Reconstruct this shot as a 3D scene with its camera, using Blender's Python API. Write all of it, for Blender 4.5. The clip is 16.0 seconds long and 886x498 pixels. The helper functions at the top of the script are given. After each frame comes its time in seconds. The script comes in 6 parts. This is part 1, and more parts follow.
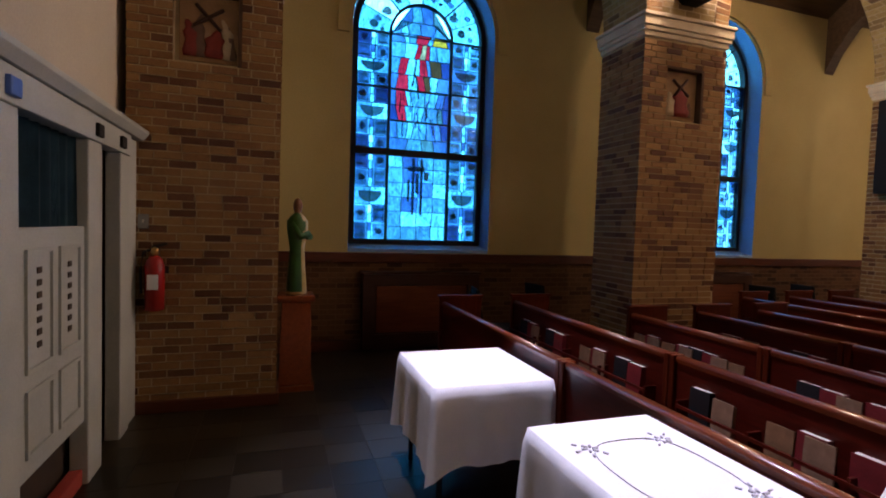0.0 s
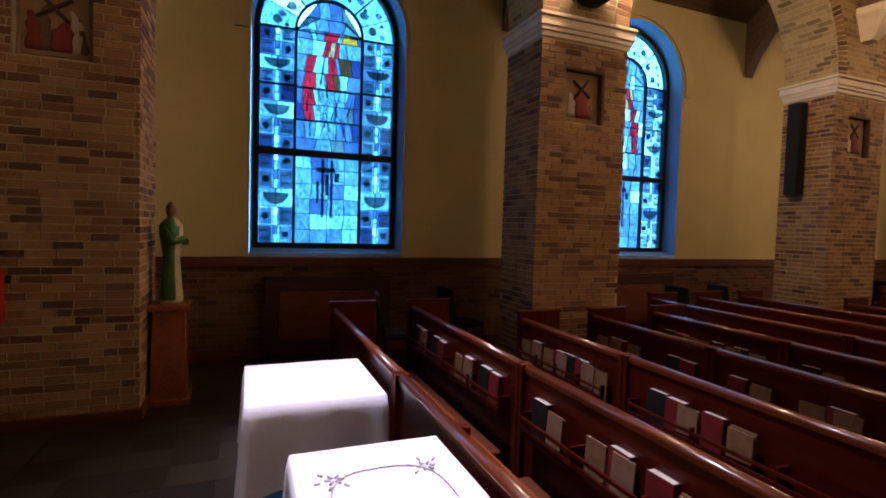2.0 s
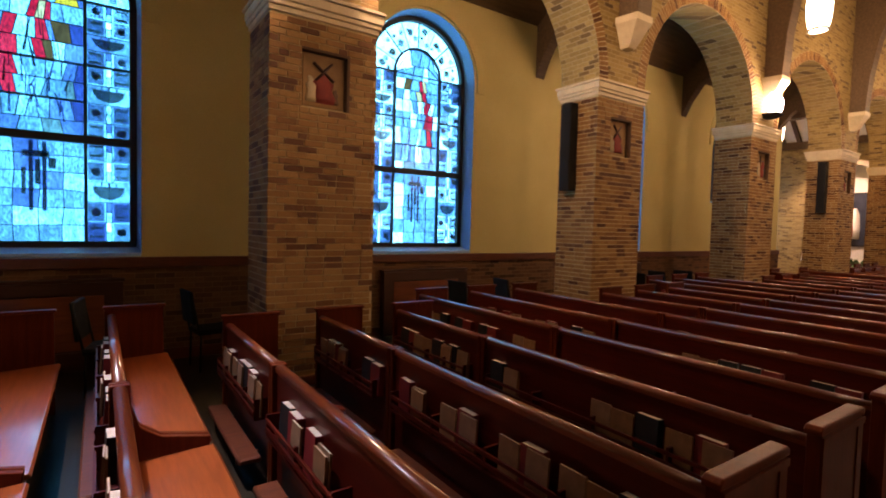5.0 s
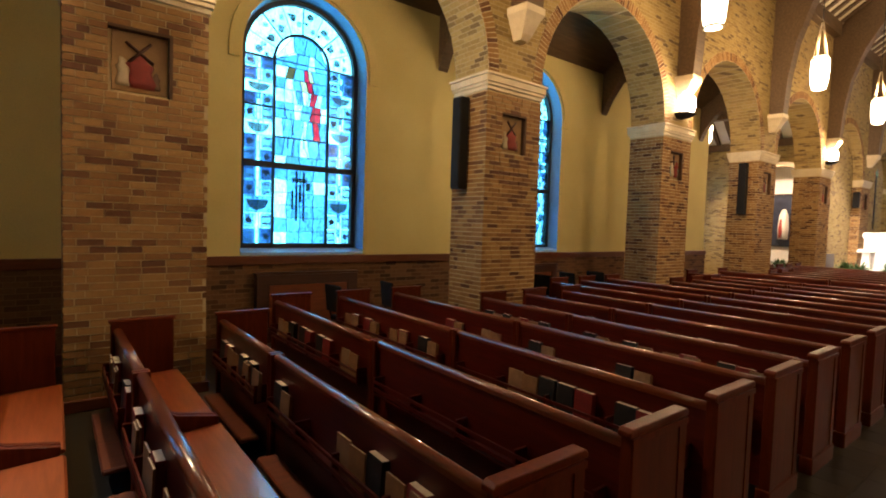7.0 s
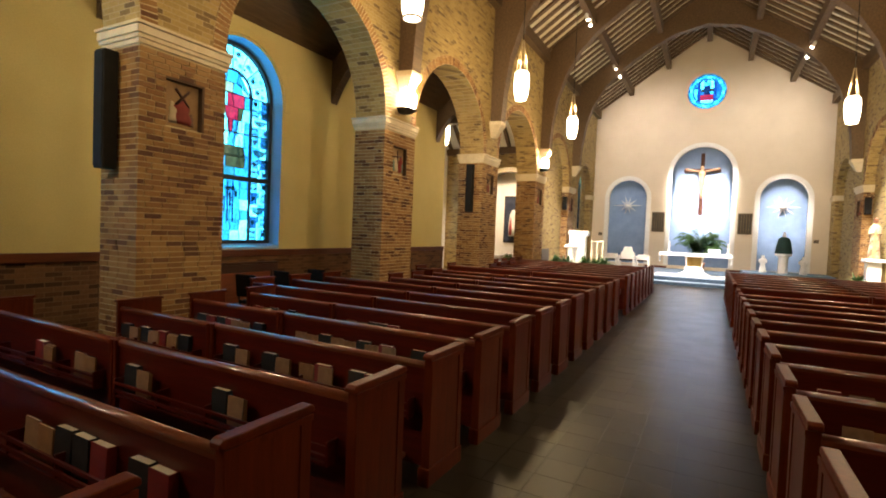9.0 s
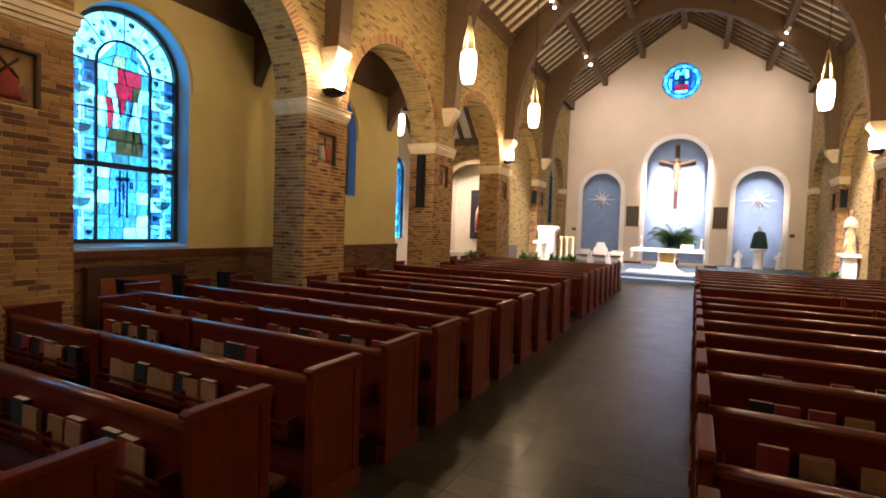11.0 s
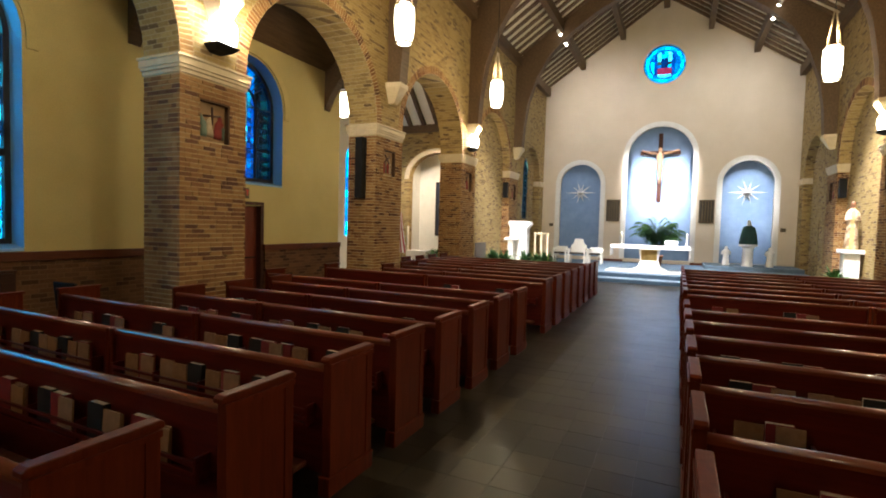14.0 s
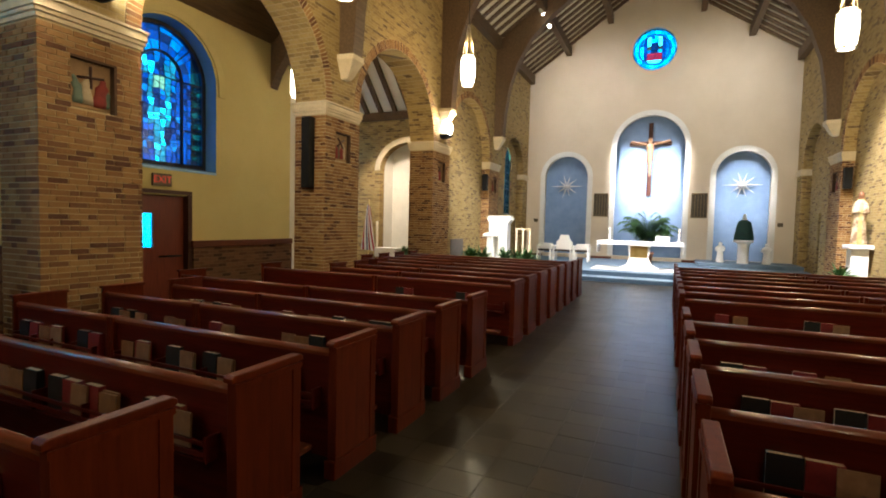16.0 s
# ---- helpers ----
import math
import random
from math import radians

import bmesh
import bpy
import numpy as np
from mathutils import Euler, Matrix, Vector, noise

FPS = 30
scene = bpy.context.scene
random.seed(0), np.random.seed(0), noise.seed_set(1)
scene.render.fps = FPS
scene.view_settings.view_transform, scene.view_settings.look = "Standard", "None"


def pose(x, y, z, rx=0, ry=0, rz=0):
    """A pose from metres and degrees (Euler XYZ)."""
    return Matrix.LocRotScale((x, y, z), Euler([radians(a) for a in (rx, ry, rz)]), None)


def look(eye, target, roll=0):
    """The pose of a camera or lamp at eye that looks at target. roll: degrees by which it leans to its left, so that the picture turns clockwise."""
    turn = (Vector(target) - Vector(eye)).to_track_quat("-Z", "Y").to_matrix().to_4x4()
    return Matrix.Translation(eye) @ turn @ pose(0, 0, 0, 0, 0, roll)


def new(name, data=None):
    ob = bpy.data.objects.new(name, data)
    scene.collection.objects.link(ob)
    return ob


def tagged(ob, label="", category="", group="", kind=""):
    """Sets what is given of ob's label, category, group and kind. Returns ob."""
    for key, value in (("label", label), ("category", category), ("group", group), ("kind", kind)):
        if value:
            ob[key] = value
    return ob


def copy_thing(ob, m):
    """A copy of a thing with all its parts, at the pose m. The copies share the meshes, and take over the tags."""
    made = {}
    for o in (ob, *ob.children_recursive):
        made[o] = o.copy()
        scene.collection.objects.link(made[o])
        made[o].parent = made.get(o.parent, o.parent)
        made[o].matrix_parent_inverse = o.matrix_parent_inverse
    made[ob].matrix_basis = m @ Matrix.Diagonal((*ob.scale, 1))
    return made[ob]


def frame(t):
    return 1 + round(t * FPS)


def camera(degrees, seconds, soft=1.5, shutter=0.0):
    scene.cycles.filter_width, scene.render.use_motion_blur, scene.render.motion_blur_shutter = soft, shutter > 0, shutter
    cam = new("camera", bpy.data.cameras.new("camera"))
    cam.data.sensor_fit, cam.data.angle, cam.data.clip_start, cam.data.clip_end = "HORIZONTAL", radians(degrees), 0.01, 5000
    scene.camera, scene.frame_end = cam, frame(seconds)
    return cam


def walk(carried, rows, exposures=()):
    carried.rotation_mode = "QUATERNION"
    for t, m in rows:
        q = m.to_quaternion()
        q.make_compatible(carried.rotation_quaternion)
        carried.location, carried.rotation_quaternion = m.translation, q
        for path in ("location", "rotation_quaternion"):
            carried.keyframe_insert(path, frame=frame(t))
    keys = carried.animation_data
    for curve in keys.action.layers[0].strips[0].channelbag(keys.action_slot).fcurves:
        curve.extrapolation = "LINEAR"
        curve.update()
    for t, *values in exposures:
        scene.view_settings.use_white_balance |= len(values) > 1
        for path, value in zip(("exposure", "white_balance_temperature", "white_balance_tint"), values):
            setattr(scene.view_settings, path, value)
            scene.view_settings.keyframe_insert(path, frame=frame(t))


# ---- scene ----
LENS = 83.0
cam = camera(LENS, 16.0, soft=1.9)
# seconds, x, y, z, tilt, lean, heading
ROWS = [
    (0.0, -4.164, -4.681, 1.651, 87.40, -1.92, -18.35),
    (0.5, -3.969, -4.697, 1.664, 87.43, -1.92, -18.66),
    (1.0, -3.766, -4.734, 1.690, 87.38, -1.76, -18.99),
    (1.5, -3.556, -4.769, 1.708, 87.39, -1.74, -19.87),
    (2.0, -3.323, -4.816, 1.722, 87.41, -1.68, -21.45),
    (2.5, -3.087, -4.870, 1.726, 87.33, -1.54, -21.61),
    (3.0, -2.838, -4.925, 1.733, 87.21, -1.39, -21.76),
    (3.5, -2.587, -4.977, 1.735, 87.32, -1.54, -24.09),
    (4.0, -2.312, -5.032, 1.737, 87.33, -1.47, -26.88),
    (4.5, -2.032, -5.092, 1.732, 87.47, -1.36, -32.23),
    (7.0, -0.394, -5.556, 1.810, 87.26, -1.83, -37.82),
    (7.2, -0.268, -5.599, 1.815, 87.31, -1.96, -39.68),
    (7.5, -0.024, -5.648, 1.812, 87.28, -1.88, -41.36),
    (8.0, 0.361, -5.759, 1.810, 87.50, -2.24, -50.77),
    (8.5, 0.759, -5.886, 1.798, 87.85, -2.51, -59.44),
    (8.8, 0.995, -5.966, 1.785, 87.93, -2.40, -61.43),
    (9.0, 1.149, -6.007, 1.781, 87.94, -2.30, -61.83),
    (11.5, 2.962, -6.438, 1.833, 87.43, -1.94, -63.51),
    (12.0, 3.339, -6.422, 1.831, 87.41, -1.86, -63.78),
    (12.5, 3.739, -6.411, 1.823, 87.39, -1.80, -64.03),
    (13.0, 4.098, -6.397, 1.829, 87.29, -1.72, -64.28),
    (13.5, 4.492, -6.376, 1.845, 87.17, -1.69, -64.56),
    (14.0, 4.862, -6.365, 1.806, 87.26, -1.58, -64.80),
    (14.5, 5.256, -6.357, 1.801, 87.17, -1.51, -64.99),
    (15.0, 5.648, -6.344, 1.768, 87.16, -1.42, -65.22),
    (15.5, 6.078, -6.326, 1.720, 87.19, -1.39, -65.51),
    (16.0, 6.460, -6.307, 1.714, 87.08, -1.40, -65.78),
]
walk(cam, [(t, pose(x, y, z, rx, ry, rz)) for t, x, y, z, rx, ry, rz in ROWS],
     exposures=[(0.0, -0.42, 6250, 43), (3.0, -0.40, 7050, 50), (4.5, -0.10, 7450, 48), (7.0, 0.32, 7000, 27), (8.0, 0.30, 7500, 34), (9.0, 0.33, 6600, 17), (11.5, 0.03, 6650, 29), (13.0, 0.0, 6200, 19), (14.0, -0.02, 5800, 12), (16.0, -0.04, 5900, 12)])

# ---- light ----
world = bpy.data.worlds.new("world")
scene.world = world
world.use_nodes = True
sky = world.node_tree.nodes.new("ShaderNodeTexSky")
sky.sky_type, sky.sun_disc, sky.sun_elevation, sky.sun_rotation = "NISHITA", False, radians(40), radians(150)
world.node_tree.links.new(sky.outputs["Color"], world.node_tree.nodes["Background"].inputs["Color"])
world.node_tree.nodes["Background"].inputs["Strength"].default_value = 0.1
DAY = 15.5            # glow of the sky backdrop behind the coloured glass
WARM = (1.0, 0.71, 0.32)


def lamp(kind, at, power, colour=WARM, size=0.12, target=None, cone=60, blend=0.6):
    data = bpy.data.lights.new("lamp", kind)
    data.energy, data.color = power, colour
    data.shadow_soft_size = size
    ob = new("lamp", data)
    if kind == "SPOT":
        data.spot_size, data.spot_blend = radians(cone), blend
    ob.matrix_world = look(at, target) if target else pose(*at)
    return ob


# ---- materials ----
def mat(name, rough=0.6, metal=0.0):
    m = bpy.data.materials.new(name)
    m.use_nodes = True
    b = m.node_tree.nodes["Principled BSDF"]
    b.inputs["Roughness"].default_value, b.inputs["Metallic"].default_value = rough, metal
    b.inputs["Specular IOR Level"].default_value = 0.35
    return m, m.node_tree, b


def node(nt, kind, **values):
    n = nt.nodes.new("ShaderNode" + kind)
    for k, v in values.items():
        n.inputs[k.replace("_", " ")].default_value = v
    return n


def ramp(nt, fac, stops):
    r = nt.nodes.new("ShaderNodeValToRGB")
    e = r.color_ramp.elements
    while len(e) < len(stops):
        e.new(0.5)
    for k, (p, c) in enumerate(stops):
        e[k].position, e[k].color = p, (*c, 1)
    nt.links.new(fac, r.inputs["Fac"])
    return r.outputs["Color"]


def mix(nt, fac, a, b, mode="MIX"):
    m = nt.nodes.new("ShaderNodeMix")
    m.data_type, m.blend_type = "RGBA", mode
    for sock, val in ((m.inputs[0], fac), (m.inputs[6], a), (m.inputs[7], b)):
        if isinstance(val, (int, float)):
            sock.default_value = val
        elif isinstance(val, tuple):
            sock.default_value = (*val, 1)
        else:
            nt.links.new(val, sock)
    return m.outputs[2]


def bump(nt, b, height, strength=0.3, dist=0.01):
    n = node(nt, "Bump", Strength=strength, Distance=dist)
    nt.links.new(height, n.inputs["Height"])
    nt.links.new(n.outputs["Normal"], b.inputs["Normal"])


def coords(nt, scale=(1, 1, 1)):
    c, m = nt.nodes.new("ShaderNodeTexCoord"), node(nt, "Mapping", Scale=scale)
    nt.links.new(c.outputs["Object"], m.inputs["Vector"])
    return m.outputs["Vector"]


def noise_tex(nt, vec, scale, detail=4, rough=0.55):
    n = node(nt, "TexNoise", Scale=scale, Detail=detail, Roughness=rough)
    nt.links.new(vec, n.inputs["Vector"])
    return n.outputs["Fac"]


def plain(name, dark, light, rough=0.6, scale=8, fine=60, relief=0.15, metal=0.0, spread=(0.3, 0.7)):
    """Two-scale mottled surface."""
    m, nt, b = mat(name, rough, metal)
    v = coords(nt)
    big, small = noise_tex(nt, v, scale), noise_tex(nt, v, fine, 3)
    c = ramp(nt, big, [(spread[0], dark), (spread[1], light)])
    c2 = ramp(nt, small, [(0.25, (0.8, 0.8, 0.8)), (0.75, (1, 1, 1))])
    nt.links.new(mix(nt, 0.6, c, c2, "MULTIPLY"), b.inputs["Base Color"])
    lo, hi = (max(0.29, rough * 0.8), min(1, rough * 1.15)) if rough > 0.27 else (rough * 0.8, min(0.26, rough * 1.15))
    nt.links.new(ramp(nt, big, [(0.2, (lo,) * 3), (0.8, (hi,) * 3)]), b.inputs["Roughness"])
    bump(nt, b, small, relief, 0.004)
    return m


def wood(name, dark, light, rough=0.35, axis="y", scale=1.0, per_object=True, coat=0.0, sheen=0.35):
    m, nt, b = mat(name, rough)
    b.inputs["Coat Weight"].default_value, b.inputs["Coat Roughness"].default_value = coat, 0.12
    b.inputs["Specular IOR Level"].default_value = sheen
    s = {"x": (1.2, 14, 14), "y": (14, 1.2, 14), "z": (14, 14, 1.2)}[axis]
    v = coords(nt, tuple(k * scale for k in s))
    grain, big = noise_tex(nt, v, 2.2, 6, 0.65), noise_tex(nt, coords(nt), 1.7, 3)
    c = ramp(nt, grain, [(0.28, dark), (0.72, light)])
    c = mix(nt, 0.5, c, ramp(nt, big, [(0.25, (0.74, 0.72, 0.70)), (0.75, (1, 1, 1))]), "MULTIPLY")
    if per_object:
        info = nt.nodes.new("ShaderNodeObjectInfo")
        c = mix(nt, 1.0, c, ramp(nt, info.outputs["Random"], [(0, (0.8, 0.78, 0.76)), (1, (1, 1, 1))]), "MULTIPLY")
    nt.links.new(c, b.inputs["Base Color"])
    lo, hi = (max(0.29, rough * 0.92), max(0.31, rough * 1.1)) if rough > 0.27 else (rough * 0.92, min(0.26, rough * 1.1))
    nt.links.new(ramp(nt, big, [(0.3, (lo,) * 3), (0.7, (hi,) * 3)]), b.inputs["Roughness"])
    bump(nt, b, grain, 0.12, 0.003)
    return m


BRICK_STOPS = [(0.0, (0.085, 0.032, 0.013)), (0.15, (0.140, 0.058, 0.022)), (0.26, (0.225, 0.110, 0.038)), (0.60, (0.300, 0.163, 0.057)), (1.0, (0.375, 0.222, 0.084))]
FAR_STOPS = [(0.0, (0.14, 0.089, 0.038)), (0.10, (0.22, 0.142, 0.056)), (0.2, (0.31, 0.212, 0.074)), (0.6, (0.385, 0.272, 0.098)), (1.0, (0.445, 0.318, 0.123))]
DADO_STOPS = [(0.0, (0.055, 0.022, 0.010)), (0.3, (0.12, 0.052, 0.021)), (1.0, (0.18, 0.085, 0.036))]


def brick_piece(name, source):
    """Single bricks: colour by piece."""
    m, nt, b = mat(name, 0.85)
    if source == "object":
        rnd = nt.nodes.new("ShaderNodeObjectInfo").outputs["Random"]
    else:
        rnd = nt.nodes.new("ShaderNodeNewGeometry").outputs["Random Per Island"]
    geo = nt.nodes.new("ShaderNodeNewGeometry")
    n = noise_tex(nt, geo.outputs["Position"], 35, 5)
    c = ramp(nt, rnd, BRICK_STOPS)
    c = mix(nt, 0.6, c, ramp(nt, n, [(0.3, (0.6, 0.58, 0.55)), (0.7, (1, 1, 1))]), "MULTIPLY")
    nt.links.new(c, b.inputs["Base Color"])
    bump(nt, b, n, 0.5, 0.004)
    return m


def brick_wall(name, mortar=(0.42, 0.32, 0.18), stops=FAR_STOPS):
    """Brickwork of surfaces that stay far off."""
    m, nt, b = mat(name, 0.85)
    c = nt.nodes.new("ShaderNodeTexCoord")
    sep, com = nt.nodes.new("ShaderNodeSeparateXYZ"), nt.nodes.new("ShaderNodeCombineXYZ")
    nt.links.new(c.outputs["Object"], sep.inputs[0])
    add = nt.nodes.new("ShaderNodeMath")
    nt.links.new(sep.outputs[0], add.inputs[0])
    nt.links.new(sep.outputs[1], add.inputs[1])
    nt.links.new(add.outputs[0], com.inputs[0])
    nt.links.new(sep.outputs[2], com.inputs[1])
    t = node(nt, "TexBrick", Scale=1.0, Mortar_Size=0.006, Mortar_Smooth=0.3, Bias=0.0, Brick_Width=0.215, Row_Height=0.0677)
    t.inputs["Color1"].default_value, t.inputs["Color2"].default_value, t.inputs["Mortar"].default_value = (0, 0, 0, 1), (1, 1, 1, 1), (0.5, 0.5, 0.5, 1)
    nt.links.new(com.outputs[0], t.inputs["Vector"])
    col = ramp(nt, t.outputs["Color"], stops)
    big, fine = noise_tex(nt, coords(nt), 1.3), noise_tex(nt, coords(nt), 30)
    col = mix(nt, 0.5, col, ramp(nt, fine, [(0.3, (0.55, 0.53, 0.5)), (0.7, (1, 1, 1))]), "MULTIPLY")
    col = mix(nt, t.outputs["Fac"], col, mortar)
    col = mix(nt, 0.35, col, ramp(nt, big, [(0.3, (0.7, 0.68, 0.62)), (0.7, (1, 1, 1))]), "MULTIPLY")
    nt.links.new(col, b.inputs["Base Color"])
    inv = nt.nodes.new("ShaderNodeMath")
    inv.operation = "SUBTRACT"
    nt.links.new(fine, inv.inputs[0])
    nt.links.new(t.outputs["Fac"], inv.inputs[1])
    bump(nt, b, inv.outputs[0], 0.6, 0.008)
    return m


def glow(name, colour, strength):
    m = bpy.data.materials.new(name)
    m.use_nodes = True
    nt = m.node_tree
    nt.nodes.remove(nt.nodes["Principled BSDF"])
    e = node(nt, "Emission", Color=(*colour, 1), Strength=strength)
    nt.links.new(e.outputs[0], nt.nodes["Material Output"].inputs["Surface"])
    return m


def stained(name, stops, scale=3.0, per_piece=0.6):
    """Coloured glass: lets tinted light through, with a little gloss; colour by piece and streaks within it."""
    m = bpy.data.materials.new(name)
    m.use_nodes = True
    nt = m.node_tree
    nt.nodes.remove(nt.nodes["Principled BSDF"])
    rnd = nt.nodes.new("ShaderNodeObjectInfo").outputs["Random"]
    flow = node(nt, "Mapping", Scale=(1.0, 1.0, 0.4))
    nt.links.new(nt.nodes.new("ShaderNodeNewGeometry").outputs["Position"], flow.inputs["Vector"])
    n, fine = noise_tex(nt, flow.outputs["Vector"], scale, 6, 0.68), noise_tex(nt, flow.outputs["Vector"], scale * 7, 3)
    f, g = nt.nodes.new("ShaderNodeMath"), nt.nodes.new("ShaderNodeMath")
    f.operation = g.operation = "MULTIPLY_ADD"
    nt.links.new(rnd, f.inputs[0])
    f.inputs[1].default_value = per_piece
    nt.links.new(n, g.inputs[0])
    g.inputs[1].default_value, g.inputs[2].default_value = 2.2, -0.6 - per_piece / 2
    nt.links.new(g.outputs[0], f.inputs[2])
    # the light passes two faces of the pane
    c = ramp(nt, f.outputs[0], [(p, tuple(math.sqrt(k) for k in col)) for p, col in stops])
    c = mix(nt, 1.0, c, ramp(nt, fine, [(0.34, (0.62, 0.66, 0.72)), (0.56, (1, 1, 1))]), "MULTIPLY")
    tr, gl = nt.nodes.new("ShaderNodeBsdfTransparent"), node(nt, "BsdfGlossy", Roughness=0.2)
    nt.links.new(c, tr.inputs["Color"])
    mx = nt.nodes.new("ShaderNodeMixShader")
    mx.inputs[0].default_value = 0.04
    nt.links.new(tr.outputs[0], mx.inputs[1])
    nt.links.new(gl.outputs[0], mx.inputs[2])
    nt.links.new(mx.outputs[0], nt.nodes["Material Output"].inputs["Surface"])
    return m


M_BRICK = brick_piece("brick", "object")
M_BRICK_REST = brick_piece("brick_rest", "island")
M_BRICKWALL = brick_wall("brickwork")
M_DADO = brick_wall("dado_brickwork", (0.17, 0.095, 0.045), DADO_STOPS)
M_MORTAR = plain("mortar", (0.46, 0.36, 0.205), (0.60, 0.49, 0.30), 0.9, 6, 90, 0.3)
M_PLASTER = plain("cream_plaster", (0.55, 0.45, 0.175), (0.62, 0.52, 0.225), 0.8, 1.2, 50, 0.08)
M_APSE = plain("apse_plaster", (0.66, 0.56, 0.42), (0.72, 0.62, 0.48), 0.8, 1.0, 40, 0.06)
M_STONE = plain("pale_stone", (0.60, 0.50, 0.33), (0.72, 0.62, 0.43), 0.65, 5, 60, 0.15)
M_WHITE = plain("white_paint", (0.74, 0.73, 0.69), (0.82, 0.81, 0.77), 0.45, 3, 70, 0.06)
M_GREYPAINT = plain("grey_white_paint", (0.36, 0.40, 0.40), (0.45, 0.49, 0.48), 0.5, 3, 70, 0.08)
M_ENDWALL = plain("end_wall_plaster", (0.46, 0.43, 0.36), (0.54, 0.51, 0.43), 0.8, 1.2, 50, 0.08)
# reveal and sill: the blue glow of the windows is put into the base colour
M_REVEAL = plain("blue_lit_reveal", (0.12, 0.32, 0.58), (0.17, 0.38, 0.66), 0.6, 2, 60, 0.06)
M_SILL = plain("glossy_blue_lit_sill", (0.26, 0.48, 0.76), (0.34, 0.56, 0.84), 0.22, 4, 60, 0.05)
M_WHITEMARBLE = plain("white_marble", (0.75, 0.74, 0.72), (0.85, 0.84, 0.82), 0.3, 4, 30, 0.03)
M_CEIL = plain("cream_board", (0.62, 0.55, 0.38), (0.72, 0.65, 0.48), 0.7, 2, 40, 0.06)
M_BEAM = wood("brown_beam", (0.080, 0.048, 0.025), (0.16, 0.102, 0.053), 0.6, "x", 0.6, False)
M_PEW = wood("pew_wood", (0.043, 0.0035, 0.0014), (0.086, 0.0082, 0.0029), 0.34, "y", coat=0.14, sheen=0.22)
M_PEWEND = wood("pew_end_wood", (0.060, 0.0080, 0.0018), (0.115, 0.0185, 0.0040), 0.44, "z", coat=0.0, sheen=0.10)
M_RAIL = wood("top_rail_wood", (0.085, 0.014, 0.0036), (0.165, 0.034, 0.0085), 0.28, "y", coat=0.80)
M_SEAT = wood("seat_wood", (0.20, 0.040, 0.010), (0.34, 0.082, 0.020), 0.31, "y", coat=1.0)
M_SEAT.node_tree.nodes["Principled BSDF"].inputs["Coat IOR"].default_value = 1.8
M_TRIM = wood("trim_wood", (0.085, 0.022, 0.010), (0.16, 0.045, 0.018), 0.4, "x")
M_DARKWOOD = wood("dark_wood", (0.040, 0.013, 0.008), (0.075, 0.025, 0.013), 0.45, "x")
M_BLACK = plain("black_cloth", (0.003, 0.003, 0.004), (0.008, 0.008, 0.009), 0.9, 6, 90, 0.2)
M_BLACKPAINT = plain("black_paint", (0.002, 0.002, 0.002), (0.005, 0.005, 0.005), 0.75, 6, 90, 0.1)
M_LEAD = plain("lead_bar", (0.006, 0.008, 0.012), (0.015, 0.018, 0.026), 0.6, 8, 60, 0.1)
M_BLUEPAINT = plain("blue_niche_paint", (0.16, 0.25, 0.42), (0.22, 0.32, 0.50), 0.7, 2.5, 40, 0.08)
M_CARPET = plain("blue_grey_carpet", (0.10, 0.15, 0.21), (0.15, 0.21, 0.28), 0.95, 3, 150, 0.4)
M_CLOTH = plain("white_linen", (0.74, 0.74, 0.76), (0.82, 0.82, 0.83), 0.85, 4, 220, 0.25)
M_GREYMETAL = plain("grey_metal", (0.30, 0.31, 0.33), (0.42, 0.43, 0.45), 0.35, 6, 50, 0.05, 1.0)
M_BRONZE = plain("dark_bronze", (0.09, 0.07, 0.045), (0.15, 0.12, 0.08), 0.45, 8, 60, 0.1, 0.6)
M_GREYSTONE = plain("grey_stone", (0.10, 0.085, 0.08), (0.15, 0.125, 0.115), 0.7, 5, 60, 0.15)
M_SHADE = glow("lit_shade", (1.0, 0.88, 0.60), 13.0)
M_BULB = glow("lit_bulb", (1.0, 0.90, 0.70), 30.0)
M_SKY = glow("sky_backdrop", (0.060, 0.55, 1.0), DAY)


def floor_material():
    """Slate floor under the single tiles and past them: the same tones and sheen."""
    m, nt, b = mat("slate_floor", 0.3)
    b.inputs["Specular IOR Level"].default_value = 0.30
    v = coords(nt)
    t = node(nt, "TexBrick", Scale=1.0, Mortar_Size=0.003, Brick_Width=0.305, Row_Height=0.305)
    t.inputs["Color1"].default_value, t.inputs["Color2"].default_value, t.inputs["Mortar"].default_value = (0.018, 0.0135, 0.008, 1), (0.036, 0.028, 0.017, 1), (0.012, 0.0095, 0.006, 1)
    t.offset = 0.0
    nt.links.new(v, t.inputs["Vector"])
    big, fine = noise_tex(nt, v, 1.6, 5), noise_tex(nt, v, 28, 5)
    c = mix(nt, 0.6, t.outputs["Color"], ramp(nt, big, [(0.3, (0.6, 0.6, 0.6)), (0.7, (1, 1, 1))]), "MULTIPLY")
    c = mix(nt, 0.4, c, ramp(nt, fine, [(0.3, (0.6, 0.6, 0.6)), (0.7, (1, 1, 1))]), "MULTIPLY")
    nt.links.new(c, b.inputs["Base Color"])
    nt.links.new(ramp(nt, big, [(0.3, (0.30,) * 3), (0.7, (0.36,) * 3)]), b.inputs["Roughness"])
    bump(nt, b, t.outputs["Fac"], -0.2, 0.003)
    return m


M_FLOOR = floor_material()


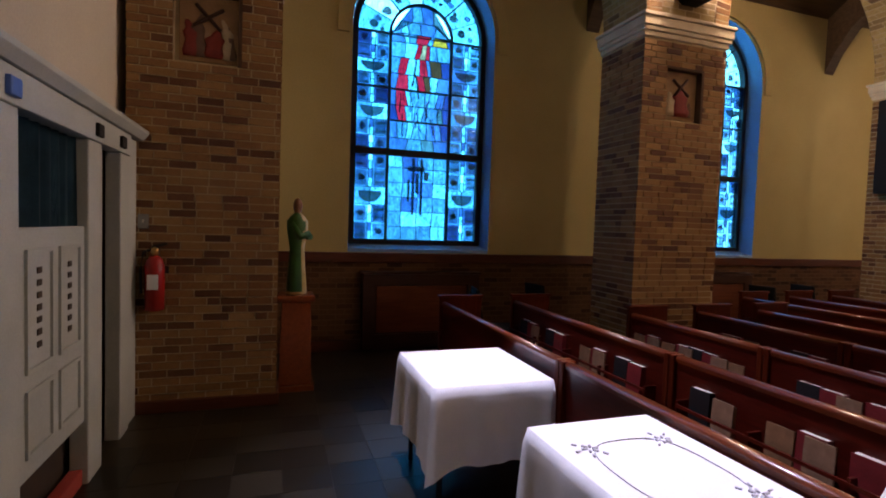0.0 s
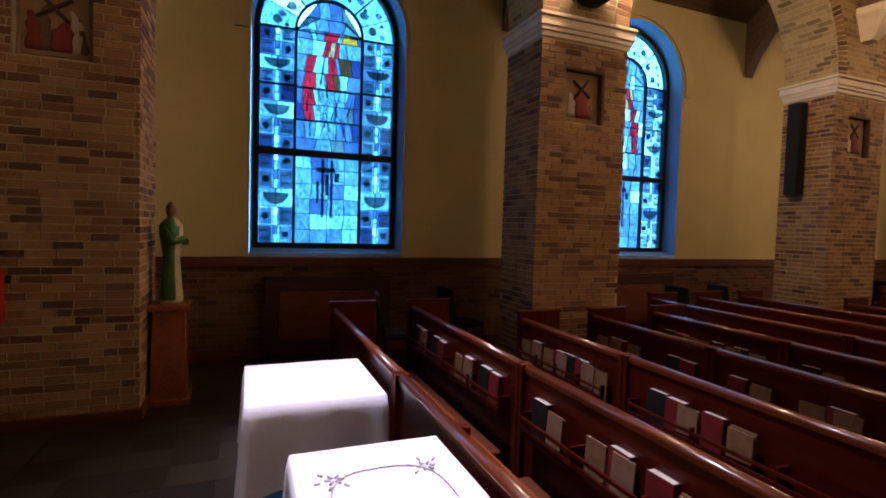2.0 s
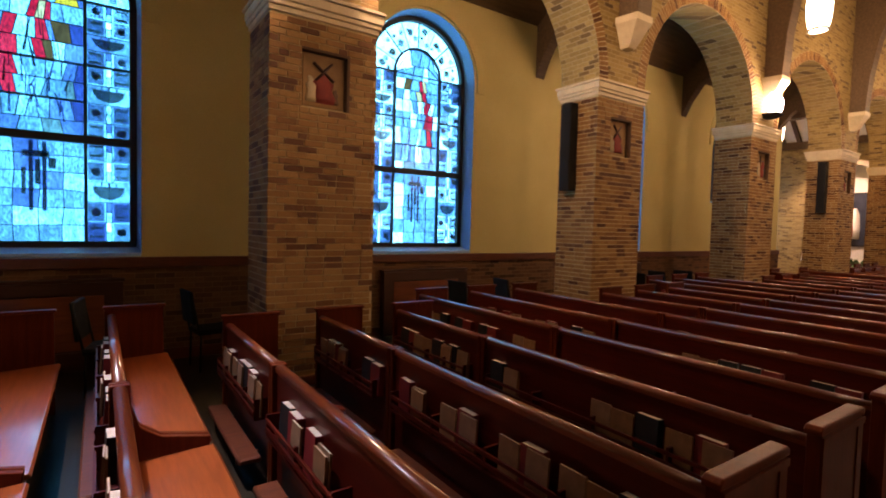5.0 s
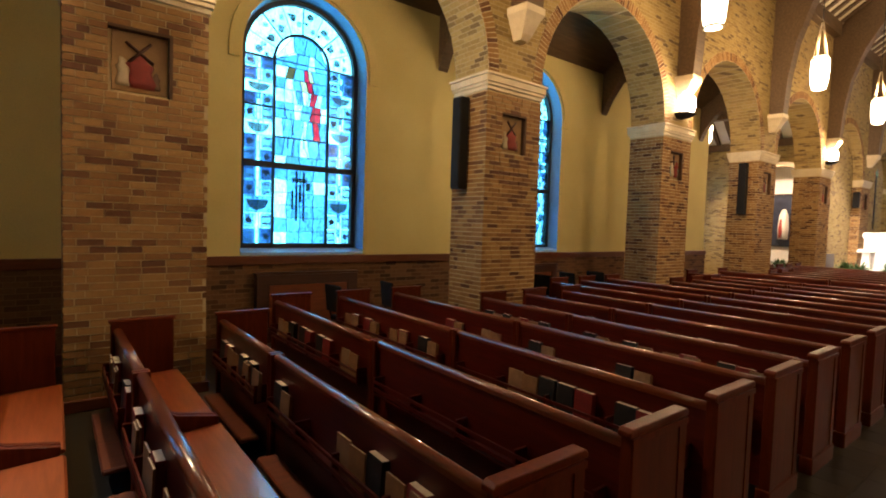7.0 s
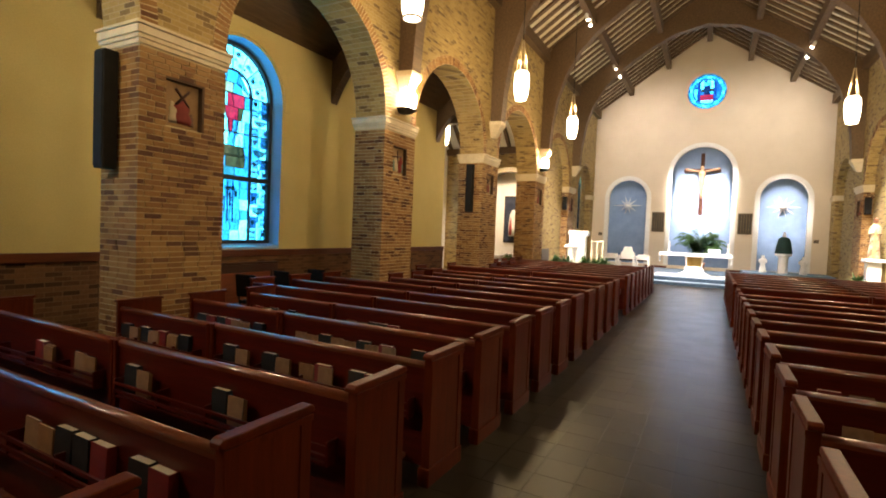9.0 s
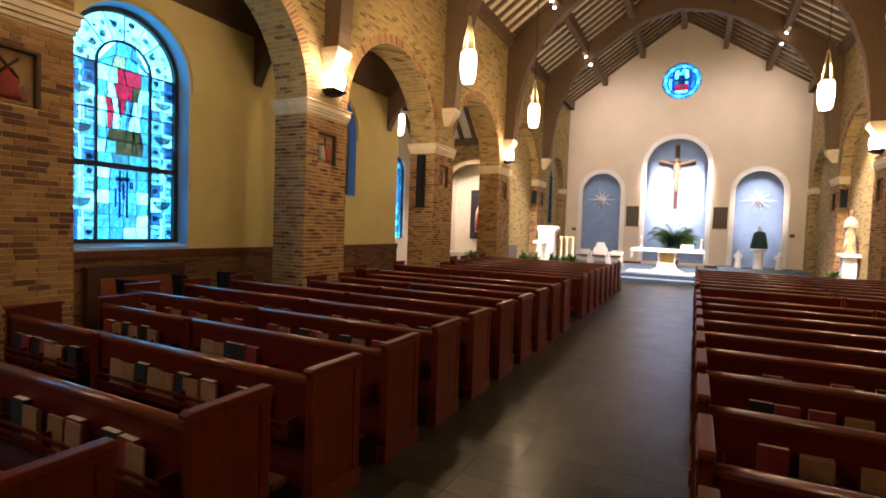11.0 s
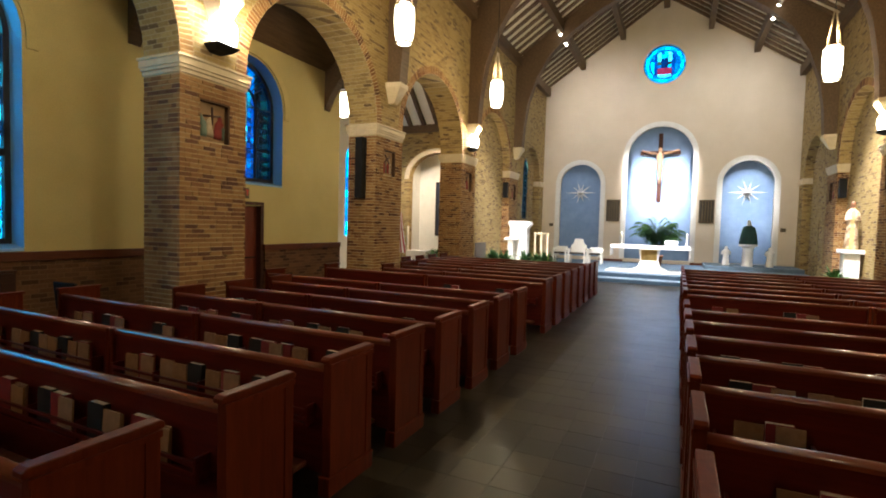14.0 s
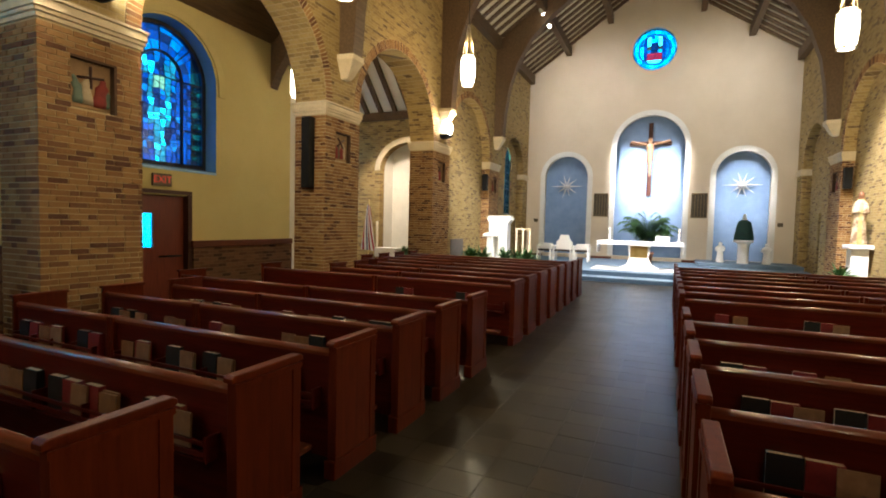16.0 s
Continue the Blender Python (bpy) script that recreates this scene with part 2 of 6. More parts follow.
def tile_material(name, joined):
    """Slate tiles: tone by piece, cloudy wear, soft sheen."""
    m, nt, b = mat(name, 0.3)
    b.inputs["Specular IOR Level"].default_value = 0.30
    geo = nt.nodes.new("ShaderNodeNewGeometry")
    rnd = geo.outputs["Random Per Island"] if joined else nt.nodes.new("ShaderNodeObjectInfo").outputs["Random"]
    pos = geo.outputs["Position"]
    big, fine = noise_tex(nt, pos, 1.6, 5), noise_tex(nt, pos, 28, 5)
    c = ramp(nt, rnd, [(0.0, (0.015, 0.0115, 0.0068)), (0.5, (0.025, 0.0195, 0.0117)), (1.0, (0.041, 0.0320, 0.0195))])
    c = mix(nt, 0.6, c, ramp(nt, big, [(0.3, (0.6, 0.6, 0.6)), (0.7, (1, 1, 1))]), "MULTIPLY")
    c = mix(nt, 0.4, c, ramp(nt, fine, [(0.3, (0.6, 0.6, 0.6)), (0.7, (1, 1, 1))]), "MULTIPLY")
    nt.links.new(c, b.inputs["Base Color"])
    nt.links.new(ramp(nt, big, [(0.3, (0.30,) * 3), (0.7, (0.36,) * 3)]), b.inputs["Roughness"])
    bump(nt, b, fine, 0.05, 0.003)
    return m


M_TILE = tile_material("slate_tile", False)
M_TILE_REST = tile_material("slate_tile_rest", True)


# ---- mesh helpers ----
def box(bm, x0, x1, y0, y1, z0, z1):
    v = [bm.verts.new(p) for p in ((x0, y0, z0), (x1, y0, z0), (x1, y1, z0), (x0, y1, z0), (x0, y0, z1), (x1, y0, z1), (x1, y1, z1), (x0, y1, z1))]
    for f in ((0, 3, 2, 1), (4, 5, 6, 7), (0, 1, 5, 4), (1, 2, 6, 5), (2, 3, 7, 6), (3, 0, 4, 7)):
        bm.faces.new([v[i] for i in f])
    return bm


def boxes(*dims, bevel=0.0):
    bm = bmesh.new()
    for d in dims:
        box(bm, *d)
    if bevel:
        bmesh.ops.bevel(bm, geom=bm.edges[:], offset=bevel, segments=2, affect="EDGES", profile=0.5)
    return bm


def prism(outline, axis, a, b, bevel=0.0, bm=None):
    """An outline in the plane across the axis, drawn out from a to b."""
    bm = bm or bmesh.new()
    put = {"x": lambda u, v, w: (w, u, v), "y": lambda u, v, w: (u, w, v), "z": lambda u, v, w: (u, v, w)}[axis]
    p = [bm.verts.new(put(u, v, a)) for u, v in outline]
    q = [bm.verts.new(put(u, v, b)) for u, v in outline]
    n = len(p)
    made = [bm.faces.new(p[::-1]), bm.faces.new(q)]
    made += [bm.faces.new((p[i], p[(i + 1) % n], q[(i + 1) % n], q[i])) for i in range(n)]
    bmesh.ops.recalc_face_normals(bm, faces=made)
    if bevel:
        bmesh.ops.bevel(bm, geom=bm.edges[:], offset=bevel, segments=2, affect="EDGES", profile=0.5)
    return bm


def lathe(profile, at=(0, 0, 0), n=20, bm=None, squash=1.0):
    """A profile of (radius, height), turned round the upright axis."""
    bm = bm or bmesh.new()
    rings = []
    for r, z in profile:
        rings.append([bm.verts.new((at[0] + r * math.cos(2 * math.pi * k / n), at[1] + r * squash * math.sin(2 * math.pi * k / n), at[2] + z)) for k in range(n)])
    for a, b in zip(rings, rings[1:]):
        for k in range(n):
            f = bm.faces.new((a[k], a[(k + 1) % n], b[(k + 1) % n], b[k]))
            f.smooth = True
    bm.faces.new(rings[0][::-1])
    bm.faces.new(rings[-1])
    return bm


def tube(points, radius, n=8, bm=None):
    """A round bar along a line of points."""
    bm = bm or bmesh.new()
    pts = [Vector(p) for p in points]
    rings = []
    for i, p in enumerate(pts):
        d = (pts[min(i + 1, len(pts) - 1)] - pts[max(i - 1, 0)]).normalized()
        a = d.cross(Vector((0, 0, 1)) if abs(d.z) < 0.9 else Vector((1, 0, 0))).normalized()
        b = d.cross(a)
        rings.append([bm.verts.new(p + radius * (math.cos(2 * math.pi * k / n) * a + math.sin(2 * math.pi * k / n) * b)) for k in range(n)])
    for a, b in zip(rings, rings[1:]):
        for k in range(n):
            f = bm.faces.new((a[k], a[(k + 1) % n], b[(k + 1) % n], b[k]))
            f.smooth = True
    bm.faces.new(rings[0][::-1])
    bm.faces.new(rings[-1])
    bmesh.ops.recalc_face_normals(bm, faces=bm.faces[:])
    return bm


def link(name, bm, material, label="", category="", group="", kind="", at=None):
    me = bpy.data.meshes.new(name)
    bm.to_mesh(me)
    bm.free()
    me.materials.append(material)
    ob = new(name, me)
    if at:
        ob.matrix_basis = at
    return tagged(ob, label, category, group, kind)


def part(name, bm, material, parent, label=""):
    ob = link(name, bm, material, label)
    ob.parent = parent
    return ob


def thing(name, at, label, category, group="", kind=""):
    ob = new(name)
    ob.empty_display_size = 0.2
    ob.matrix_basis = at if isinstance(at, Matrix) else pose(*at)
    return tagged(ob, label, category, group, kind)


def arch_open(c, w, zb, zs):
    """A round-headed opening: its span, its lower and its upper edge."""
    r = w / 2
    return c - r, c + r, (lambda u: zb), (lambda u: zs + math.sqrt(max(0, r * r - (u - c) ** 2)))


def round_open(c, r, zc):
    return c - r, c + r, (lambda u: zc - math.sqrt(max(0, r * r - (u - c) ** 2))), (lambda u: zc + math.sqrt(max(0, r * r - (u - c) ** 2)))


def flat_open(c, w, zb, zt):
    return c - w / 2, c + w / 2, (lambda u: zb), (lambda u: zt)


def pierced(u0, u1, zlow, ztop, front, back, openings, put, fine=14, breaks=()):
    """A wall of some thickness with openings through it. put(u, depth, z) gives the place."""
    bm = bmesh.new()
    us = {u0, u1, *breaks}
    for a, b, _, _ in openings:
        us |= {a + (b - a) * (0.5 - 0.5 * math.cos(math.pi * k / fine)) for k in range(fine + 1)}
    us = sorted(u for u in us if u0 - 1e-6 <= u <= u1 + 1e-6)
    us = [u for k, u in enumerate(us) if k == 0 or u - us[k - 1] > 1e-4]

    def quad(*p):
        if (Vector(p[0]) - Vector(p[2])).length > 1e-4:
            bm.faces.new([bm.verts.new(q) for q in p])
    for a, b in zip(us, us[1:]):
        mid, spans = (a + b) / 2, []
        for o in openings:
            if o[0] < mid < o[1]:
                spans.append((o[2], o[3]))
        spans.sort(key=lambda s: s[0](mid))
        lows = [lambda u: zlow] + [s[1] for s in spans]
        highs = [s[0] for s in spans] + [ztop]
        for lo, hi in zip(lows, highs):
            if hi(mid) - lo(mid) < 1e-3:
                continue
            quad(put(a, front, lo(a)), put(b, front, lo(b)), put(b, front, hi(b)), put(a, front, hi(a)))
            quad(put(a, back, lo(a)), put(a, back, hi(a)), put(b, back, hi(b)), put(b, back, lo(b)))
            quad(put(a, front, hi(a)), put(b, front, hi(b)), put(b, back, hi(b)), put(a, back, hi(a)))
            quad(put(a, front, lo(a)), put(a, back, lo(a)), put(b, back, lo(b)), put(b, front, lo(b)))
    for o in openings:
        for u in o[:2]:
            if o[3](u) - o[2](u) > 1e-3:
                quad(put(u, front, o[2](u)), put(u, back, o[2](u)), put(u, back, o[3](u)), put(u, front, o[3](u)))
    for u in (u0, u1):
        quad(put(u, front, zlow), put(u, back, zlow), put(u, back, ztop(u)), put(u, front, ztop(u)))
    bmesh.ops.remove_doubles(bm, verts=bm.verts[:], dist=1e-4)
    bmesh.ops.recalc_face_normals(bm, faces=bm.faces[:])
    return bm


def arch_band(c, zs, zb, r0, r1, y0, y1, plane="xz", n=28, close_bottom=False):
    """A flat band round an arched opening, from the foot of one leg over the top to the other."""
    pts_o = [(c - r1, zb)] + [(c - r1 * math.cos(math.pi * k / n), zs + r1 * math.sin(math.pi * k / n)) for k in range(n + 1)] + [(c + r1, zb)]
    pts_i = [(c - r0, zb)] + [(c - r0 * math.cos(math.pi * k / n), zs + r0 * math.sin(math.pi * k / n)) for k in range(n + 1)] + [(c + r0, zb)]
    put = (lambda u, z, d: (u, d, z)) if plane == "xz" else (lambda u, z, d: (d, u, z))
    bm = bmesh.new()
    A = [[bm.verts.new(put(u, z, d)) for u, z in p] for p, d in ((pts_o, y0), (pts_i, y0), (pts_o, y1), (pts_i, y1))]
    o0, i0, o1, i1 = A
    m = len(o0)
    for k in range(m - 1):
        for f in ((o0[k], o0[k + 1], i0[k + 1], i0[k]), (o1[k + 1], o1[k], i1[k], i1[k + 1]), (o0[k + 1], o0[k], o1[k], o1[k + 1]), (i0[k], i0[k + 1], i1[k + 1], i1[k])):
            bm.faces.new(f)
    for k in (0, m - 1):
        bm.faces.new((o0[k], i0[k], i1[k], o1[k]))
    bmesh.ops.recalc_face_normals(bm, faces=bm.faces[:])
    return bm

# ---- plan ----
BAY, PW, PD = 5.0, 1.18, 0.76          # bay, pier width, pier depth
AXIS = -5.43                           # middle of the nave
SOUTH = 2 * AXIS                       # nave face of the south arcade
XW, XE = -5.40, 30.3                   # west wall, east wall
YN, YG = 1.88, 2.17                     # north aisle wall, its glass
CAP0, SPRING = 3.85, 4.09
EAVE, RIDGE = 8.50, 12.20
XSTEP = 22.8


def pier_x(i):
    return -0.33 + BAY * (i - 1)


# ---- ground and shell ----
FLOOR = link("floor", boxes((XW - 0.4, XE + 0.4, SOUTH - 9, 7.4, -0.2, 0.0)), M_FLOOR, "dark slate tile floor with worn sheen", "floor", kind="structure")


def nave_top(u):
    return EAVE + 0.3


def arcade(name, y_front, y_back):
    opens = [arch_open(pier_x(i) + PW + (BAY - PW) / 2, BAY - PW, SPRING, SPRING) for i in range(0, 5)]
    opens += [arch_open(pier_x(6) - (BAY - PW) / 2, BAY - PW, SPRING, SPRING), arch_open(28.05, 2.9, SPRING, SPRING)]
    bm = pierced(XW, XE, SPRING, nave_top, y_front, y_back, opens, lambda u, d, z: (u, d, z), 18)
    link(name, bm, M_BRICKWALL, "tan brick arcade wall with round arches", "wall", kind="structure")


arcade("wall_north", 0.0, PD)
arcade("wall_south", SOUTH, SOUTH - PD)


def aisle_wall():
    opens = [arch_open(-2.295 + BAY * k, 1.98, 1.285, 4.25) for k in range(3)]
    opens += [arch_open(12.70, 1.98, 2.553, 4.25), flat_open(12.56, 0.98, 0.0, 2.1)]
    bm = pierced(XW, 15.798, 0.0, lambda u: 7.0, YN, YN + 0.45, opens, lambda u, d, z: (u, d, z), 18)
    link("wall_aisle_north", bm, M_PLASTER, "cream plaster aisle wall with arched windows", "wall", kind="structure")


aisle_wall()
link("wall_aisle_south", boxes((XW, 15.8, SOUTH - PD - 1.6, SOUTH - PD - 1.2, 0, 7)), M_PLASTER, "cream plaster aisle wall", "wall", kind="structure")
link("wall_west", boxes((XW - 0.3, XW, SOUTH - 2.6, YN + 0.45, 0, RIDGE + 0.3)), M_ENDWALL, "off-white plaster end wall", "wall", kind="structure")

# east wall with three niches and a round window
N_MID = arch_open(AXIS, 2.84, 0.45, 5.25)
N_LEFT = arch_open(AXIS + 3.58, 2.0, 0.45, 4.0)
N_RIGHT = arch_open(AXIS - 3.58, 2.0, 0.45, 4.0)
ROSE = round_open(AXIS, 0.90, 9.50)


def gable(u):
    return RIDGE + 0.5 - abs(u - AXIS) * (RIDGE - EAVE) / -AXIS


link("wall_east", pierced(SOUTH - 1, 1.0, 0.0, gable, XE, XE + 0.35, [N_MID, N_LEFT, N_RIGHT, ROSE], lambda u, d, z: (d, u, z), 24, [AXIS]),
     M_APSE, "pale cream plaster gable wall with arched niches", "wall", kind="structure")
link("wall_niche_back", boxes((XE + 0.30, XE + 0.34, SOUTH - 0.5, 0.5, 0.3, 7.2)), M_BLUEPAINT, "mottled blue painted niche backs", "wall", kind="structure")
for c, w, zs in ((AXIS, 2.84, 5.25), (AXIS + 3.58, 2.0, 4.0), (AXIS - 3.58, 2.0, 4.0)):
    link("trim", arch_band(c, zs, 0.45, w / 2 - 0.02, w / 2 + 0.20, XE - 0.05, XE + 0.10, "yz"), M_WHITE, "white moulded niche surround", "trim", kind="structure")
link("trim", arch_band(AXIS, 9.50, 9.50, 0.88, 1.05, XE - 0.04, XE + 0.1, "yz"), M_APSE, "plaster ring round window", "trim", kind="structure")

# chancel platform
link("floor_chancel", boxes((XSTEP + 0.60, XE, SOUTH + 0.0, 0.0, 0.0, 0.30)), M_CARPET, "blue grey carpeted chancel floor", "floor", kind="structure")
link("step_1", boxes((XSTEP, XSTEP + 0.60, AXIS - 3.6, AXIS + 3.6, 0.0, 0.15), bevel=0.01), M_CARPET, "carpeted chancel step", "step", kind="structure")

# carpet colour with the shade of the step fronts put in
M_RISER = plain("shaded_blue_carpet", (0.018, 0.035, 0.06), (0.035, 0.06, 0.095), 0.95, 3, 150, 0.4)
for n, (x, z0, z1) in enumerate(((XSTEP, 0.004, 0.135), (XSTEP + 0.60, 0.152, 0.285))):
    link("riser", boxes((x - 0.004, x + 0.002, AXIS - 3.58 + 0.0 * n, AXIS + 3.58, z0, z1)), M_RISER, "carpeted step riser, coloured dark blue for its shade", "riser", "chancel risers", "structure")

# nave roof
def roof_slab(name, y0, z0, y1, z1, x0, x1, thick, material, label):
    bm = prism([(y0, z0), (y1, z1), (y1, z1 + thick), (y0, z0 + thick)], "x", x0, x1)
    return link(name, bm, material, label, "ceiling", kind="structure")


roof_slab("ceiling_north", 0.3, EAVE + 0.05, AXIS, RIDGE + 0.32, XW, XE, 0.2, M_CEIL, "cream boarded pitched ceiling")
roof_slab("ceiling_south", SOUTH - 0.3, EAVE + 0.05, AXIS, RIDGE + 0.32, XW, XE, 0.2, M_CEIL, "cream boarded pitched ceiling")
roof_slab("ceiling_aisle_north", YN + 0.2, 5.45, PD - 0.02, 6.35, XW, 15.8, 0.15, M_BEAM, "dark brown timber aisle ceiling")
roof_slab("ceiling_aisle_south", SOUTH - PD - 1.4, 5.45, SOUTH - PD + 0.02, 6.35, XW, 15.8, 0.15, M_BEAM, "dark brown timber aisle ceiling")


# ---- brick piers ----
# dark colour for the shadow lines at the niche edges
M_NICHE_SHADE = plain("niche_edge_shadow", (0.045, 0.022, 0.012), (0.085, 0.045, 0.022), 0.9, 9, 60, 0.3)


def brick_mesh(w, d, h):
    bm = boxes((-w / 2, w / 2, -d / 2, d / 2, 0, h))
    me = bpy.data.meshes.new("brick")
    bm.to_mesh(me)
    bm.free()
    me.materials.append(M_BRICK)
    return me


COURSE, JOINT = 0.0677, 0.0115
LONG, SHORT = 0.200, 0.094
MESH = {}
for w in (LONG, SHORT):
    MESH[w] = brick_mesh(w, 0.10, COURSE - JOINT)


def course_bricks(length, row, seed):
    """Start and length of the bricks of one course."""
    rnd = random.Random(seed * 1000 + row)
    w = (SHORT if row % 2 else LONG) * rnd.uniform(0.72, 1.0)
    out, x = [(0.0, w)], w + JOINT
    while x < length - 0.03:
        w = LONG if rnd.random() < 0.88 else SHORT
        w = min(w, length - x)
        out.append((x, w))
        x += w + JOINT
    return out


def clipped(run, corner, along, z, hole):
    """The bricks of a course without what would stand in the niche."""
    y0, xa, xb, za, zb = hole
    if abs(along.x) < 0.5 or abs(corner.y - y0) > 0.02 or not za < z + COURSE / 2 < zb:
        return run
    a, b = sorted(((xa - corner.x) / along.x, (xb - corner.x) / along.x))
    out = []
    for s, w in run:
        for p, q in ((s, min(s + w, a)), (max(s, b), s + w)):
            if q - p > 0.012:
                out.append((p, q - p))
    return out


def brick_faces(parent, faces, z0, z1, seed, single, skip=None):
    """faces: (corner, direction, length, outward). Bricks of the courses within 'single' are pieces of their own."""
    verts, polys = [], []
    rnd = random.Random(seed)
    rows = int((z1 - z0) / COURSE)
    n = 0
    for corner, along, length, out in faces:
        for r in range(rows):
            z = z0 + r * COURSE
            for s, w in clipped(course_bricks(length, r, seed), corner, along, z, skip):
                mid = corner + along * (s + w / 2)
                proud = 0.003 + 0.004 * rnd.random()
                own = single and single[0] <= z <= single[1] and n < 300 and min(abs(w - LONG), abs(w - SHORT)) < 0.004 and out.y < -0.5
                if own:
                    ob = bpy.data.objects.new("brick", MESH[LONG if abs(w - LONG) < 0.004 else SHORT])
                    scene.collection.objects.link(ob)
                    c = mid - out * (0.05 - proud)
                    ob.matrix_basis = Matrix.Translation((c.x, c.y, z)) @ Matrix(((along.x, -along.y, 0, 0), (along.y, along.x, 0, 0), (0, 0, 1, 0), (0, 0, 0, 1)))
                    ob.parent = parent
                    n += 1
                else:
                    a, b = mid - along * w / 2, mid + along * w / 2
                    k = len(verts)
                    lo, hi = Vector((0, 0, z)), Vector((0, 0, z + COURSE - JOINT))
                    for q in (a, b):
                        for dep in (proud, -0.03):
                            for hgt in (lo, hi):
                                verts.append(tuple(q + out * dep + hgt))
                    polys += [tuple(k + i for i in f) for f in ((0, 4, 5, 1), (1, 5, 7, 3), (0, 2, 6, 4), (0, 1, 3, 2), (4, 6, 7, 5))]
    me = bpy.data.meshes.new("bricks")
    me.from_pydata(verts, [], polys)
    me.materials.append(M_BRICK_REST)
    ob = new("bricks", me)
    ob.parent = parent
    tagged(ob, "joined tan bricks", kind="stuff")


X, Y = Vector((1, 0, 0)), Vector((0, 1, 0))


def pier(i, side, single):
    """Brick pier with stone capital and a recessed relief plaque on the nave face."""
    x0, s = pier_x(i), side
    y0 = 0.0 if s > 0 else SOUTH
    y1 = y0 + s * PD
    ob = thing("pier", (0, 0, 0), "tan brick pier with pale stone capital", "pier", "arcade piers", "structure")
    e = 0.003
    lo, hi = min(y0, y1), max(y0, y1)
    plx, plw, plz, plh = x0 + 0.33, 0.53, 2.945, 0.610
    yo = y0 + (e if s > 0 else -e)
    # core, with the niche left open
    core = bmesh.new()
    nd = 0.09 * s
    box(core, x0 + e, plx, lo + e, hi - e, 0, CAP0)
    box(core, plx + plw, x0 + PW - e, lo + e, hi - e, 0, CAP0)
    ya, yb = sorted((y0 + nd, y1 - s * e))
    yc, yd = sorted((yo, y0 + nd))
    box(core, plx, plx + plw, ya, yb, 0, CAP0)
    box(core, plx, plx + plw, yc, yd, 0, plz)
    box(core, plx, plx + plw, yc, yd, plz + plh, CAP0)
    part("core", core, M_MORTAR, ob, "mortar bed of the brickwork")
    ya, yb = sorted((y0 - s * 0.004, y0 + nd - s * 0.001))
    # strips that draw the shadow along the niche's top and right edge
    part("niche_lining", boxes((plx + plw - 0.03, plx + plw, ya, yb, plz, plz + plh), (plx, plx + plw - 0.03, ya, yb, plz + plh - 0.03, plz + plh)), M_NICHE_SHADE, ob, "dark strips for the shadow at the niche's top and right edge")
    inside = (y0, plx, plx + plw, plz, plz + plh)
    if s > 0:
        faces = [(Vector((x0, y0, 0)), X, PW, -Y), (Vector((x0, y1, 0)), -Y, PD, -X)]
        if i != 1:
            faces.append((Vector((x0 + PW, y0, 0)), Y, PD, X))
    else:
        faces = [(Vector((x0 + PW, y0, 0)), -X, PW, Y), (Vector((x0, y0, 0)), -Y, PD, -X)]
    PENDING.append((ob, faces, 0.10, CAP0, 40 + i + (50 if s < 0 else 0), single, inside))
    base = boxes((x0 - 0.03, x0 + PW + 0.03, lo - 0.03, hi + 0.03, 0, 0.11), bevel=0.012)
    part("base", base, M_TRIM, ob, "reddish wooden base board")
    cap = bmesh.new()
    for grow, za, zb in ((0.02, CAP0 - 0.01, CAP0 + 0.05), (0.04, CAP0 + 0.05, CAP0 + 0.10), (0.055, CAP0 + 0.10, CAP0 + 0.20), (0.075, CAP0 + 0.20, SPRING)):
        box(cap, x0 - grow, x0 + PW + grow, lo - grow, hi + grow, za, zb)
    bmesh.ops.bevel(cap, geom=cap.edges[:], offset=0.008, segments=1, affect="EDGES")
    part("capital", cap, M_STONE, ob, "pale moulded stone capital")
    return ob


PENDING = []
PIERS = {}
for i in range(0, 7):
    PIERS[i, 1] = pier(i, 1, {0: (0.1, 3.0), 1: (0.5, 3.4), 2: (0.9, 3.4), 3: (0.9, 3.4), 4: (1.0, 3.2)}.get(i))
    PIERS[i, -1] = pier(i, -1, None)

# chancel side walls: the bays past the fifth pier are filled in
for s, y0 in ((1, 0.0), (-1, SOUTH)):
    def deep(d):
        return y0 + s * d
    box_y = lambda a, b: tuple(sorted((deep(a), deep(b))))
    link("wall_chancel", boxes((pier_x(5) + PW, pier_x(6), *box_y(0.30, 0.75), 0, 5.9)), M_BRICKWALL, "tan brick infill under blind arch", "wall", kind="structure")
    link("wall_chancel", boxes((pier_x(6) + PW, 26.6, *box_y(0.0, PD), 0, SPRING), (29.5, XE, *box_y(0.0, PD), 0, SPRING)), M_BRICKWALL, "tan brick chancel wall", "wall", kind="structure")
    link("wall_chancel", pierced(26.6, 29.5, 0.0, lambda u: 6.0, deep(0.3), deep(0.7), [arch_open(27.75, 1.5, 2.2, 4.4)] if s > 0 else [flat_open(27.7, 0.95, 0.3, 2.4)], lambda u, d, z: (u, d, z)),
         M_BRICKWALL, "tan brick chancel wall with an opening", "wall", kind="structure")
    link("trim", boxes((29.45, XE, *box_y(-0.06, 0.3), 3.85, SPRING), bevel=0.01), M_STONE, "pale stone impost", "trim", kind="structure")

# ---- pews ----
PITCH, ROW0, PTOP = 0.832, -2.08, 0.86
PCAP = 0.928                           # top of the bench ends
rows = [ROW0 + PITCH * k for k in range(18)] + [13.73 + 0.80 * k for k in range(8)]


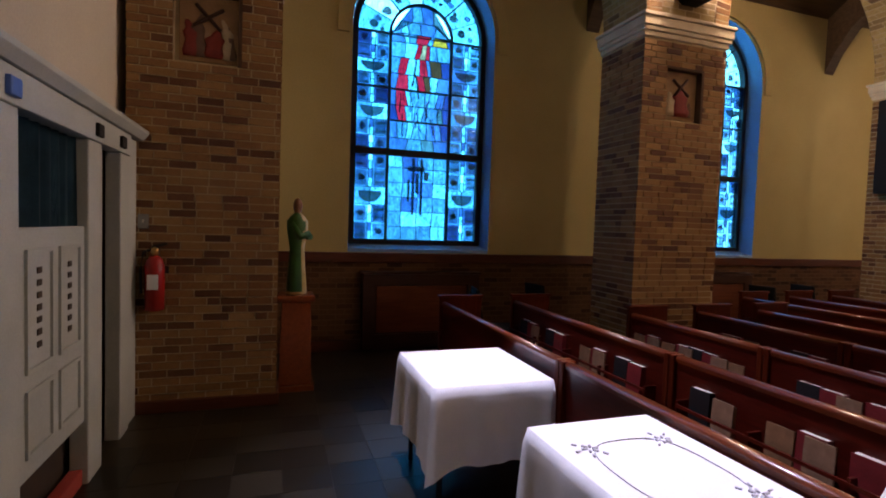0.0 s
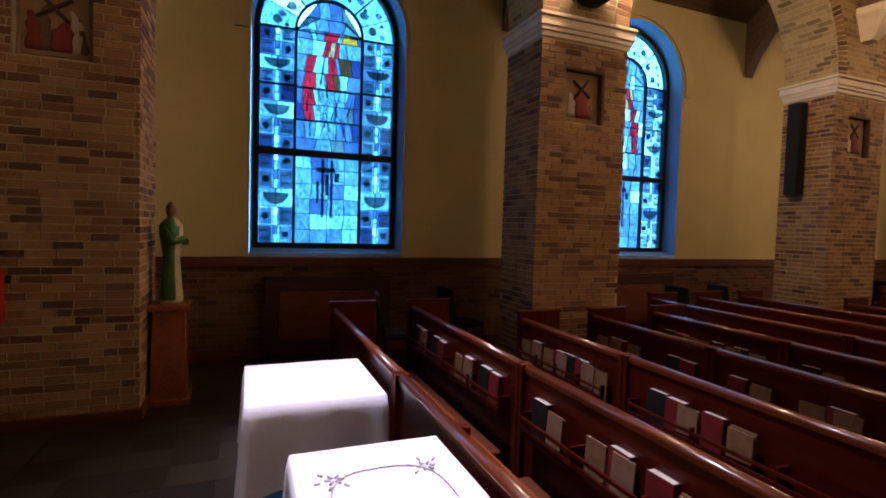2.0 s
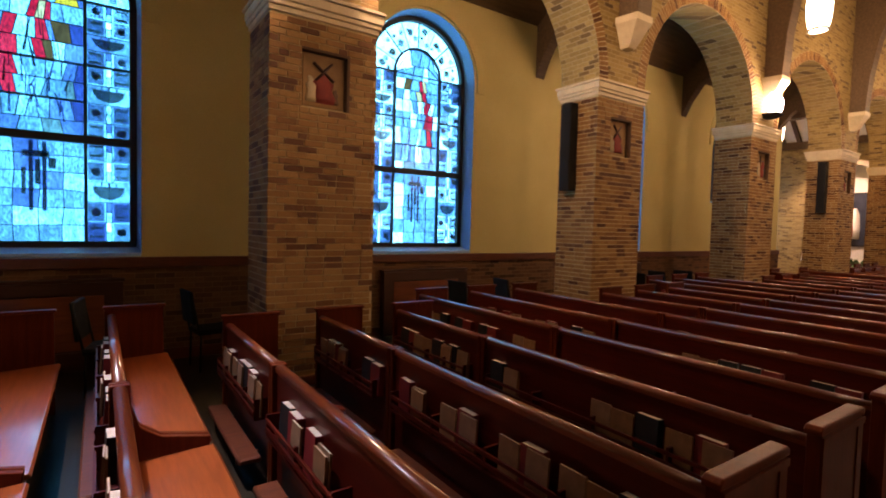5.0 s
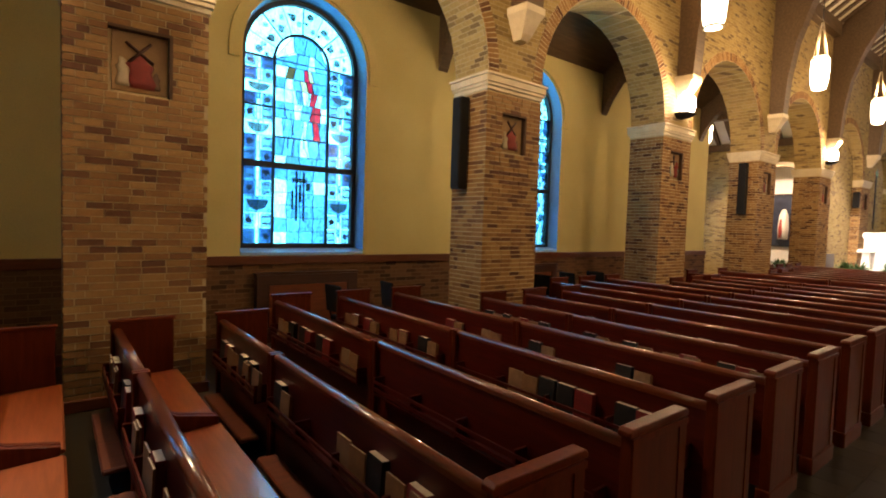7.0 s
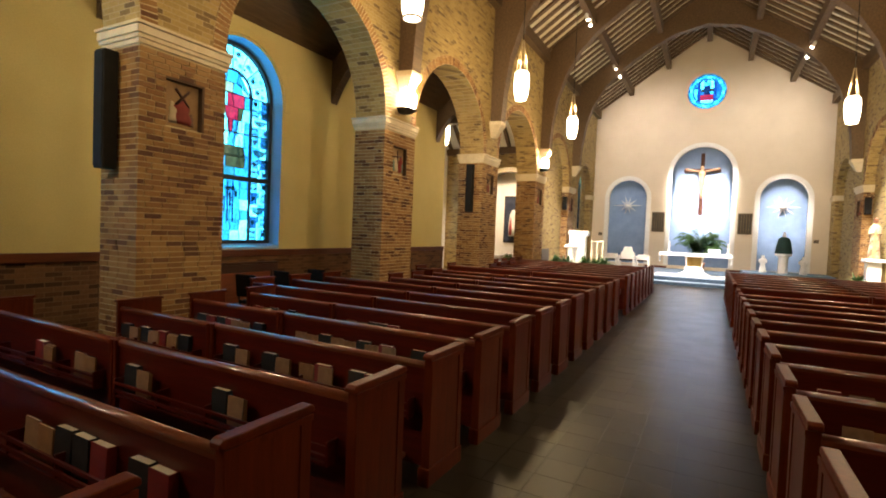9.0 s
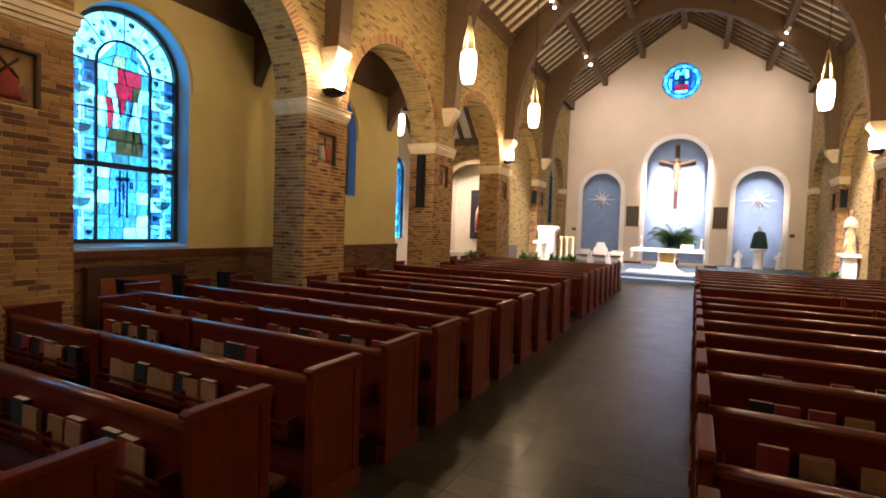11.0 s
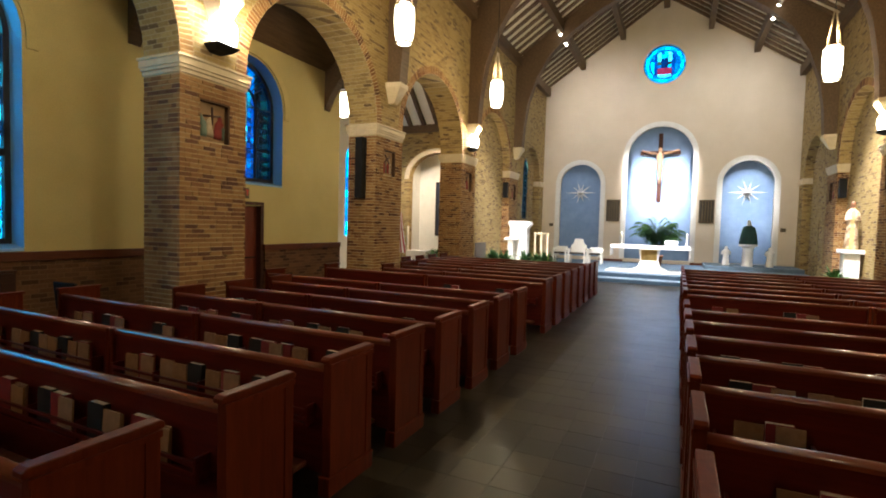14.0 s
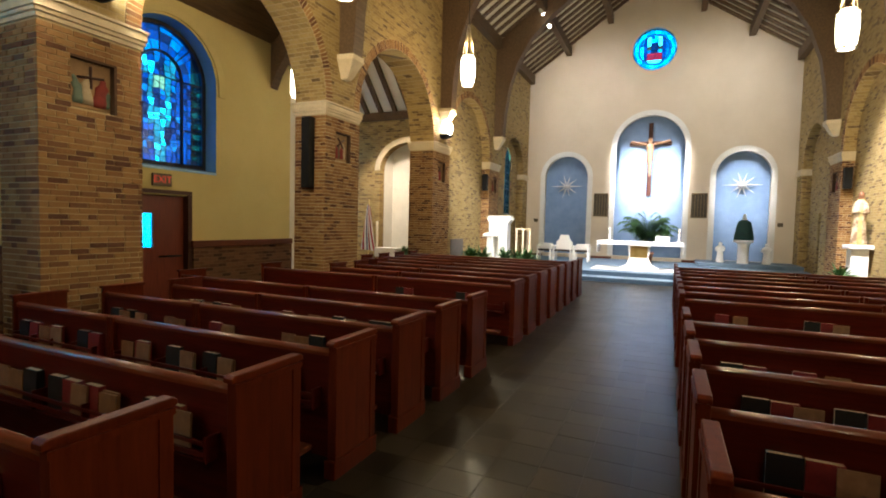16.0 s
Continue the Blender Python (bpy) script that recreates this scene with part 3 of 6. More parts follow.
def make_pew(name, y0, y1, aisle_at, label, racked=True):
    """A pew that faces +x, between the ends y0 < y1; aisle_at: the end with the panelled aisle bench end."""
    ob = thing(name, (0, 0, 0), label, "pew", "church pews")
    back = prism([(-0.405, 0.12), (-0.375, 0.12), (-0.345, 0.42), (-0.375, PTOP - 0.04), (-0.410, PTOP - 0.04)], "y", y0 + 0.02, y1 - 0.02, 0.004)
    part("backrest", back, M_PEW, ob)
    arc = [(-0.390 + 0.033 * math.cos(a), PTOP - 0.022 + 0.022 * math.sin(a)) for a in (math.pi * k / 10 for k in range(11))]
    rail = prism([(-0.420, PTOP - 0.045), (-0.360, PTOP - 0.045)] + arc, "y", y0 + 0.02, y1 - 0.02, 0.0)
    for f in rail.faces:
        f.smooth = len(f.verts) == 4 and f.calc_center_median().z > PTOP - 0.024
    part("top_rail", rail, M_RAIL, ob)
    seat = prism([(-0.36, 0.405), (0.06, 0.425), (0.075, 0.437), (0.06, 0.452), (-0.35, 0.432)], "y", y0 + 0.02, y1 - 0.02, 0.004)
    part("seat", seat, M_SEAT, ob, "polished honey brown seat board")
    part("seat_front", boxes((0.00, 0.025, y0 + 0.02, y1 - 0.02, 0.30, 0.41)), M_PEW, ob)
    for y in (y0, y1):
        if y == aisle_at:
            s = 1 if y == y1 else -1
            e = part("bench_end", boxes((-0.44, 0.04, y - 0.03, y + 0.03, 0.0, PCAP - 0.035), bevel=0.005), M_PEWEND, ob, "flat bench end of reddish oak")
            cap = prism([(-0.465, PCAP - 0.04), (0.065, PCAP - 0.04), (0.065, PCAP - 0.015), (0.045, PCAP), (-0.445, PCAP), (-0.465, PCAP - 0.015)], "y", y - 0.034, y + 0.034, 0.006)
            part("cap_rail", cap, M_PEWEND, e)
            part("plinth", boxes((-0.46, 0.06, y - 0.045, y + 0.045, 0.0, 0.13), bevel=0.008), M_PEWEND, e)
            yy = y + s * 0.03
            fr = bmesh.new()
            a, b = sorted((yy, yy + s * 0.010))
            box(fr, -0.45, 0.05, a, b, PCAP - 0.075, PCAP - 0.045)
            a, b = sorted((yy, yy + s * 0.006))
            for d in ((-0.44, -0.375, 0.13, PCAP - 0.075), (-0.025, 0.04, 0.13, PCAP - 0.075)):
                box(fr, d[0], d[1], a, b, d[2], d[3])
            part("moulding", fr, M_PEWEND, e)
        else:
            arm = [(-0.44, 0.0), (0.02, 0.0), (0.04, 0.40), (0.05, 0.50), (-0.05, 0.52), (-0.20, 0.55), (-0.30, 0.62), (-0.34, 0.74), (-0.345, PTOP), (-0.44, PTOP)]
            wall_end = y == y1 and y1 > -1.5 or y == y0 and y0 < -10
            if wall_end:
                arm = [(-0.44, 0.0), (0.03, 0.0), (0.03, PCAP - 0.02), (-0.44, PCAP - 0.02)]
            e = part("bench_end", prism(arm, "y", y - 0.02, y + 0.02, 0.006), M_PEWEND, ob)
            if wall_end:
                part("cap_rail", boxes((-0.455, 0.045, y - 0.032, y + 0.032, PCAP - 0.025, PCAP), bevel=0.006), M_PEWEND, e)
    if not racked:
        return ob
    rack = bmesh.new()
    for d in ((-0.50, -0.40, y0 + 0.12, y1 - 0.12, 0.465, 0.48), (-0.505, -0.492, y0 + 0.12, y1 - 0.12, 0.50, 0.525), (-0.505, -0.492, y0 + 0.12, y1 - 0.12, 0.56, 0.58)):
        box(rack, *d)
    n = 4
    for k in range(n + 1):
        y = y0 + 0.12 + (y1 - y0 - 0.24) * k / n
        box(rack, -0.50, -0.40, y - 0.008, y + 0.008, 0.465, 0.60)
    part("book_rack", rack, M_PEW, ob)
    kn = bmesh.new()
    box(kn, -0.58, -0.44, y0 + 0.15, y1 - 0.15, 0.17, 0.21)
    bmesh.ops.bevel(kn, geom=kn.edges[:], offset=0.01, segments=1, affect="EDGES")
    k = part("kneeler", kn, M_TRIM, ob, "raised kneeler board")
    for y in (y0 + 0.35, y1 - 0.35):
        part("bracket", boxes((-0.56, -0.40, y - 0.015, y + 0.015, 0.10, 0.17)), M_DARKWOOD, k)
    return ob


NL, NJ, NA = 0.30, -2.05, -4.335
SA, SJ, SL = -6.50, -8.75, -11.1
PEW_LABEL = "reddish brown wooden pew with book rack"
protos = {
    "wall": make_pew("pew", NJ + 0.025, NL, None, PEW_LABEL),
    "short": make_pew("pew", NJ + 0.025, -0.60, None, PEW_LABEL + " beside brick pier"),
    "aisle": make_pew("pew", NA, NJ - 0.025, NA, PEW_LABEL + " and panelled aisle end"),
    "s_aisle": make_pew("pew", SJ + 0.025, SA, SA, PEW_LABEL + " and panelled aisle end"),
    "back_wall": make_pew("pew", NJ + 0.025, NL, None, "reddish brown wooden pew in the last row", False),
    "back_aisle": make_pew("pew", NA, NJ - 0.025, NA, "reddish brown wooden pew in the last row, panelled aisle end", False),
    "s_wall": make_pew("pew", SL, SJ - 0.025, None, PEW_LABEL),
}
used = set()


def put_pew(kind, x):
    if kind in used:
        copy_thing(protos[kind], pose(x, 0, 0))
    else:
        protos[kind].matrix_basis = pose(x, 0, 0)
        used.add(kind)


def by_pier(x):
    return any(pier_x(i) - 0.2 < x < pier_x(i) + PW + 0.5 for i in range(0, 6))


for x in rows:
    put_pew("back_wall" if x == ROW0 else "short" if by_pier(x) else "wall", x)
    put_pew("back_aisle" if x == ROW0 else "aisle", x)
    put_pew("s_aisle", x)
    put_pew("s_wall", x)

# ---- windows ----
BLUES = {
    "pale": stained("pale_cyan_glass", [(0.0, (0.09, 0.26, 0.28)), (0.5, (0.15, 0.38, 0.38)), (1.0, (0.30, 0.54, 0.48))], 8),
    "sky": stained("sky_blue_glass", [(0.0, (0.022, 0.085, 0.12)), (0.5, (0.036, 0.14, 0.18)), (1.0, (0.07, 0.22, 0.26))], 8),
    "mid": stained("mid_blue_glass", [(0.0, (0.010, 0.036, 0.075)), (0.5, (0.015, 0.060, 0.11)), (1.0, (0.03, 0.10, 0.16))], 8),
    "deep": stained("deep_blue_glass", [(0.0, (0.004, 0.012, 0.04)), (0.5, (0.006, 0.020, 0.06)), (1.0, (0.012, 0.036, 0.09))], 8),
    "navy": stained("navy_glass", [(0.0, (0.002, 0.004, 0.010)), (1.0, (0.006, 0.012, 0.03))], 8),
    "white": stained("milky_glass", [(0.0, (0.28, 0.48, 0.40)), (1.0, (0.75, 0.72, 0.50))], 8),
    "aqua": stained("aqua_glass", [(0.0, (0.018, 0.17, 0.17)), (0.5, (0.035, 0.28, 0.26)), (1.0, (0.10, 0.44, 0.38))], 8),
    "azure": stained("azure_glass", [(0.0, (0.006, 0.075, 0.095)), (0.5, (0.010, 0.125, 0.15)), (1.0, (0.022, 0.20, 0.22))], 8),
    "teal": stained("teal_glass", [(0.0, (0.020, 0.050, 0.045)), (1.0, (0.05, 0.11, 0.09))], 8),
    "red": stained("ruby_glass", [(0.0, (0.70, 0.004, 0.008)), (1.0, (1.0, 0.012, 0.018))], 8),
    "amber": stained("amber_glass", [(0.0, (0.60, 0.10, 0.006)), (1.0, (0.90, 0.20, 0.012))], 8),
    "brown": stained("brown_glass", [(0.0, (0.06, 0.012, 0.004)), (1.0, (0.16, 0.035, 0.010))], 8),
    "flesh": stained("pink_glass", [(0.0, (0.45, 0.13, 0.05)), (1.0, (0.75, 0.22, 0.08))], 8),
    "tint": stained("thin_blue_flash", [(0.0, (0.16, 0.24, 0.36)), (1.0, (0.36, 0.46, 0.58))], 8),
    "spot": stained("dark_blue_rondel", [(0.0, (0.02, 0.04, 0.09)), (1.0, (0.06, 0.10, 0.18))], 8),
    "bowl": stained("teal_enamel", [(0.0, (0.05, 0.09, 0.10)), (1.0, (0.14, 0.20, 0.22))], 8),
}
R_OUT, R_IN, Z_SPR, MULL = 0.90, 0.44, 4.25, 0.44


def panes(parent, quads, rnd):
    """quads: outline in x, z and a glass name. Each becomes a pane; the leading between them is one mesh."""
    lead = bmesh.new()
    done = set()
    for outline, glass in quads:
        cx, cz = sum(p[0] for p in outline) / len(outline), sum(p[1] for p in outline) / len(outline)
        bm = prism([(u - cx, z - cz) for u, z in outline], "y", -0.003, 0.003)
        ob = part("pane", bm, BLUES[glass], parent)
        ob.location = (cx, 0, cz)
        for p, q in zip(outline, outline[1:] + outline[:1]):
            key = tuple(sorted((tuple(round(c, 3) for c in p), tuple(round(c, 3) for c in q))))
            if key in done:
                continue
            done.add(key)
            d = Vector((q[0] - p[0], 0, q[1] - p[1]))
            if d.length < 0.01:
                continue
            n = Vector((-d.z, 0, d.x)).normalized() * 0.0042
            a, b = Vector((p[0], 0, p[1])), Vector((q[0], 0, q[1]))
            v = [lead.verts.new(c + w + Vector((0, y, 0))) for y in (-0.007, 0.007) for c, w in ((a, -n), (b, -n), (b, n), (a, n))]
            for f in ((0, 1, 2, 3), (7, 6, 5, 4), (0, 4, 5, 1), (1, 5, 6, 2), (2, 6, 7, 3), (3, 7, 4, 0)):
                lead.faces.new([v[i] for i in f])
    part("leading", lead, M_LEAD, parent, "thin dark lead cames")


def mosaic(u0, u1, z0, z1, cols, rows, pick, rnd, jitter=0.25, inside=None):
    """Uneven four-sided panes over a light; pick(u, z) in 0..1 names the glass."""
    du, dz = (u1 - u0) / cols, (z1 - z0) / rows
    P = {}
    for i in range(cols + 1):
        for j in range(rows + 1):
            ju = 0 if i in (0, cols) else rnd.uniform(-jitter, jitter) * du
            jz = 0 if j in (0, rows) else rnd.uniform(-jitter, jitter) * dz
            P[i, j] = (u0 + i * du + ju, z0 + j * dz + jz)
    out = []
    for i in range(cols):
        for j in range(rows):
            q = [P[i, j], P[i + 1, j], P[i + 1, j + 1], P[i, j + 1]]
            if inside:
                q = [inside(*p) for p in q]
                if abs(sum(a[0] * b[1] - b[0] * a[1] for a, b in zip(q, q[1:] + q[:1]))) < 8e-4:
                    continue
            out.append((q, pick((i + 0.5) / cols, (j + 0.5) / rows)))
    return out


def figure_pick(kind, rnd):
    """Deep blue lights with green and amber lines."""
    def pick(u, v):
        if abs(u - 0.5) < 0.16 and 0.66 < v < 0.76:
            return "flesh"
        if abs(abs(u - 0.5) - 0.30 * v) < 0.08:
            return rnd.choice(["teal", "teal", "pale"])
        return rnd.choice(["deep", "deep", "mid", "navy", "navy"])
    return pick


def side_pick(kind, rnd):
    return lambda u, v: (rnd.choice(["sky", "mid"]) if int(v * 15) % 2 and u > 0.4 else rnd.choice(["deep", "navy", "deep"])) if kind == 3 else rnd.choice(["sky", "sky", "mid", "pale"])


# plain colour fields of the middle lights: height, then edges and glasses from one side to the other
GOWNS = {
    0: [(0.00, "mid .30 sky .55 teal .75 mid"), (0.10, "mid .14 sky .30 pale .40 sky .62 mid .86 deep"), (0.22, "deep .13 red .27 sky .38 sky .56 sky .80 teal .88 deep"),
        (0.32, "mid .11 red .28 pale .36 sky .58 sky .78 mid .90 deep"), (0.42, "mid .12 red .30 pale .46 red .57 brown .66 pale .78 mid"),
        (0.53, "sky .15 red .28 pale .40 pale .48 red .60 mid .66 brown .84 deep"), (0.64, "sky .24 pale .42 red .50 flesh .58 red .64 sky .76 sky"),
        (0.74, "mid .22 pale .30 sky .42 red .62 sky .70 amber .92 mid"), (0.80, "sky .16 pale .28 sky .48 mid .72 sky"), (0.88, "mid .34 sky .50 mid .68 teal")],
    1: [(0.00, "pale .22 teal .48 sky .80 mid"), (0.08, "sky .18 mid .34 sky .48 pale .64 sky .84 sky"), (0.22, "pale .16 mid .34 sky .52 pale .60 mid .72 red .84 sky"),
        (0.36, "sky .20 sky .36 pale .50 mid .68 red .86 pale"), (0.48, "pale .18 white .40 sky .52 pale .66 red .78 pale .88 sky"), (0.58, "sky .20 white .34 sky .48 flesh .60 red .70 sky"),
        (0.66, "pale .22 brown .36 sky .54 red .62 flesh .70 sky"), (0.75, "sky .40 mid .62 pale .74 sky"), (0.86, "pale .34 sky .56 mid .76 sky")],
    2: [(0.00, "sky .30 teal .60 sky"), (0.10, "pale .18 sky .36 brown .74 brown .86 sky"), (0.20, "sky .22 brown .84 sky"), (0.30, "pale .20 red .30 white .44 sky .60 pale .82 sky"),
        (0.42, "pale .18 red .30 pale .40 red .52 sky .66 pale .84 sky"), (0.54, "sky .20 white .34 red .66 brown .78 pale"), (0.66, "pale .24 white .38 red .52 red .82 sky"),
        (0.78, "sky .30 flesh .52 sky .74 pale"), (0.88, "mid .36 sky .64 mid")],
}


def gown_panes(kind, z0, z1, inside):
    """Stacked bands of fields with slanting edges."""
    out, bands = [], GOWNS[kind]
    for k, (v, text) in enumerate(bands):
        w = text.split()
        glass, edge = w[0::2], [0.0] + [float(e) for e in w[1::2]] + [1.0]
        v1 = bands[k + 1][0] if k + 1 < len(bands) else 1.0
        lean = [0.0] + [0.03 * math.sin(7 * e + 5 * k + kind) for e in edge[1:-1]] + [0.0]
        for j, g in enumerate(glass):
            a, b = edge[j:j + 2]
            la, lb = lean[j:j + 2]
            n = 4
            P = [(a - la + 2 * la * t / n, v + (v1 - v) * t / n) for t in range(n + 1)] + [(b - lb + 2 * lb * t / n, v + (v1 - v) * t / n) for t in range(n, -1, -1)]
            P = [inside(-MULL + 2 * MULL * u, z0 + (z1 - z0) * q) for u, q in P]
            if abs(sum(p[0] * q[1] - q[0] * p[1] for p, q in zip(P, P[1:] + P[:1]))) > 1.5e-3:
                out.append((P, g))
    return out


def motif(parent, outline, glass, y=-0.009):
    cx, cz = sum(p[0] for p in outline) / len(outline), sum(p[1] for p in outline) / len(outline)
    ob = part("motif", prism([(u - cx, z - cz) for u, z in outline], "y", -0.002, 0.002), BLUES[glass], parent)
    ob.location = (cx, y, cz)


def rect(a, b, c, d):
    return [(a, c), (b, c), (b, d), (a, d)]


def border_light(parent, a, b, z0, z1, plan, rnd, base):
    """Border of small squares with rondels, stems and shallow bowls; plan: rows from the bottom, S or B."""
    quads, h, w = [], (z1 - z0) / len(plan), b - a
    s0, s1 = a + w * 0.44, a + w * 0.56
    for j, what in enumerate(plan):
        c, d = z0 + h * j, z0 + h * (j + 1)
        if what == "S":
            quads += [(rect(a, s0, c, d), rnd.choice(base)), (rect(s0, s1, c, (c + d) / 2), "pale"), (rect(s0, s1, (c + d) / 2, d), rnd.choice(["pale", "mid", "white"])), (rect(s1, b, c, d), rnd.choice(base))]
            for k, (p, q) in enumerate(((a, s0), (s1, b))):
                m = 0.10 * (q - p)
                motif(parent, rect(p + m, q - m, c + 0.012, d - 0.012), "tint")
                cx, cz, r = (p + q) / 2, (c + d) / 2, min(h, q - p) * 0.24
                if (j + k) % 2:
                    motif(parent, [(cx + r * math.cos(0.7854 * t), cz + r * math.sin(0.7854 * t)) for t in range(8)], "spot", -0.014)
                else:
                    for sg in (-1, 1):
                        motif(parent, rect(cx - r * 1.3, cx + r * 1.3, cz + sg * r * 1.1 - 0.012, cz + sg * r * 1.1 + 0.012), "bowl", -0.014)
        else:
            quads += [(rect(a, a + w / 2, c, d), rnd.choice(base)), (rect(a + w / 2, b, c, d), rnd.choice(base))]
            cx, top = (a + b) / 2, d - h * 0.22
            motif(parent, [(cx + 0.36 * w * math.cos(t), top + 0.66 * h * min(0, math.sin(t))) for t in [math.pi * (1 + k / 8) for k in range(9)]], "bowl")
            for k in (-1, 0, 1):
                motif(parent, rect(cx + 0.16 * w * k - 0.011, cx + 0.16 * w * k + 0.011, top + 0.004, d - 0.012), "tint")
    return quads


def splay(zb):
    """Slanting reveal from the glass out to the wall face."""
    bm, n, prev = bmesh.new(), 30, None
    for k in range(-1, n + 2):
        row = []
        for r, y in ((0.945, 0.04), (0.988, YN - YG + 0.002)):
            if 0 <= k <= n:
                a = math.pi * k / n
                row.append(bm.verts.new((r * math.cos(a), y, Z_SPR + r * math.sin(a))))
            else:
                row.append(bm.verts.new((r if k < 0 else -r, y, zb - 0.15)))
        if prev:
            f = bm.faces.new((prev[0], prev[1], row[1], row[0]))
            f.smooth = 0 < k <= n
        prev = row
    return bm


def aisle_window(name, cx, zb, zm, label, kind):
    rnd = random.Random(900 + kind)
    ob = thing(name, (cx, YG, 0), label, "window", "stained glass windows", "structure")
    quads = []
    lighter = {"mid": "sky", "deep": "mid", "pale": "white"} if kind in (1, 2) else {"pale": "aqua", "sky": "azure"} if kind == 0 else {}
    base = ["pale", "sky", "sky", "mid"] if kind == 0 else ["pale", "sky", "pale"]

    def under(u, z):
        top = Z_SPR + math.sqrt(max(0, R_IN ** 2 - u * u))
        return u, min(z, top)
    for s in (-1, 1):
        a, b = sorted((s * MULL, s * R_OUT))
        if zm:
            quads += border_light(ob, a, b, zb, zm, "SSBSS", rnd, base)
            quads += border_light(ob, a, b, zm, 3.52, "SSBS", rnd, base)
            quads += border_light(ob, a, b, 3.52, Z_SPR, "SBSS", rnd, base)
        else:
            quads += mosaic(a, b, zb, Z_SPR, 4, 15, side_pick(kind, rnd), rnd, 0.12)
    if zm:
        quads += mosaic(-MULL, MULL, zb, zm, 4, 6, lambda u, v: rnd.choice(["pale", "sky", "sky"]) if abs(u - 0.5) > 0.25 or v < 0.3 else rnd.choice(["sky", "mid"]), rnd, 0.06)
        for u0, u1, v0, v1 in ((-0.085, -0.045, 0.30, 0.95), (0.035, 0.075, 0.30, 0.95), (-0.14, 0.10, 0.80, 0.86), (-0.03, 0.02, 0.55, 0.78), (0.09, 0.16, 0.70, 0.80), (-0.15, -0.11, 0.45, 0.70)):
            motif(ob, rect(u0, u1, zb + v0 * (zm - zb), zb + v1 * (zm - zb)), "spot" if v1 - v0 > 0.3 else "bowl")
        quads += gown_panes(kind, zm, Z_SPR + R_IN, under)
        for k in range(26):      # painted folds
            u, z, L, d = rnd.uniform(-0.30, 0.30), rnd.uniform(zm + 0.12, Z_SPR - 0.45), rnd.uniform(0.12, 0.38), rnd.uniform(-0.06, 0.06)
            t = rnd.uniform(0.006, 0.016)
            motif(ob, [(u - t, z), (u + t, z), (u + d + t * 0.4, z + L), (u + d - t * 0.4, z + L)], rnd.choice(["bowl", "tint", "tint"]), -0.010 - 0.0004 * k)
    else:
        quads += mosaic(-MULL, MULL, zb, Z_SPR + R_IN, 8, 18, figure_pick(kind, rnd), rnd, 0.28, under)
    # ring of the arched head
    n = 10 if kind == 3 else 8
    for k in range(n):
        for r0, r1 in ((R_IN, 0.62), (0.62, 0.78), (0.78, R_OUT)) if kind == 3 else ((R_IN, R_OUT),):
            ts = [math.pi * (k + j / 3) / n for j in range(4)]
            q = [(r0 * math.cos(t), Z_SPR + r0 * math.sin(t)) for t in ts] + [(r1 * math.cos(t), Z_SPR + r1 * math.sin(t)) for t in ts[::-1]]
            quads.append((q, rnd.choice(["mid", "deep", "navy"]) if kind == 3 else rnd.choice(["pale", "white", "pale"] if kind == 0 else ["white", "white", "pale"])))
        if zm:
            for d, r in ((0.28, 0.045), (0.62, 0.06), (0.80, 0.03)):
                t, m = math.pi * (k + d) / n, 0.66 + 0.10 * math.sin(5 * k + 9 * d)
                motif(ob, [(m * math.cos(t) + r * (1 + 0.3 * math.sin(3 * j + k)) * math.cos(0.7854 * j), Z_SPR + m * math.sin(t) + r * math.sin(0.7854 * j)) for j in range(8)], "bowl" if d > 0.5 else "tint")
    panes(ob, [(q, lighter.get(g, g)) for q, g in quads], rnd)
    bars = bmesh.new()
    t = 0.017
    for s in (-1, 1):
        box(bars, s * MULL - t, s * MULL + t, -0.035, 0.02, zb, Z_SPR)
        for z in ((3.52, Z_SPR) if zm else (3.35, Z_SPR)):
            a, b = sorted((s * (MULL + t), s * R_OUT))
            box(bars, a, b, -0.02, 0.02, z - 0.012, z + 0.012)
    for z in (3.08, 3.52, Z_SPR):
        box(bars, -MULL + t, MULL - t, -0.014, 0.014, z - 0.006, z + 0.006)
    if zm:
        box(bars, -R_OUT, R_OUT, -0.05, 0.03, zm - 0.045, zm + 0.045)
    part("mullion", bars, M_LEAD, ob, "black iron glazing bars")
    part("mullion", arch_band(0, Z_SPR, Z_SPR, R_IN - 0.018, R_IN + 0.018, -0.03, 0.02), M_LEAD, ob)
    rad = bmesh.new()
    for a in (45, 90, 135):
        c, s = math.cos(radians(a)), math.sin(radians(a))
        tube([(R_IN * c, 0, Z_SPR + R_IN * s), (R_OUT * c, 0, Z_SPR + R_OUT * s)], 0.012, 6, rad)
    part("mullion", rad, M_LEAD, ob)
    part("window_frame", arch_band(0, Z_SPR, zb - 0.03, R_OUT - 0.018, R_OUT + 0.055, -0.04, 0.05), M_LEAD, ob, "black iron window frame")
    part("window_frame", boxes((-R_OUT - 0.05, R_OUT + 0.05, -0.049, 0.049, zb - 0.06, zb + 0.015)), M_LEAD, ob)
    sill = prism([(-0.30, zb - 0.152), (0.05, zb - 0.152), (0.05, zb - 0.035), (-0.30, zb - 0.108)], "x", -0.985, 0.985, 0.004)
    part("window_sill", sill, M_SILL, ob, "sloping glossy sill coloured with blue window light")
    part("reveal", splay(zb), M_REVEAL, ob, "splayed window reveal coloured with blue window light")
    # plaster hood with short returned ends
    hood = arch_band(0, Z_SPR, 4.08, 1.03, 1.18, YN - YG - 0.035, YN - YG + 0.01)
    part("hood_mould", hood, M_PLASTER, ob, "raised plaster hood over the arch")
    return ob


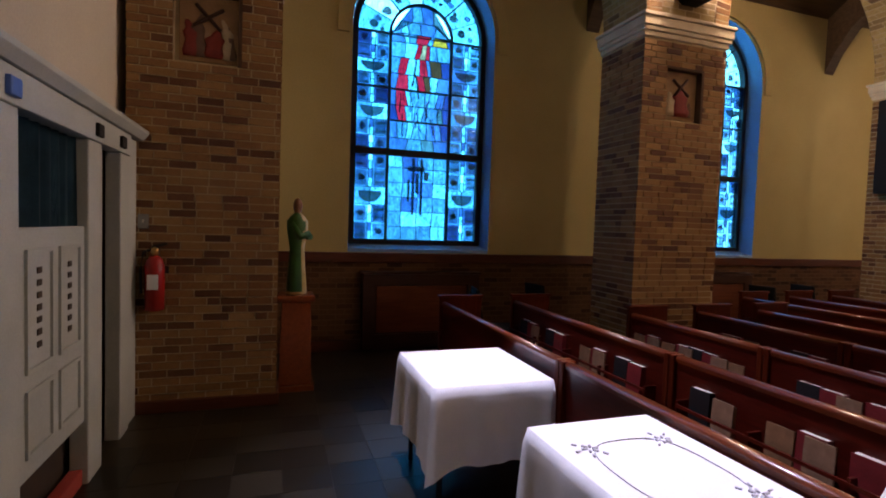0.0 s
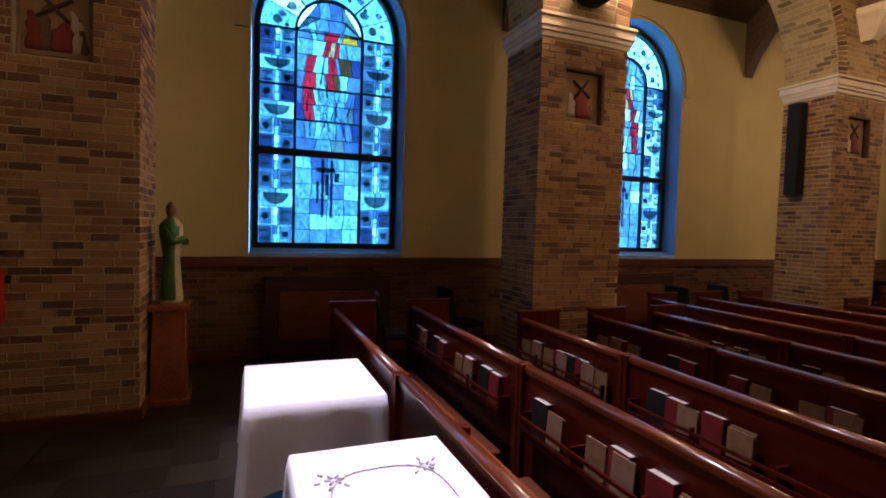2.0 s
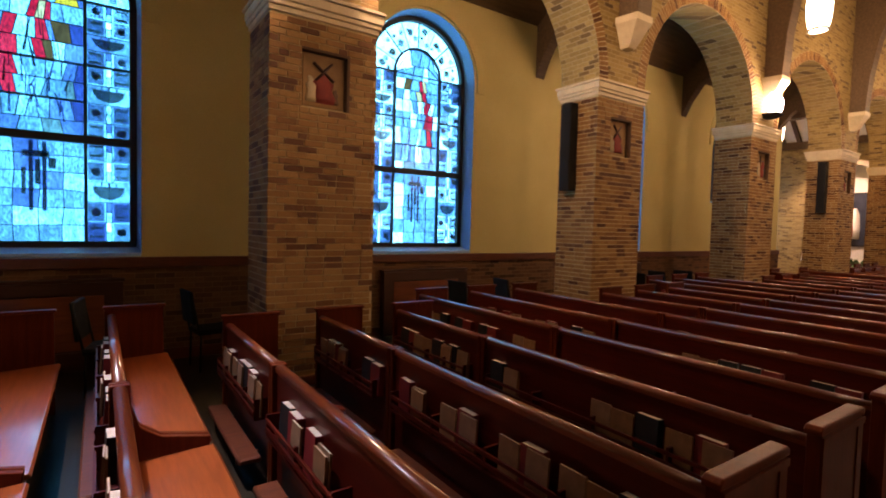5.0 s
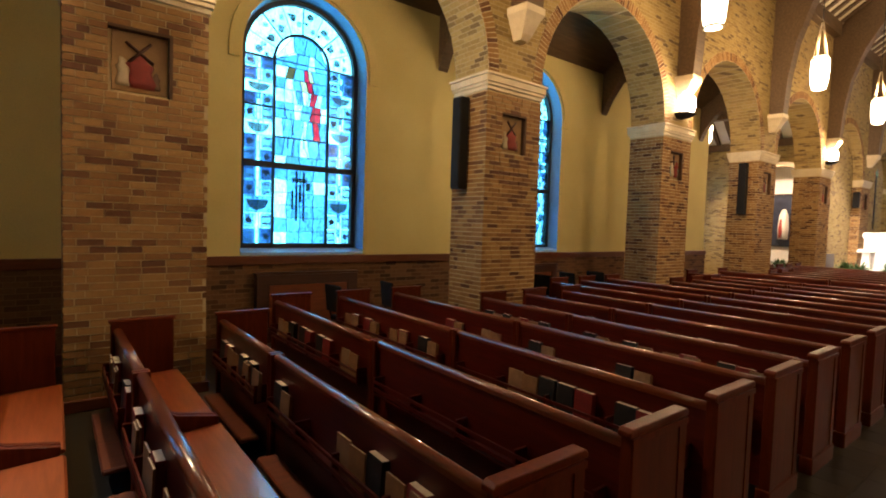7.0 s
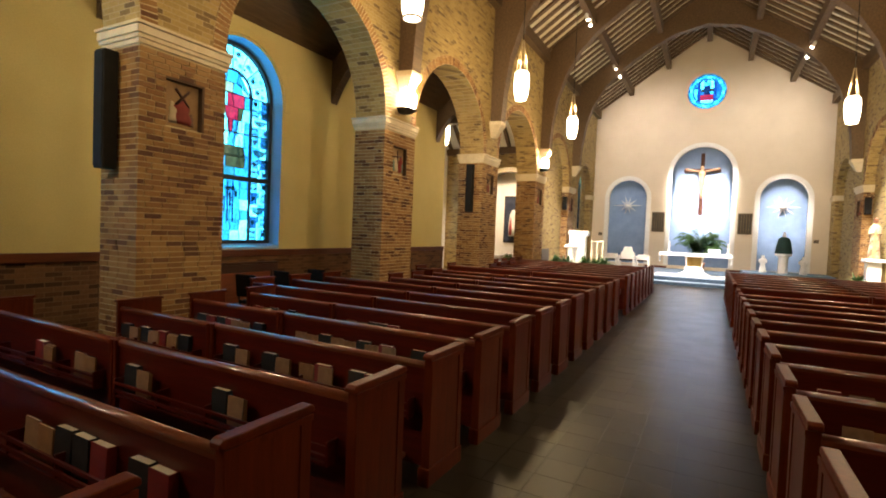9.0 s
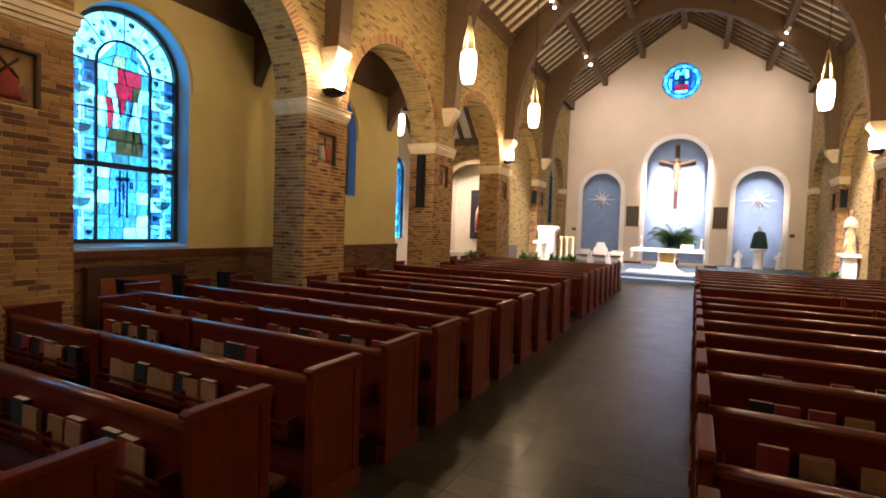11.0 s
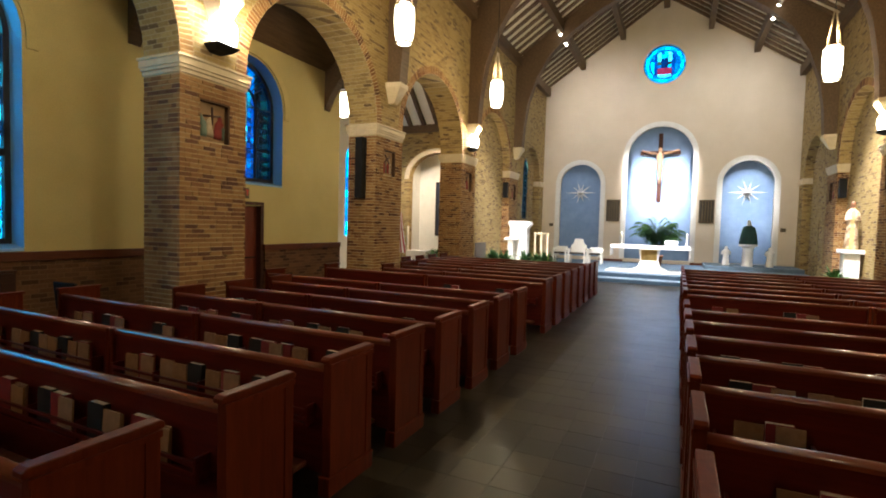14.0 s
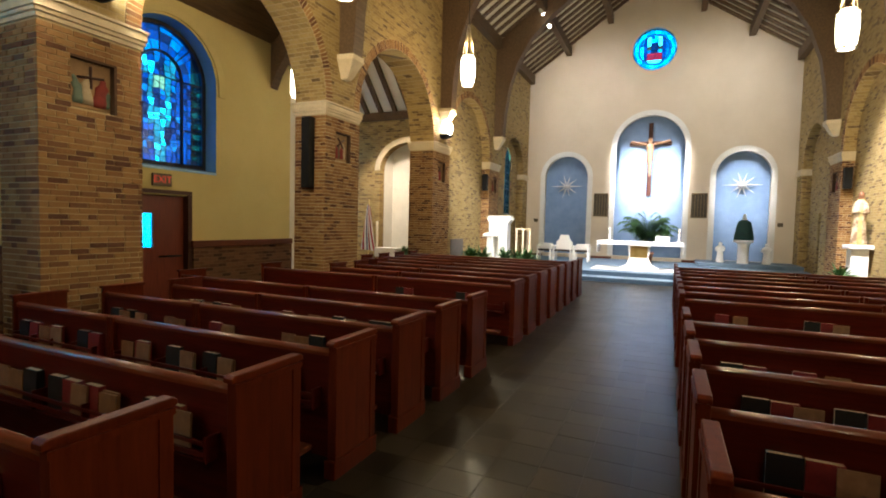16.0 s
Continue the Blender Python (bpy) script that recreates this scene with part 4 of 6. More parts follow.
aisle_window("window_1", -2.295, 1.432, 2.645, "tall arched stained glass window, figures in red and blue", 0)
aisle_window("window_2", 2.705, 1.432, 2.645, "tall arched stained glass window, pale blue with teal figures", 1)
aisle_window("window_3", 7.705, 1.432, 2.645, "tall arched stained glass window, pale with red mantle", 2)
aisle_window("window_4", 12.70, 2.70, None, "arched deep blue stained glass window above a door", 3)
link("backdrop", boxes((XW, 14.5, 3.6, 3.65, -1, 7)), M_SKY, "bright daylight sky behind the windows", "sky", kind="structure")

# round window in the gable
rose = thing("window_5", pose(XE + 0.14, AXIS, 9.50, 0, 0, 90), "round stained glass window, red emblem on blue", "window", "", "structure")
rq, rr = [], random.Random(77)
for k in range(24):
    for m, (r0, r1) in enumerate(((0.60, 0.68), (0.68, 0.80), (0.80, 0.88))):
        t0, t1 = 2 * math.pi * k / 24, 2 * math.pi * (k + 1) / 24
        q = [(r * math.cos(t), r * math.sin(t)) for r, t in ((r0, t0), (r1, t0), (r1, t1), (r0, t1))]
        rq.append((q, ("mid", "sky" if k % 3 else "pale", "sky" if k % 2 else "mid")[m]))
for i in range(8):
    for j in range(8):
        q = [(-0.60 + 0.15 * (i + a), -0.60 + 0.15 * (j + b)) for a, b in ((0, 0), (1, 0), (1, 1), (0, 1))]
        q = [(x, z) if math.hypot(x, z) < 0.60 else (0.60 * x / math.hypot(x, z), 0.60 * z / math.hypot(x, z)) for x, z in q]
        if abs(sum(p[0] * r[1] - r[0] * p[1] for p, r in zip(q, q[1:] + q[:1]))) < 3e-3:
            continue
        u, v = abs(i - 3.5), j - 3.5
        g = "red" if u < 2 and -3.2 < v < -0.6 else "white" if u < 2 and v < -3 else "navy" if u < 1.2 and v < 2 else "white" if 1.2 < u < 2.2 and v > 1.2 else "brown" if u < 2.2 and 0 < v < 1.2 else "deep" if 2 < u < 3 else rr.choice(["mid", "sky", "pale"])
        rq.append((q, g))
panes(rose, rq, rr)
ring = bmesh.new()
for r in (0.60, 0.885):
    loop = [(r * math.cos(2 * math.pi * k / 36), 0, r * math.sin(2 * math.pi * k / 36)) for k in range(37)]
    tube(loop, 0.014 if r < 0.8 else 0.022, 6, ring)
for k in range(12):
    a = 2 * math.pi * k / 12
    tube([(0.60 * math.cos(a), 0, 0.60 * math.sin(a)), (0.88 * math.cos(a), 0, 0.88 * math.sin(a))], 0.009, 6, ring)
part("mullion", ring, M_LEAD, rose, "dark glazing bars of the round window")
link("backdrop", boxes((XE + 0.9, XE + 0.95, AXIS - 2, AXIS + 2, 7.6, 11.2)), M_SKY, "bright daylight sky behind the round window", "sky", kind="structure")

# narrow chancel window
slim = thing("window_6", (27.75, 0.36, 0), "narrow arched deep blue stained glass window", "window", "", "structure")
rr = random.Random(5)
panes(slim, mosaic(-0.74, 0.74, 2.22, 5.14, 7, 14, lambda u, v: rr.choice(["deep", "mid", "mid", "sky"]), rr, 0.2, lambda u, z: (u, min(z, 4.4 + math.sqrt(max(0, 0.74 ** 2 - u * u))))), rr)
link("backdrop", boxes((26.6, 31.5, 0.76, 0.80, 1.5, 6.0)), M_SKY, "bright daylight sky behind the narrow window", "sky", kind="structure")

bars = bmesh.new()
for u in (-0.72, -0.25, 0.25, 0.72):
    tube([(u, 0, 2.2), (u, 0, 4.4 + math.sqrt(0.75 ** 2 - u * u))], 0.022, 6, bars)
for k in range(7):
    tube([(-0.74, 0, 2.24 + 0.36 * k), (0.74, 0, 2.24 + 0.36 * k)], 0.016, 6, bars)
part("mullion", bars, M_LEAD, slim, "dark glazing bars of the narrow window")

# ---- wainscot ----
WAINS = [(XW, 12.00), (13.12, 15.8)]
for a, b in WAINS:
    link("wainscot", boxes((a, b, YN - 0.07, YN - 0.001, 0.14, 1.145)), M_DADO, "brown brick dado along the aisle wall", "wainscot", kind="structure")
    link("baseboard", boxes((a, b, YN - 0.095, YN - 0.001, 0.0, 0.138), bevel=0.006), M_TRIM, "dark reddish wooden base board", "baseboard", kind="structure")
link("trim", boxes((XW, 12.04, YN - 0.10, YN - 0.001, 1.148, 1.275), (13.08, 15.8, YN - 0.10, YN - 0.001, 1.148, 1.275), bevel=0.008), M_TRIM, "reddish wooden dado rail", "trim", kind="structure")


M_COVER = wood("cover_panel_wood", (0.15, 0.038, 0.014), (0.25, 0.070, 0.024), 0.4, "x")


def radiator_cover(cx):
    ob = thing("radiator_cover", (cx, YN, 0), "dark stained wooden radiator cover under a window", "radiator cover", "radiator covers")
    w = 0.80
    part("case", boxes((-w, w, -0.17, -0.004, 0.0, 1.0), bevel=0.01), M_DARKWOOD, ob)
    part("top", boxes((-w - 0.02, w + 0.02, -0.20, -0.004, 1.002, 1.035), bevel=0.008), M_DARKWOOD, ob)
    fr = bmesh.new()
    for d in ((-w, -w + 0.16, -0.195, -0.172, 0.06, 1.0), (w - 0.16, w, -0.195, -0.172, 0.06, 1.0), (-w + 0.16, w - 0.16, -0.195, -0.172, 0.87, 1.0), (-w + 0.16, w - 0.16, -0.195, -0.172, 0.06, 0.22)):
        box(fr, *d)
    part("frame", fr, M_DARKWOOD, ob)
    part("panel", prism([(-w + 0.18, 0.24), (w - 0.18, 0.24), (w - 0.18, 0.85), (-w + 0.18, 0.85)], "y", -0.186, -0.172, 0.005), M_COVER, ob, "reddish raised middle panel")


for k in range(3):
    radiator_cover(-2.30 + BAY * k)

# side door and exit sign
door = thing("door_1", (12.56, YN, 0), "dark red wooden door with a narrow lit pane", "door", "", "structure")
dr = bmesh.new()
for d in ((-0.478, -0.36, 0.10, 0.145, 0.01, 2.14), (-0.14, 0.478, 0.10, 0.145, 0.01, 2.14), (-0.36, -0.14, 0.10, 0.145, 0.01, 1.17), (-0.36, -0.14, 0.10, 0.145, 1.77, 2.14)):
    box(dr, *d)
M_DOOR = wood("red_door_wood", (0.12, 0.022, 0.012), (0.20, 0.045, 0.022), 0.35, "z")
part("leaf", dr, M_DOOR, door)
part("pane", boxes((-0.36, -0.14, 0.12, 0.126, 1.17, 1.77)), BLUES["pale"], door, "narrow glass pane")
part("door_frame", boxes((-0.56, -0.47, -0.03, 0.16, 0, 2.12), (0.47, 0.56, -0.03, 0.16, 0, 2.12), (-0.56, 0.56, -0.03, 0.16, 2.122, 2.19)), M_DARKWOOD, door)
part("push_bar", tube([(-0.05, 0.06, 1.0), (0.40, 0.06, 1.0)], 0.016), M_BLACKPAINT, door)
M_RED = glow("sign_red", (1.0, 0.12, 0.06), 0.5)
sign = thing("exit_sign", (12.50, YN - 0.004, 2.36), "exit sign with red letters above the door", "exit sign")
part("box", boxes((-0.18, 0.18, -0.05, 0.0, -0.11, 0.11), bevel=0.008), M_BRONZE, sign)


def writing(text, size, material, parent, m):
    cu = bpy.data.curves.new("lettering", "FONT")
    cu.body, cu.size, cu.align_x, cu.align_y, cu.extrude = text, size, "CENTER", "CENTER", 0.002
    cu.materials.append(material)
    ob = new("lettering", cu)
    ob.parent = parent
    ob.matrix_basis = m
    return ob


writing("EXIT", 0.17, M_RED, sign, pose(0, -0.053, 0, 90, 0, 0))

# ---- nave timber: ribs, purlins, rafters ----
SLOPE = (RIDGE - EAVE) / -AXIS


def under_roof(y):
    return RIDGE + 0.28 - abs(y - AXIS) * SLOPE


def rib(x):
    inner = [(0.34, 5.10), (0.40, 6.0), (0.55, 6.95), (0.85, 7.85), (1.35, 8.70), (2.10, 9.45), (3.1, 10.15), (4.2, 10.70), (-AXIS, 10.95)]
    bm = bmesh.new()
    # strips, so that the long hollow outline stays clean
    full = inner + [(-SOUTH - d, z) for d, z in inner[-2::-1]]
    prev = None
    for d, z in [(0.002, 5.10)] + full + [(-SOUTH - 0.002, 5.10)]:
        y = -d
        top = EAVE - 0.1 if min(d, -SOUTH - d) < 0.1 else under_roof(y) - 0.02
        if prev:
            (y0, z0, t0) = prev
            v = [bm.verts.new(p) for p in ((x - 0.17, y0, z0), (x - 0.17, y, z), (x - 0.17, y, top), (x - 0.17, y0, t0), (x + 0.17, y0, z0), (x + 0.17, y, z), (x + 0.17, y, top), (x + 0.17, y0, t0))]
            for f in ((0, 1, 2, 3), (7, 6, 5, 4), (0, 4, 5, 1), (3, 2, 6, 7)):
                bm.faces.new([v[i] for i in f])
        prev = (y, z, top)
    bmesh.ops.remove_doubles(bm, verts=bm.verts[:], dist=1e-4)
    bmesh.ops.recalc_face_normals(bm, faces=bm.faces[:])
    link("ceiling_rib", bm, M_BEAM, "broad brown timber roof arch", "roof arch", "roof arches", "structure")


RIBS = [pier_x(i) + PW / 2 for i in range(0, 7)]
for x in RIBS:
    rib(x)
for s in (1, -1):
    for frac in (0.02, 0.33, 0.66):
        y = AXIS - s * AXIS * (1 - frac)
        z = under_roof(y)
        link("ceiling_purlin", prism([(y - 0.11, z - 0.42), (y + 0.11, z - 0.42), (y + 0.11, z - 0.02), (y - 0.11, z - 0.02)], "x", XW, XE, 0.0), M_BEAM, "brown timber purlin", "purlin", "purlins", "structure")
link("ceiling_purlin", boxes((XW, XE, AXIS - 0.12, AXIS + 0.12, RIDGE - 0.2, RIDGE + 0.2)), M_BEAM, "brown timber ridge beam", "purlin", "purlins", "structure")
for s in (1, -1):
    x, bm = -5.0, bmesh.new()
    while x < XE - 0.2:
        ya, yb = AXIS + s * 5.3, AXIS + s * 0.1
        za, zb = under_roof(ya), under_roof(yb)
        prism([(ya, za - 0.10), (yb, zb - 0.10), (yb, zb + 0.02), (ya, za + 0.02)], "x", x - 0.08, x + 0.08, 0, bm)
        x += 0.50
    link("ceiling_rafters", bm, M_BEAM, "brown rafters over cream boards", "rafters", kind="structure")

# aisle roof timbers
for i in range(0, 5):
    x = pier_x(i) + PW / 2
    out = [(PD - 0.01, 5.0), (PD - 0.01, 6.34), (YN - 0.003, 5.60), (YN - 0.003, 4.62), (YN - 0.16, 4.95), (YN - 0.42, 5.30), (1.3, 5.42), (1.05, 5.28)]
    link("aisle_brace", prism(out, "x", x - 0.11, x + 0.11), M_BEAM, "dark timber brace under the aisle roof", "brace", "aisle braces", "structure")

# ---- corbels, wall lamps, pendants ----
def corbel(x, y, s):
    ob = thing("corbel", (x, y, 0), "white stone corbel under a roof arch", "corbel", "corbels", "structure")
    bm = bmesh.new()
    prev = None
    for z, w, d in ((5.10, 0.25, 0.36), (5.0, 0.25, 0.36), (4.93, 0.21, 0.31), (4.72, 0.13, 0.20), (4.64, 0.10, 0.14)):
        ring = [bm.verts.new(p) for p in ((-w, 0, z), (w, 0, z), (w * 0.8, -s * d, z), (-w * 0.8, -s * d, z))]
        if prev:
            for k in range(4):
                bm.faces.new((prev[k], prev[(k + 1) % 4], ring[(k + 1) % 4], ring[k]))
        else:
            bm.faces.new(ring)
        prev = ring
    bm.faces.new(prev[::-1])
    bmesh.ops.recalc_face_normals(bm, faces=bm.faces[:])
    part("block", bm, M_STONE, ob)


def wall_lamp(x, y, s):
    """Open box lamp on the arcade wall that lights the corbel above it."""
    ob = thing("wall_lamp", (x, y, 4.25), "dark metal wall lamp with bright bulbs", "wall lamp", "wall lamps")
    bm = bmesh.new()
    prev = None
    for z, w, d in ((0.0, 0.09, 0.10), (0.02, 0.14, 0.17), (0.09, 0.20, 0.28), (0.11, 0.20, 0.28)):
        ring = [bm.verts.new(p) for p in ((-w, 0, z), (w, 0, z), (w, -s * d, z), (-w, -s * d, z))]
        if prev:
            for k in range(4):
                bm.faces.new((prev[k], prev[(k + 1) % 4], ring[(k + 1) % 4], ring[k]))
        else:
            bm.faces.new(ring[::-1])
        prev = ring
    bm.faces.new(prev)
    bmesh.ops.recalc_face_normals(bm, faces=bm.faces[:])
    part("tray", bm, M_BLACKPAINT, ob, "dark metal tray")
    for k in (-0.11, 0.0, 0.11):
        part("bulb", lathe([(0.05, 0.115), (0.09, 0.16), (0.115, 0.28), (0.105, 0.42), (0.03, 0.52)], (k, -s * 0.17, 0), 12), M_BULB, ob)
    lamp("POINT", (x, y - s * 0.34, 4.79), 350, (1.0, 0.80, 0.46), 0.10)


for i in range(0, 7):
    for y, s in ((0.0, 1), (SOUTH, -1)):
        x = pier_x(i) + PW / 2
        corbel(x, y, s)
        if i % 2 and (i > 1 or s > 0):
            wall_lamp(x, y, s)


def pendant(x, y, z):
    ob = thing("pendant_lamp", (x, y, z), "lit cream glass lantern hung on chains", "pendant lamp", "nave pendants")
    part("shade", lathe([(0.07, 0.0), (0.13, 0.02), (0.165, 0.18), (0.18, 0.42), (0.17, 0.62), (0.14, 0.70), (0.05, 0.72)], (0, 0, 0), 12), M_SHADE, ob, "glowing cream glass shade")
    for zz, r in ((0.03, 0.150), (0.66, 0.175)):
        part("rim", lathe([(r - 0.012, zz - 0.012), (r + 0.006, zz - 0.012), (r + 0.006, zz + 0.012), (r - 0.012, zz + 0.012)], (0, 0, 0), 12), M_STONE, ob)
    ch = bmesh.new()
    for k in range(4):
        a = math.pi / 4 + k * math.pi / 2
        tube([(0.15 * math.cos(a), 0.15 * math.sin(a), 0.68), (0.02 * math.cos(a), 0.02 * math.sin(a), 1.45)], 0.008, 5, ch)
    part("chain", ch, M_STONE, ob, "pale suspension chains")
    top = under_roof(y) - z - 0.01 if SOUTH < y < 0 else 7.14 - z
    part("stem", tube([(0, 0, 1.44), (0, 0, top)], 0.010, 6), M_BLACKPAINT, ob)
    lamp("POINT", (x, y, z + 0.90), 110, WARM, 0.12)
    lamp("SPOT", (x, y, z - 0.06), 24, (1.0, 0.80, 0.52), 0.10, (x, y, 0), 105, 0.9)


for k in range(1, 5):
    for y in (AXIS + 3.65, AXIS - 3.65):
        pendant(pier_x(k) + PW + (BAY - PW) / 2, y, 5.0)

# ---- reliefs in the pier niches ----
M_RELIEF = plain("relief_stone", (0.27, 0.165, 0.075), (0.37, 0.235, 0.115), 0.8, 9, 60, 0.3)
M_RELIEF_PALE = plain("relief_pale", (0.42, 0.34, 0.22), (0.55, 0.46, 0.32), 0.8, 12, 60, 0.3)
M_RELIEF_RED = plain("relief_red", (0.17, 0.018, 0.014), (0.27, 0.038, 0.026), 0.7, 12, 60, 0.3)
M_RELIEF_BROWN = plain("relief_brown", (0.12, 0.07, 0.045), (0.20, 0.12, 0.08), 0.7, 12, 60, 0.3)
M_RELIEF_GREEN = plain("relief_green", (0.10, 0.15, 0.12), (0.16, 0.22, 0.17), 0.7, 12, 60, 0.3)


def relief(i, s):
    rnd = random.Random(300 + i)
    y0 = 0.0 if s > 0 else SOUTH
    ob = thing("relief_plaque", (pier_x(i) + 0.33, y0 + s * 0.09, 2.945), "coloured relief plaque set in a brick niche", "relief", "station reliefs")
    a, b = sorted((0.0, -s * 0.02))
    part("slab", boxes((0.035, 0.495, a, b, 0.03, 0.58), bevel=0.004), M_RELIEF, ob)
    crowd = ((M_RELIEF_RED, 0.12, 0.07, 0.30), (M_RELIEF_BROWN, 0.21, 0.06, 0.36), (M_RELIEF_RED, 0.30, 0.085, 0.24), (M_RELIEF_PALE, 0.40, 0.05, 0.34), (M_RELIEF_BROWN, 0.44, 0.045, 0.28))
    pair = ((M_RELIEF_PALE, 0.13, 0.075, 0.27), (M_RELIEF_RED, 0.28, 0.125, 0.33), (M_RELIEF_BROWN, 0.40, 0.045, 0.17))
    trio = ((M_RELIEF_GREEN, 0.12, 0.065, 0.32), (M_RELIEF_PALE, 0.24, 0.07, 0.36), (M_RELIEF_RED, 0.36, 0.085, 0.36), (M_RELIEF_GREEN, 0.44, 0.045, 0.26))
    for k, (m, cx, w, h) in enumerate((crowd, pair, pair, trio)[i % 4]):
        cx += rnd.uniform(-0.012, 0.012)
        bm = lathe([(w * 0.85, 0.0), (w * 1.05, h * 0.16), (w * 0.8, h * 0.45), (w, h * 0.66), (w * 0.5, h * 0.78), (w * 0.45, h * 0.90), (w * 0.2, h)], (cx, -s * 0.018, 0.06 + rnd.uniform(0, 0.02)), 12, None, 0.32)
        for v in bm.verts:
            v.co.x += 0.035 * math.sin(11 * v.co.z + 2 * k) * (v.co.z - 0.05) / 0.3
        part("field", bm, m, ob)
    cr = bmesh.new()
    for ang in ((38, -50), (140, 52), (52, 128), (90, 8))[i % 4]:
        c, sn = math.cos(radians(ang)), math.sin(radians(ang))
        tube([(0.26 - 0.15 * c, -s * 0.03, 0.40 - 0.13 * sn), (0.26 + 0.15 * c, -s * 0.03, 0.40 + 0.13 * sn)], 0.016, 6, cr)
    part("beam", cr, M_DARKWOOD, ob)


for i in range(0, 7):
    relief(i, 1)
    relief(i, -1)


# ---- brick rings of the arches ----
def voussoir_mesh():
    bm = boxes((-0.029, 0.029, -0.012, 0.012, 0.0, 0.205))
    me = bpy.data.meshes.new("brick")
    bm.to_mesh(me)
    bm.free()
    me.materials.append(M_BRICK)
    return me


VOUSSOIR = voussoir_mesh()
NAVE_ARCHES = [(pier_x(i) + PW + (BAY - PW) / 2, (BAY - PW) / 2) for i in range(0, 5)] + [((pier_x(5) + PW + pier_x(6)) / 2, (pier_x(6) - pier_x(5) - PW) / 2)]
for y, s in ((0.0, 1), (SOUTH, -1)):
    for k, (c, r) in enumerate(NAVE_ARCHES):
        ob = thing("arch_ring", (c, y, SPRING), "ring of bricks on edge round an arch", "arch ring", "arch rings", "structure")
        ya, yb = sorted((-s * 0.004, s * 0.02))
        part("mortar_bed", arch_band(0, 0, 0, r + 0.002, r + 0.215, ya, yb), M_MORTAR, ob)
        n = int(math.pi * r / 0.0677)
        for j in range(n):
            a = math.pi * (j + 0.5) / n
            b = bpy.data.objects.new("brick", VOUSSOIR)
            scene.collection.objects.link(b)
            b.matrix_basis = Matrix.Translation(((r + 0.004) * math.cos(a), s * 0.004, (r + 0.004) * math.sin(a))) @ Matrix.Rotation(math.pi / 2 - a, 4, "Y")
            b.parent = ob

# ---- loudspeakers ----
def speaker(x, y, z, h, s=1):
    ob = thing("loudspeaker", (x, y, z), "tall black column loudspeaker on a brick pier", "loudspeaker", "column loudspeakers")
    part("cabinet", boxes((-0.20, -0.03, -0.10, 0.10, 0, h), bevel=0.012), M_BLACKPAINT, ob)
    part("grille", boxes((-0.212, -0.201, -0.088, 0.088, 0.03, h - 0.03), bevel=0.004), M_BLACK, ob, "black cloth grille")
    part("bracket", boxes((-0.031, 0.0, -0.03, 0.03, 0.25, 0.33), (-0.031, 0.0, -0.03, 0.03, h - 0.33, h - 0.25)), M_BLACKPAINT, ob)


for i, h in ((2, 1.40), (4, 1.40)):
    speaker(pier_x(i), 0.58 - 0.06 * i, 2.37, h)
    speaker(pier_x(i), SOUTH - 0.58 + 0.06 * i, 2.37, h)
speaker(pier_x(6), 0.12, 3.0, 0.62)
speaker(pier_x(6), SOUTH - 0.12, 3.0, 0.62)

# ---- transepts ----
XT0, XT1, YT = 15.8, 21.9, 5.0


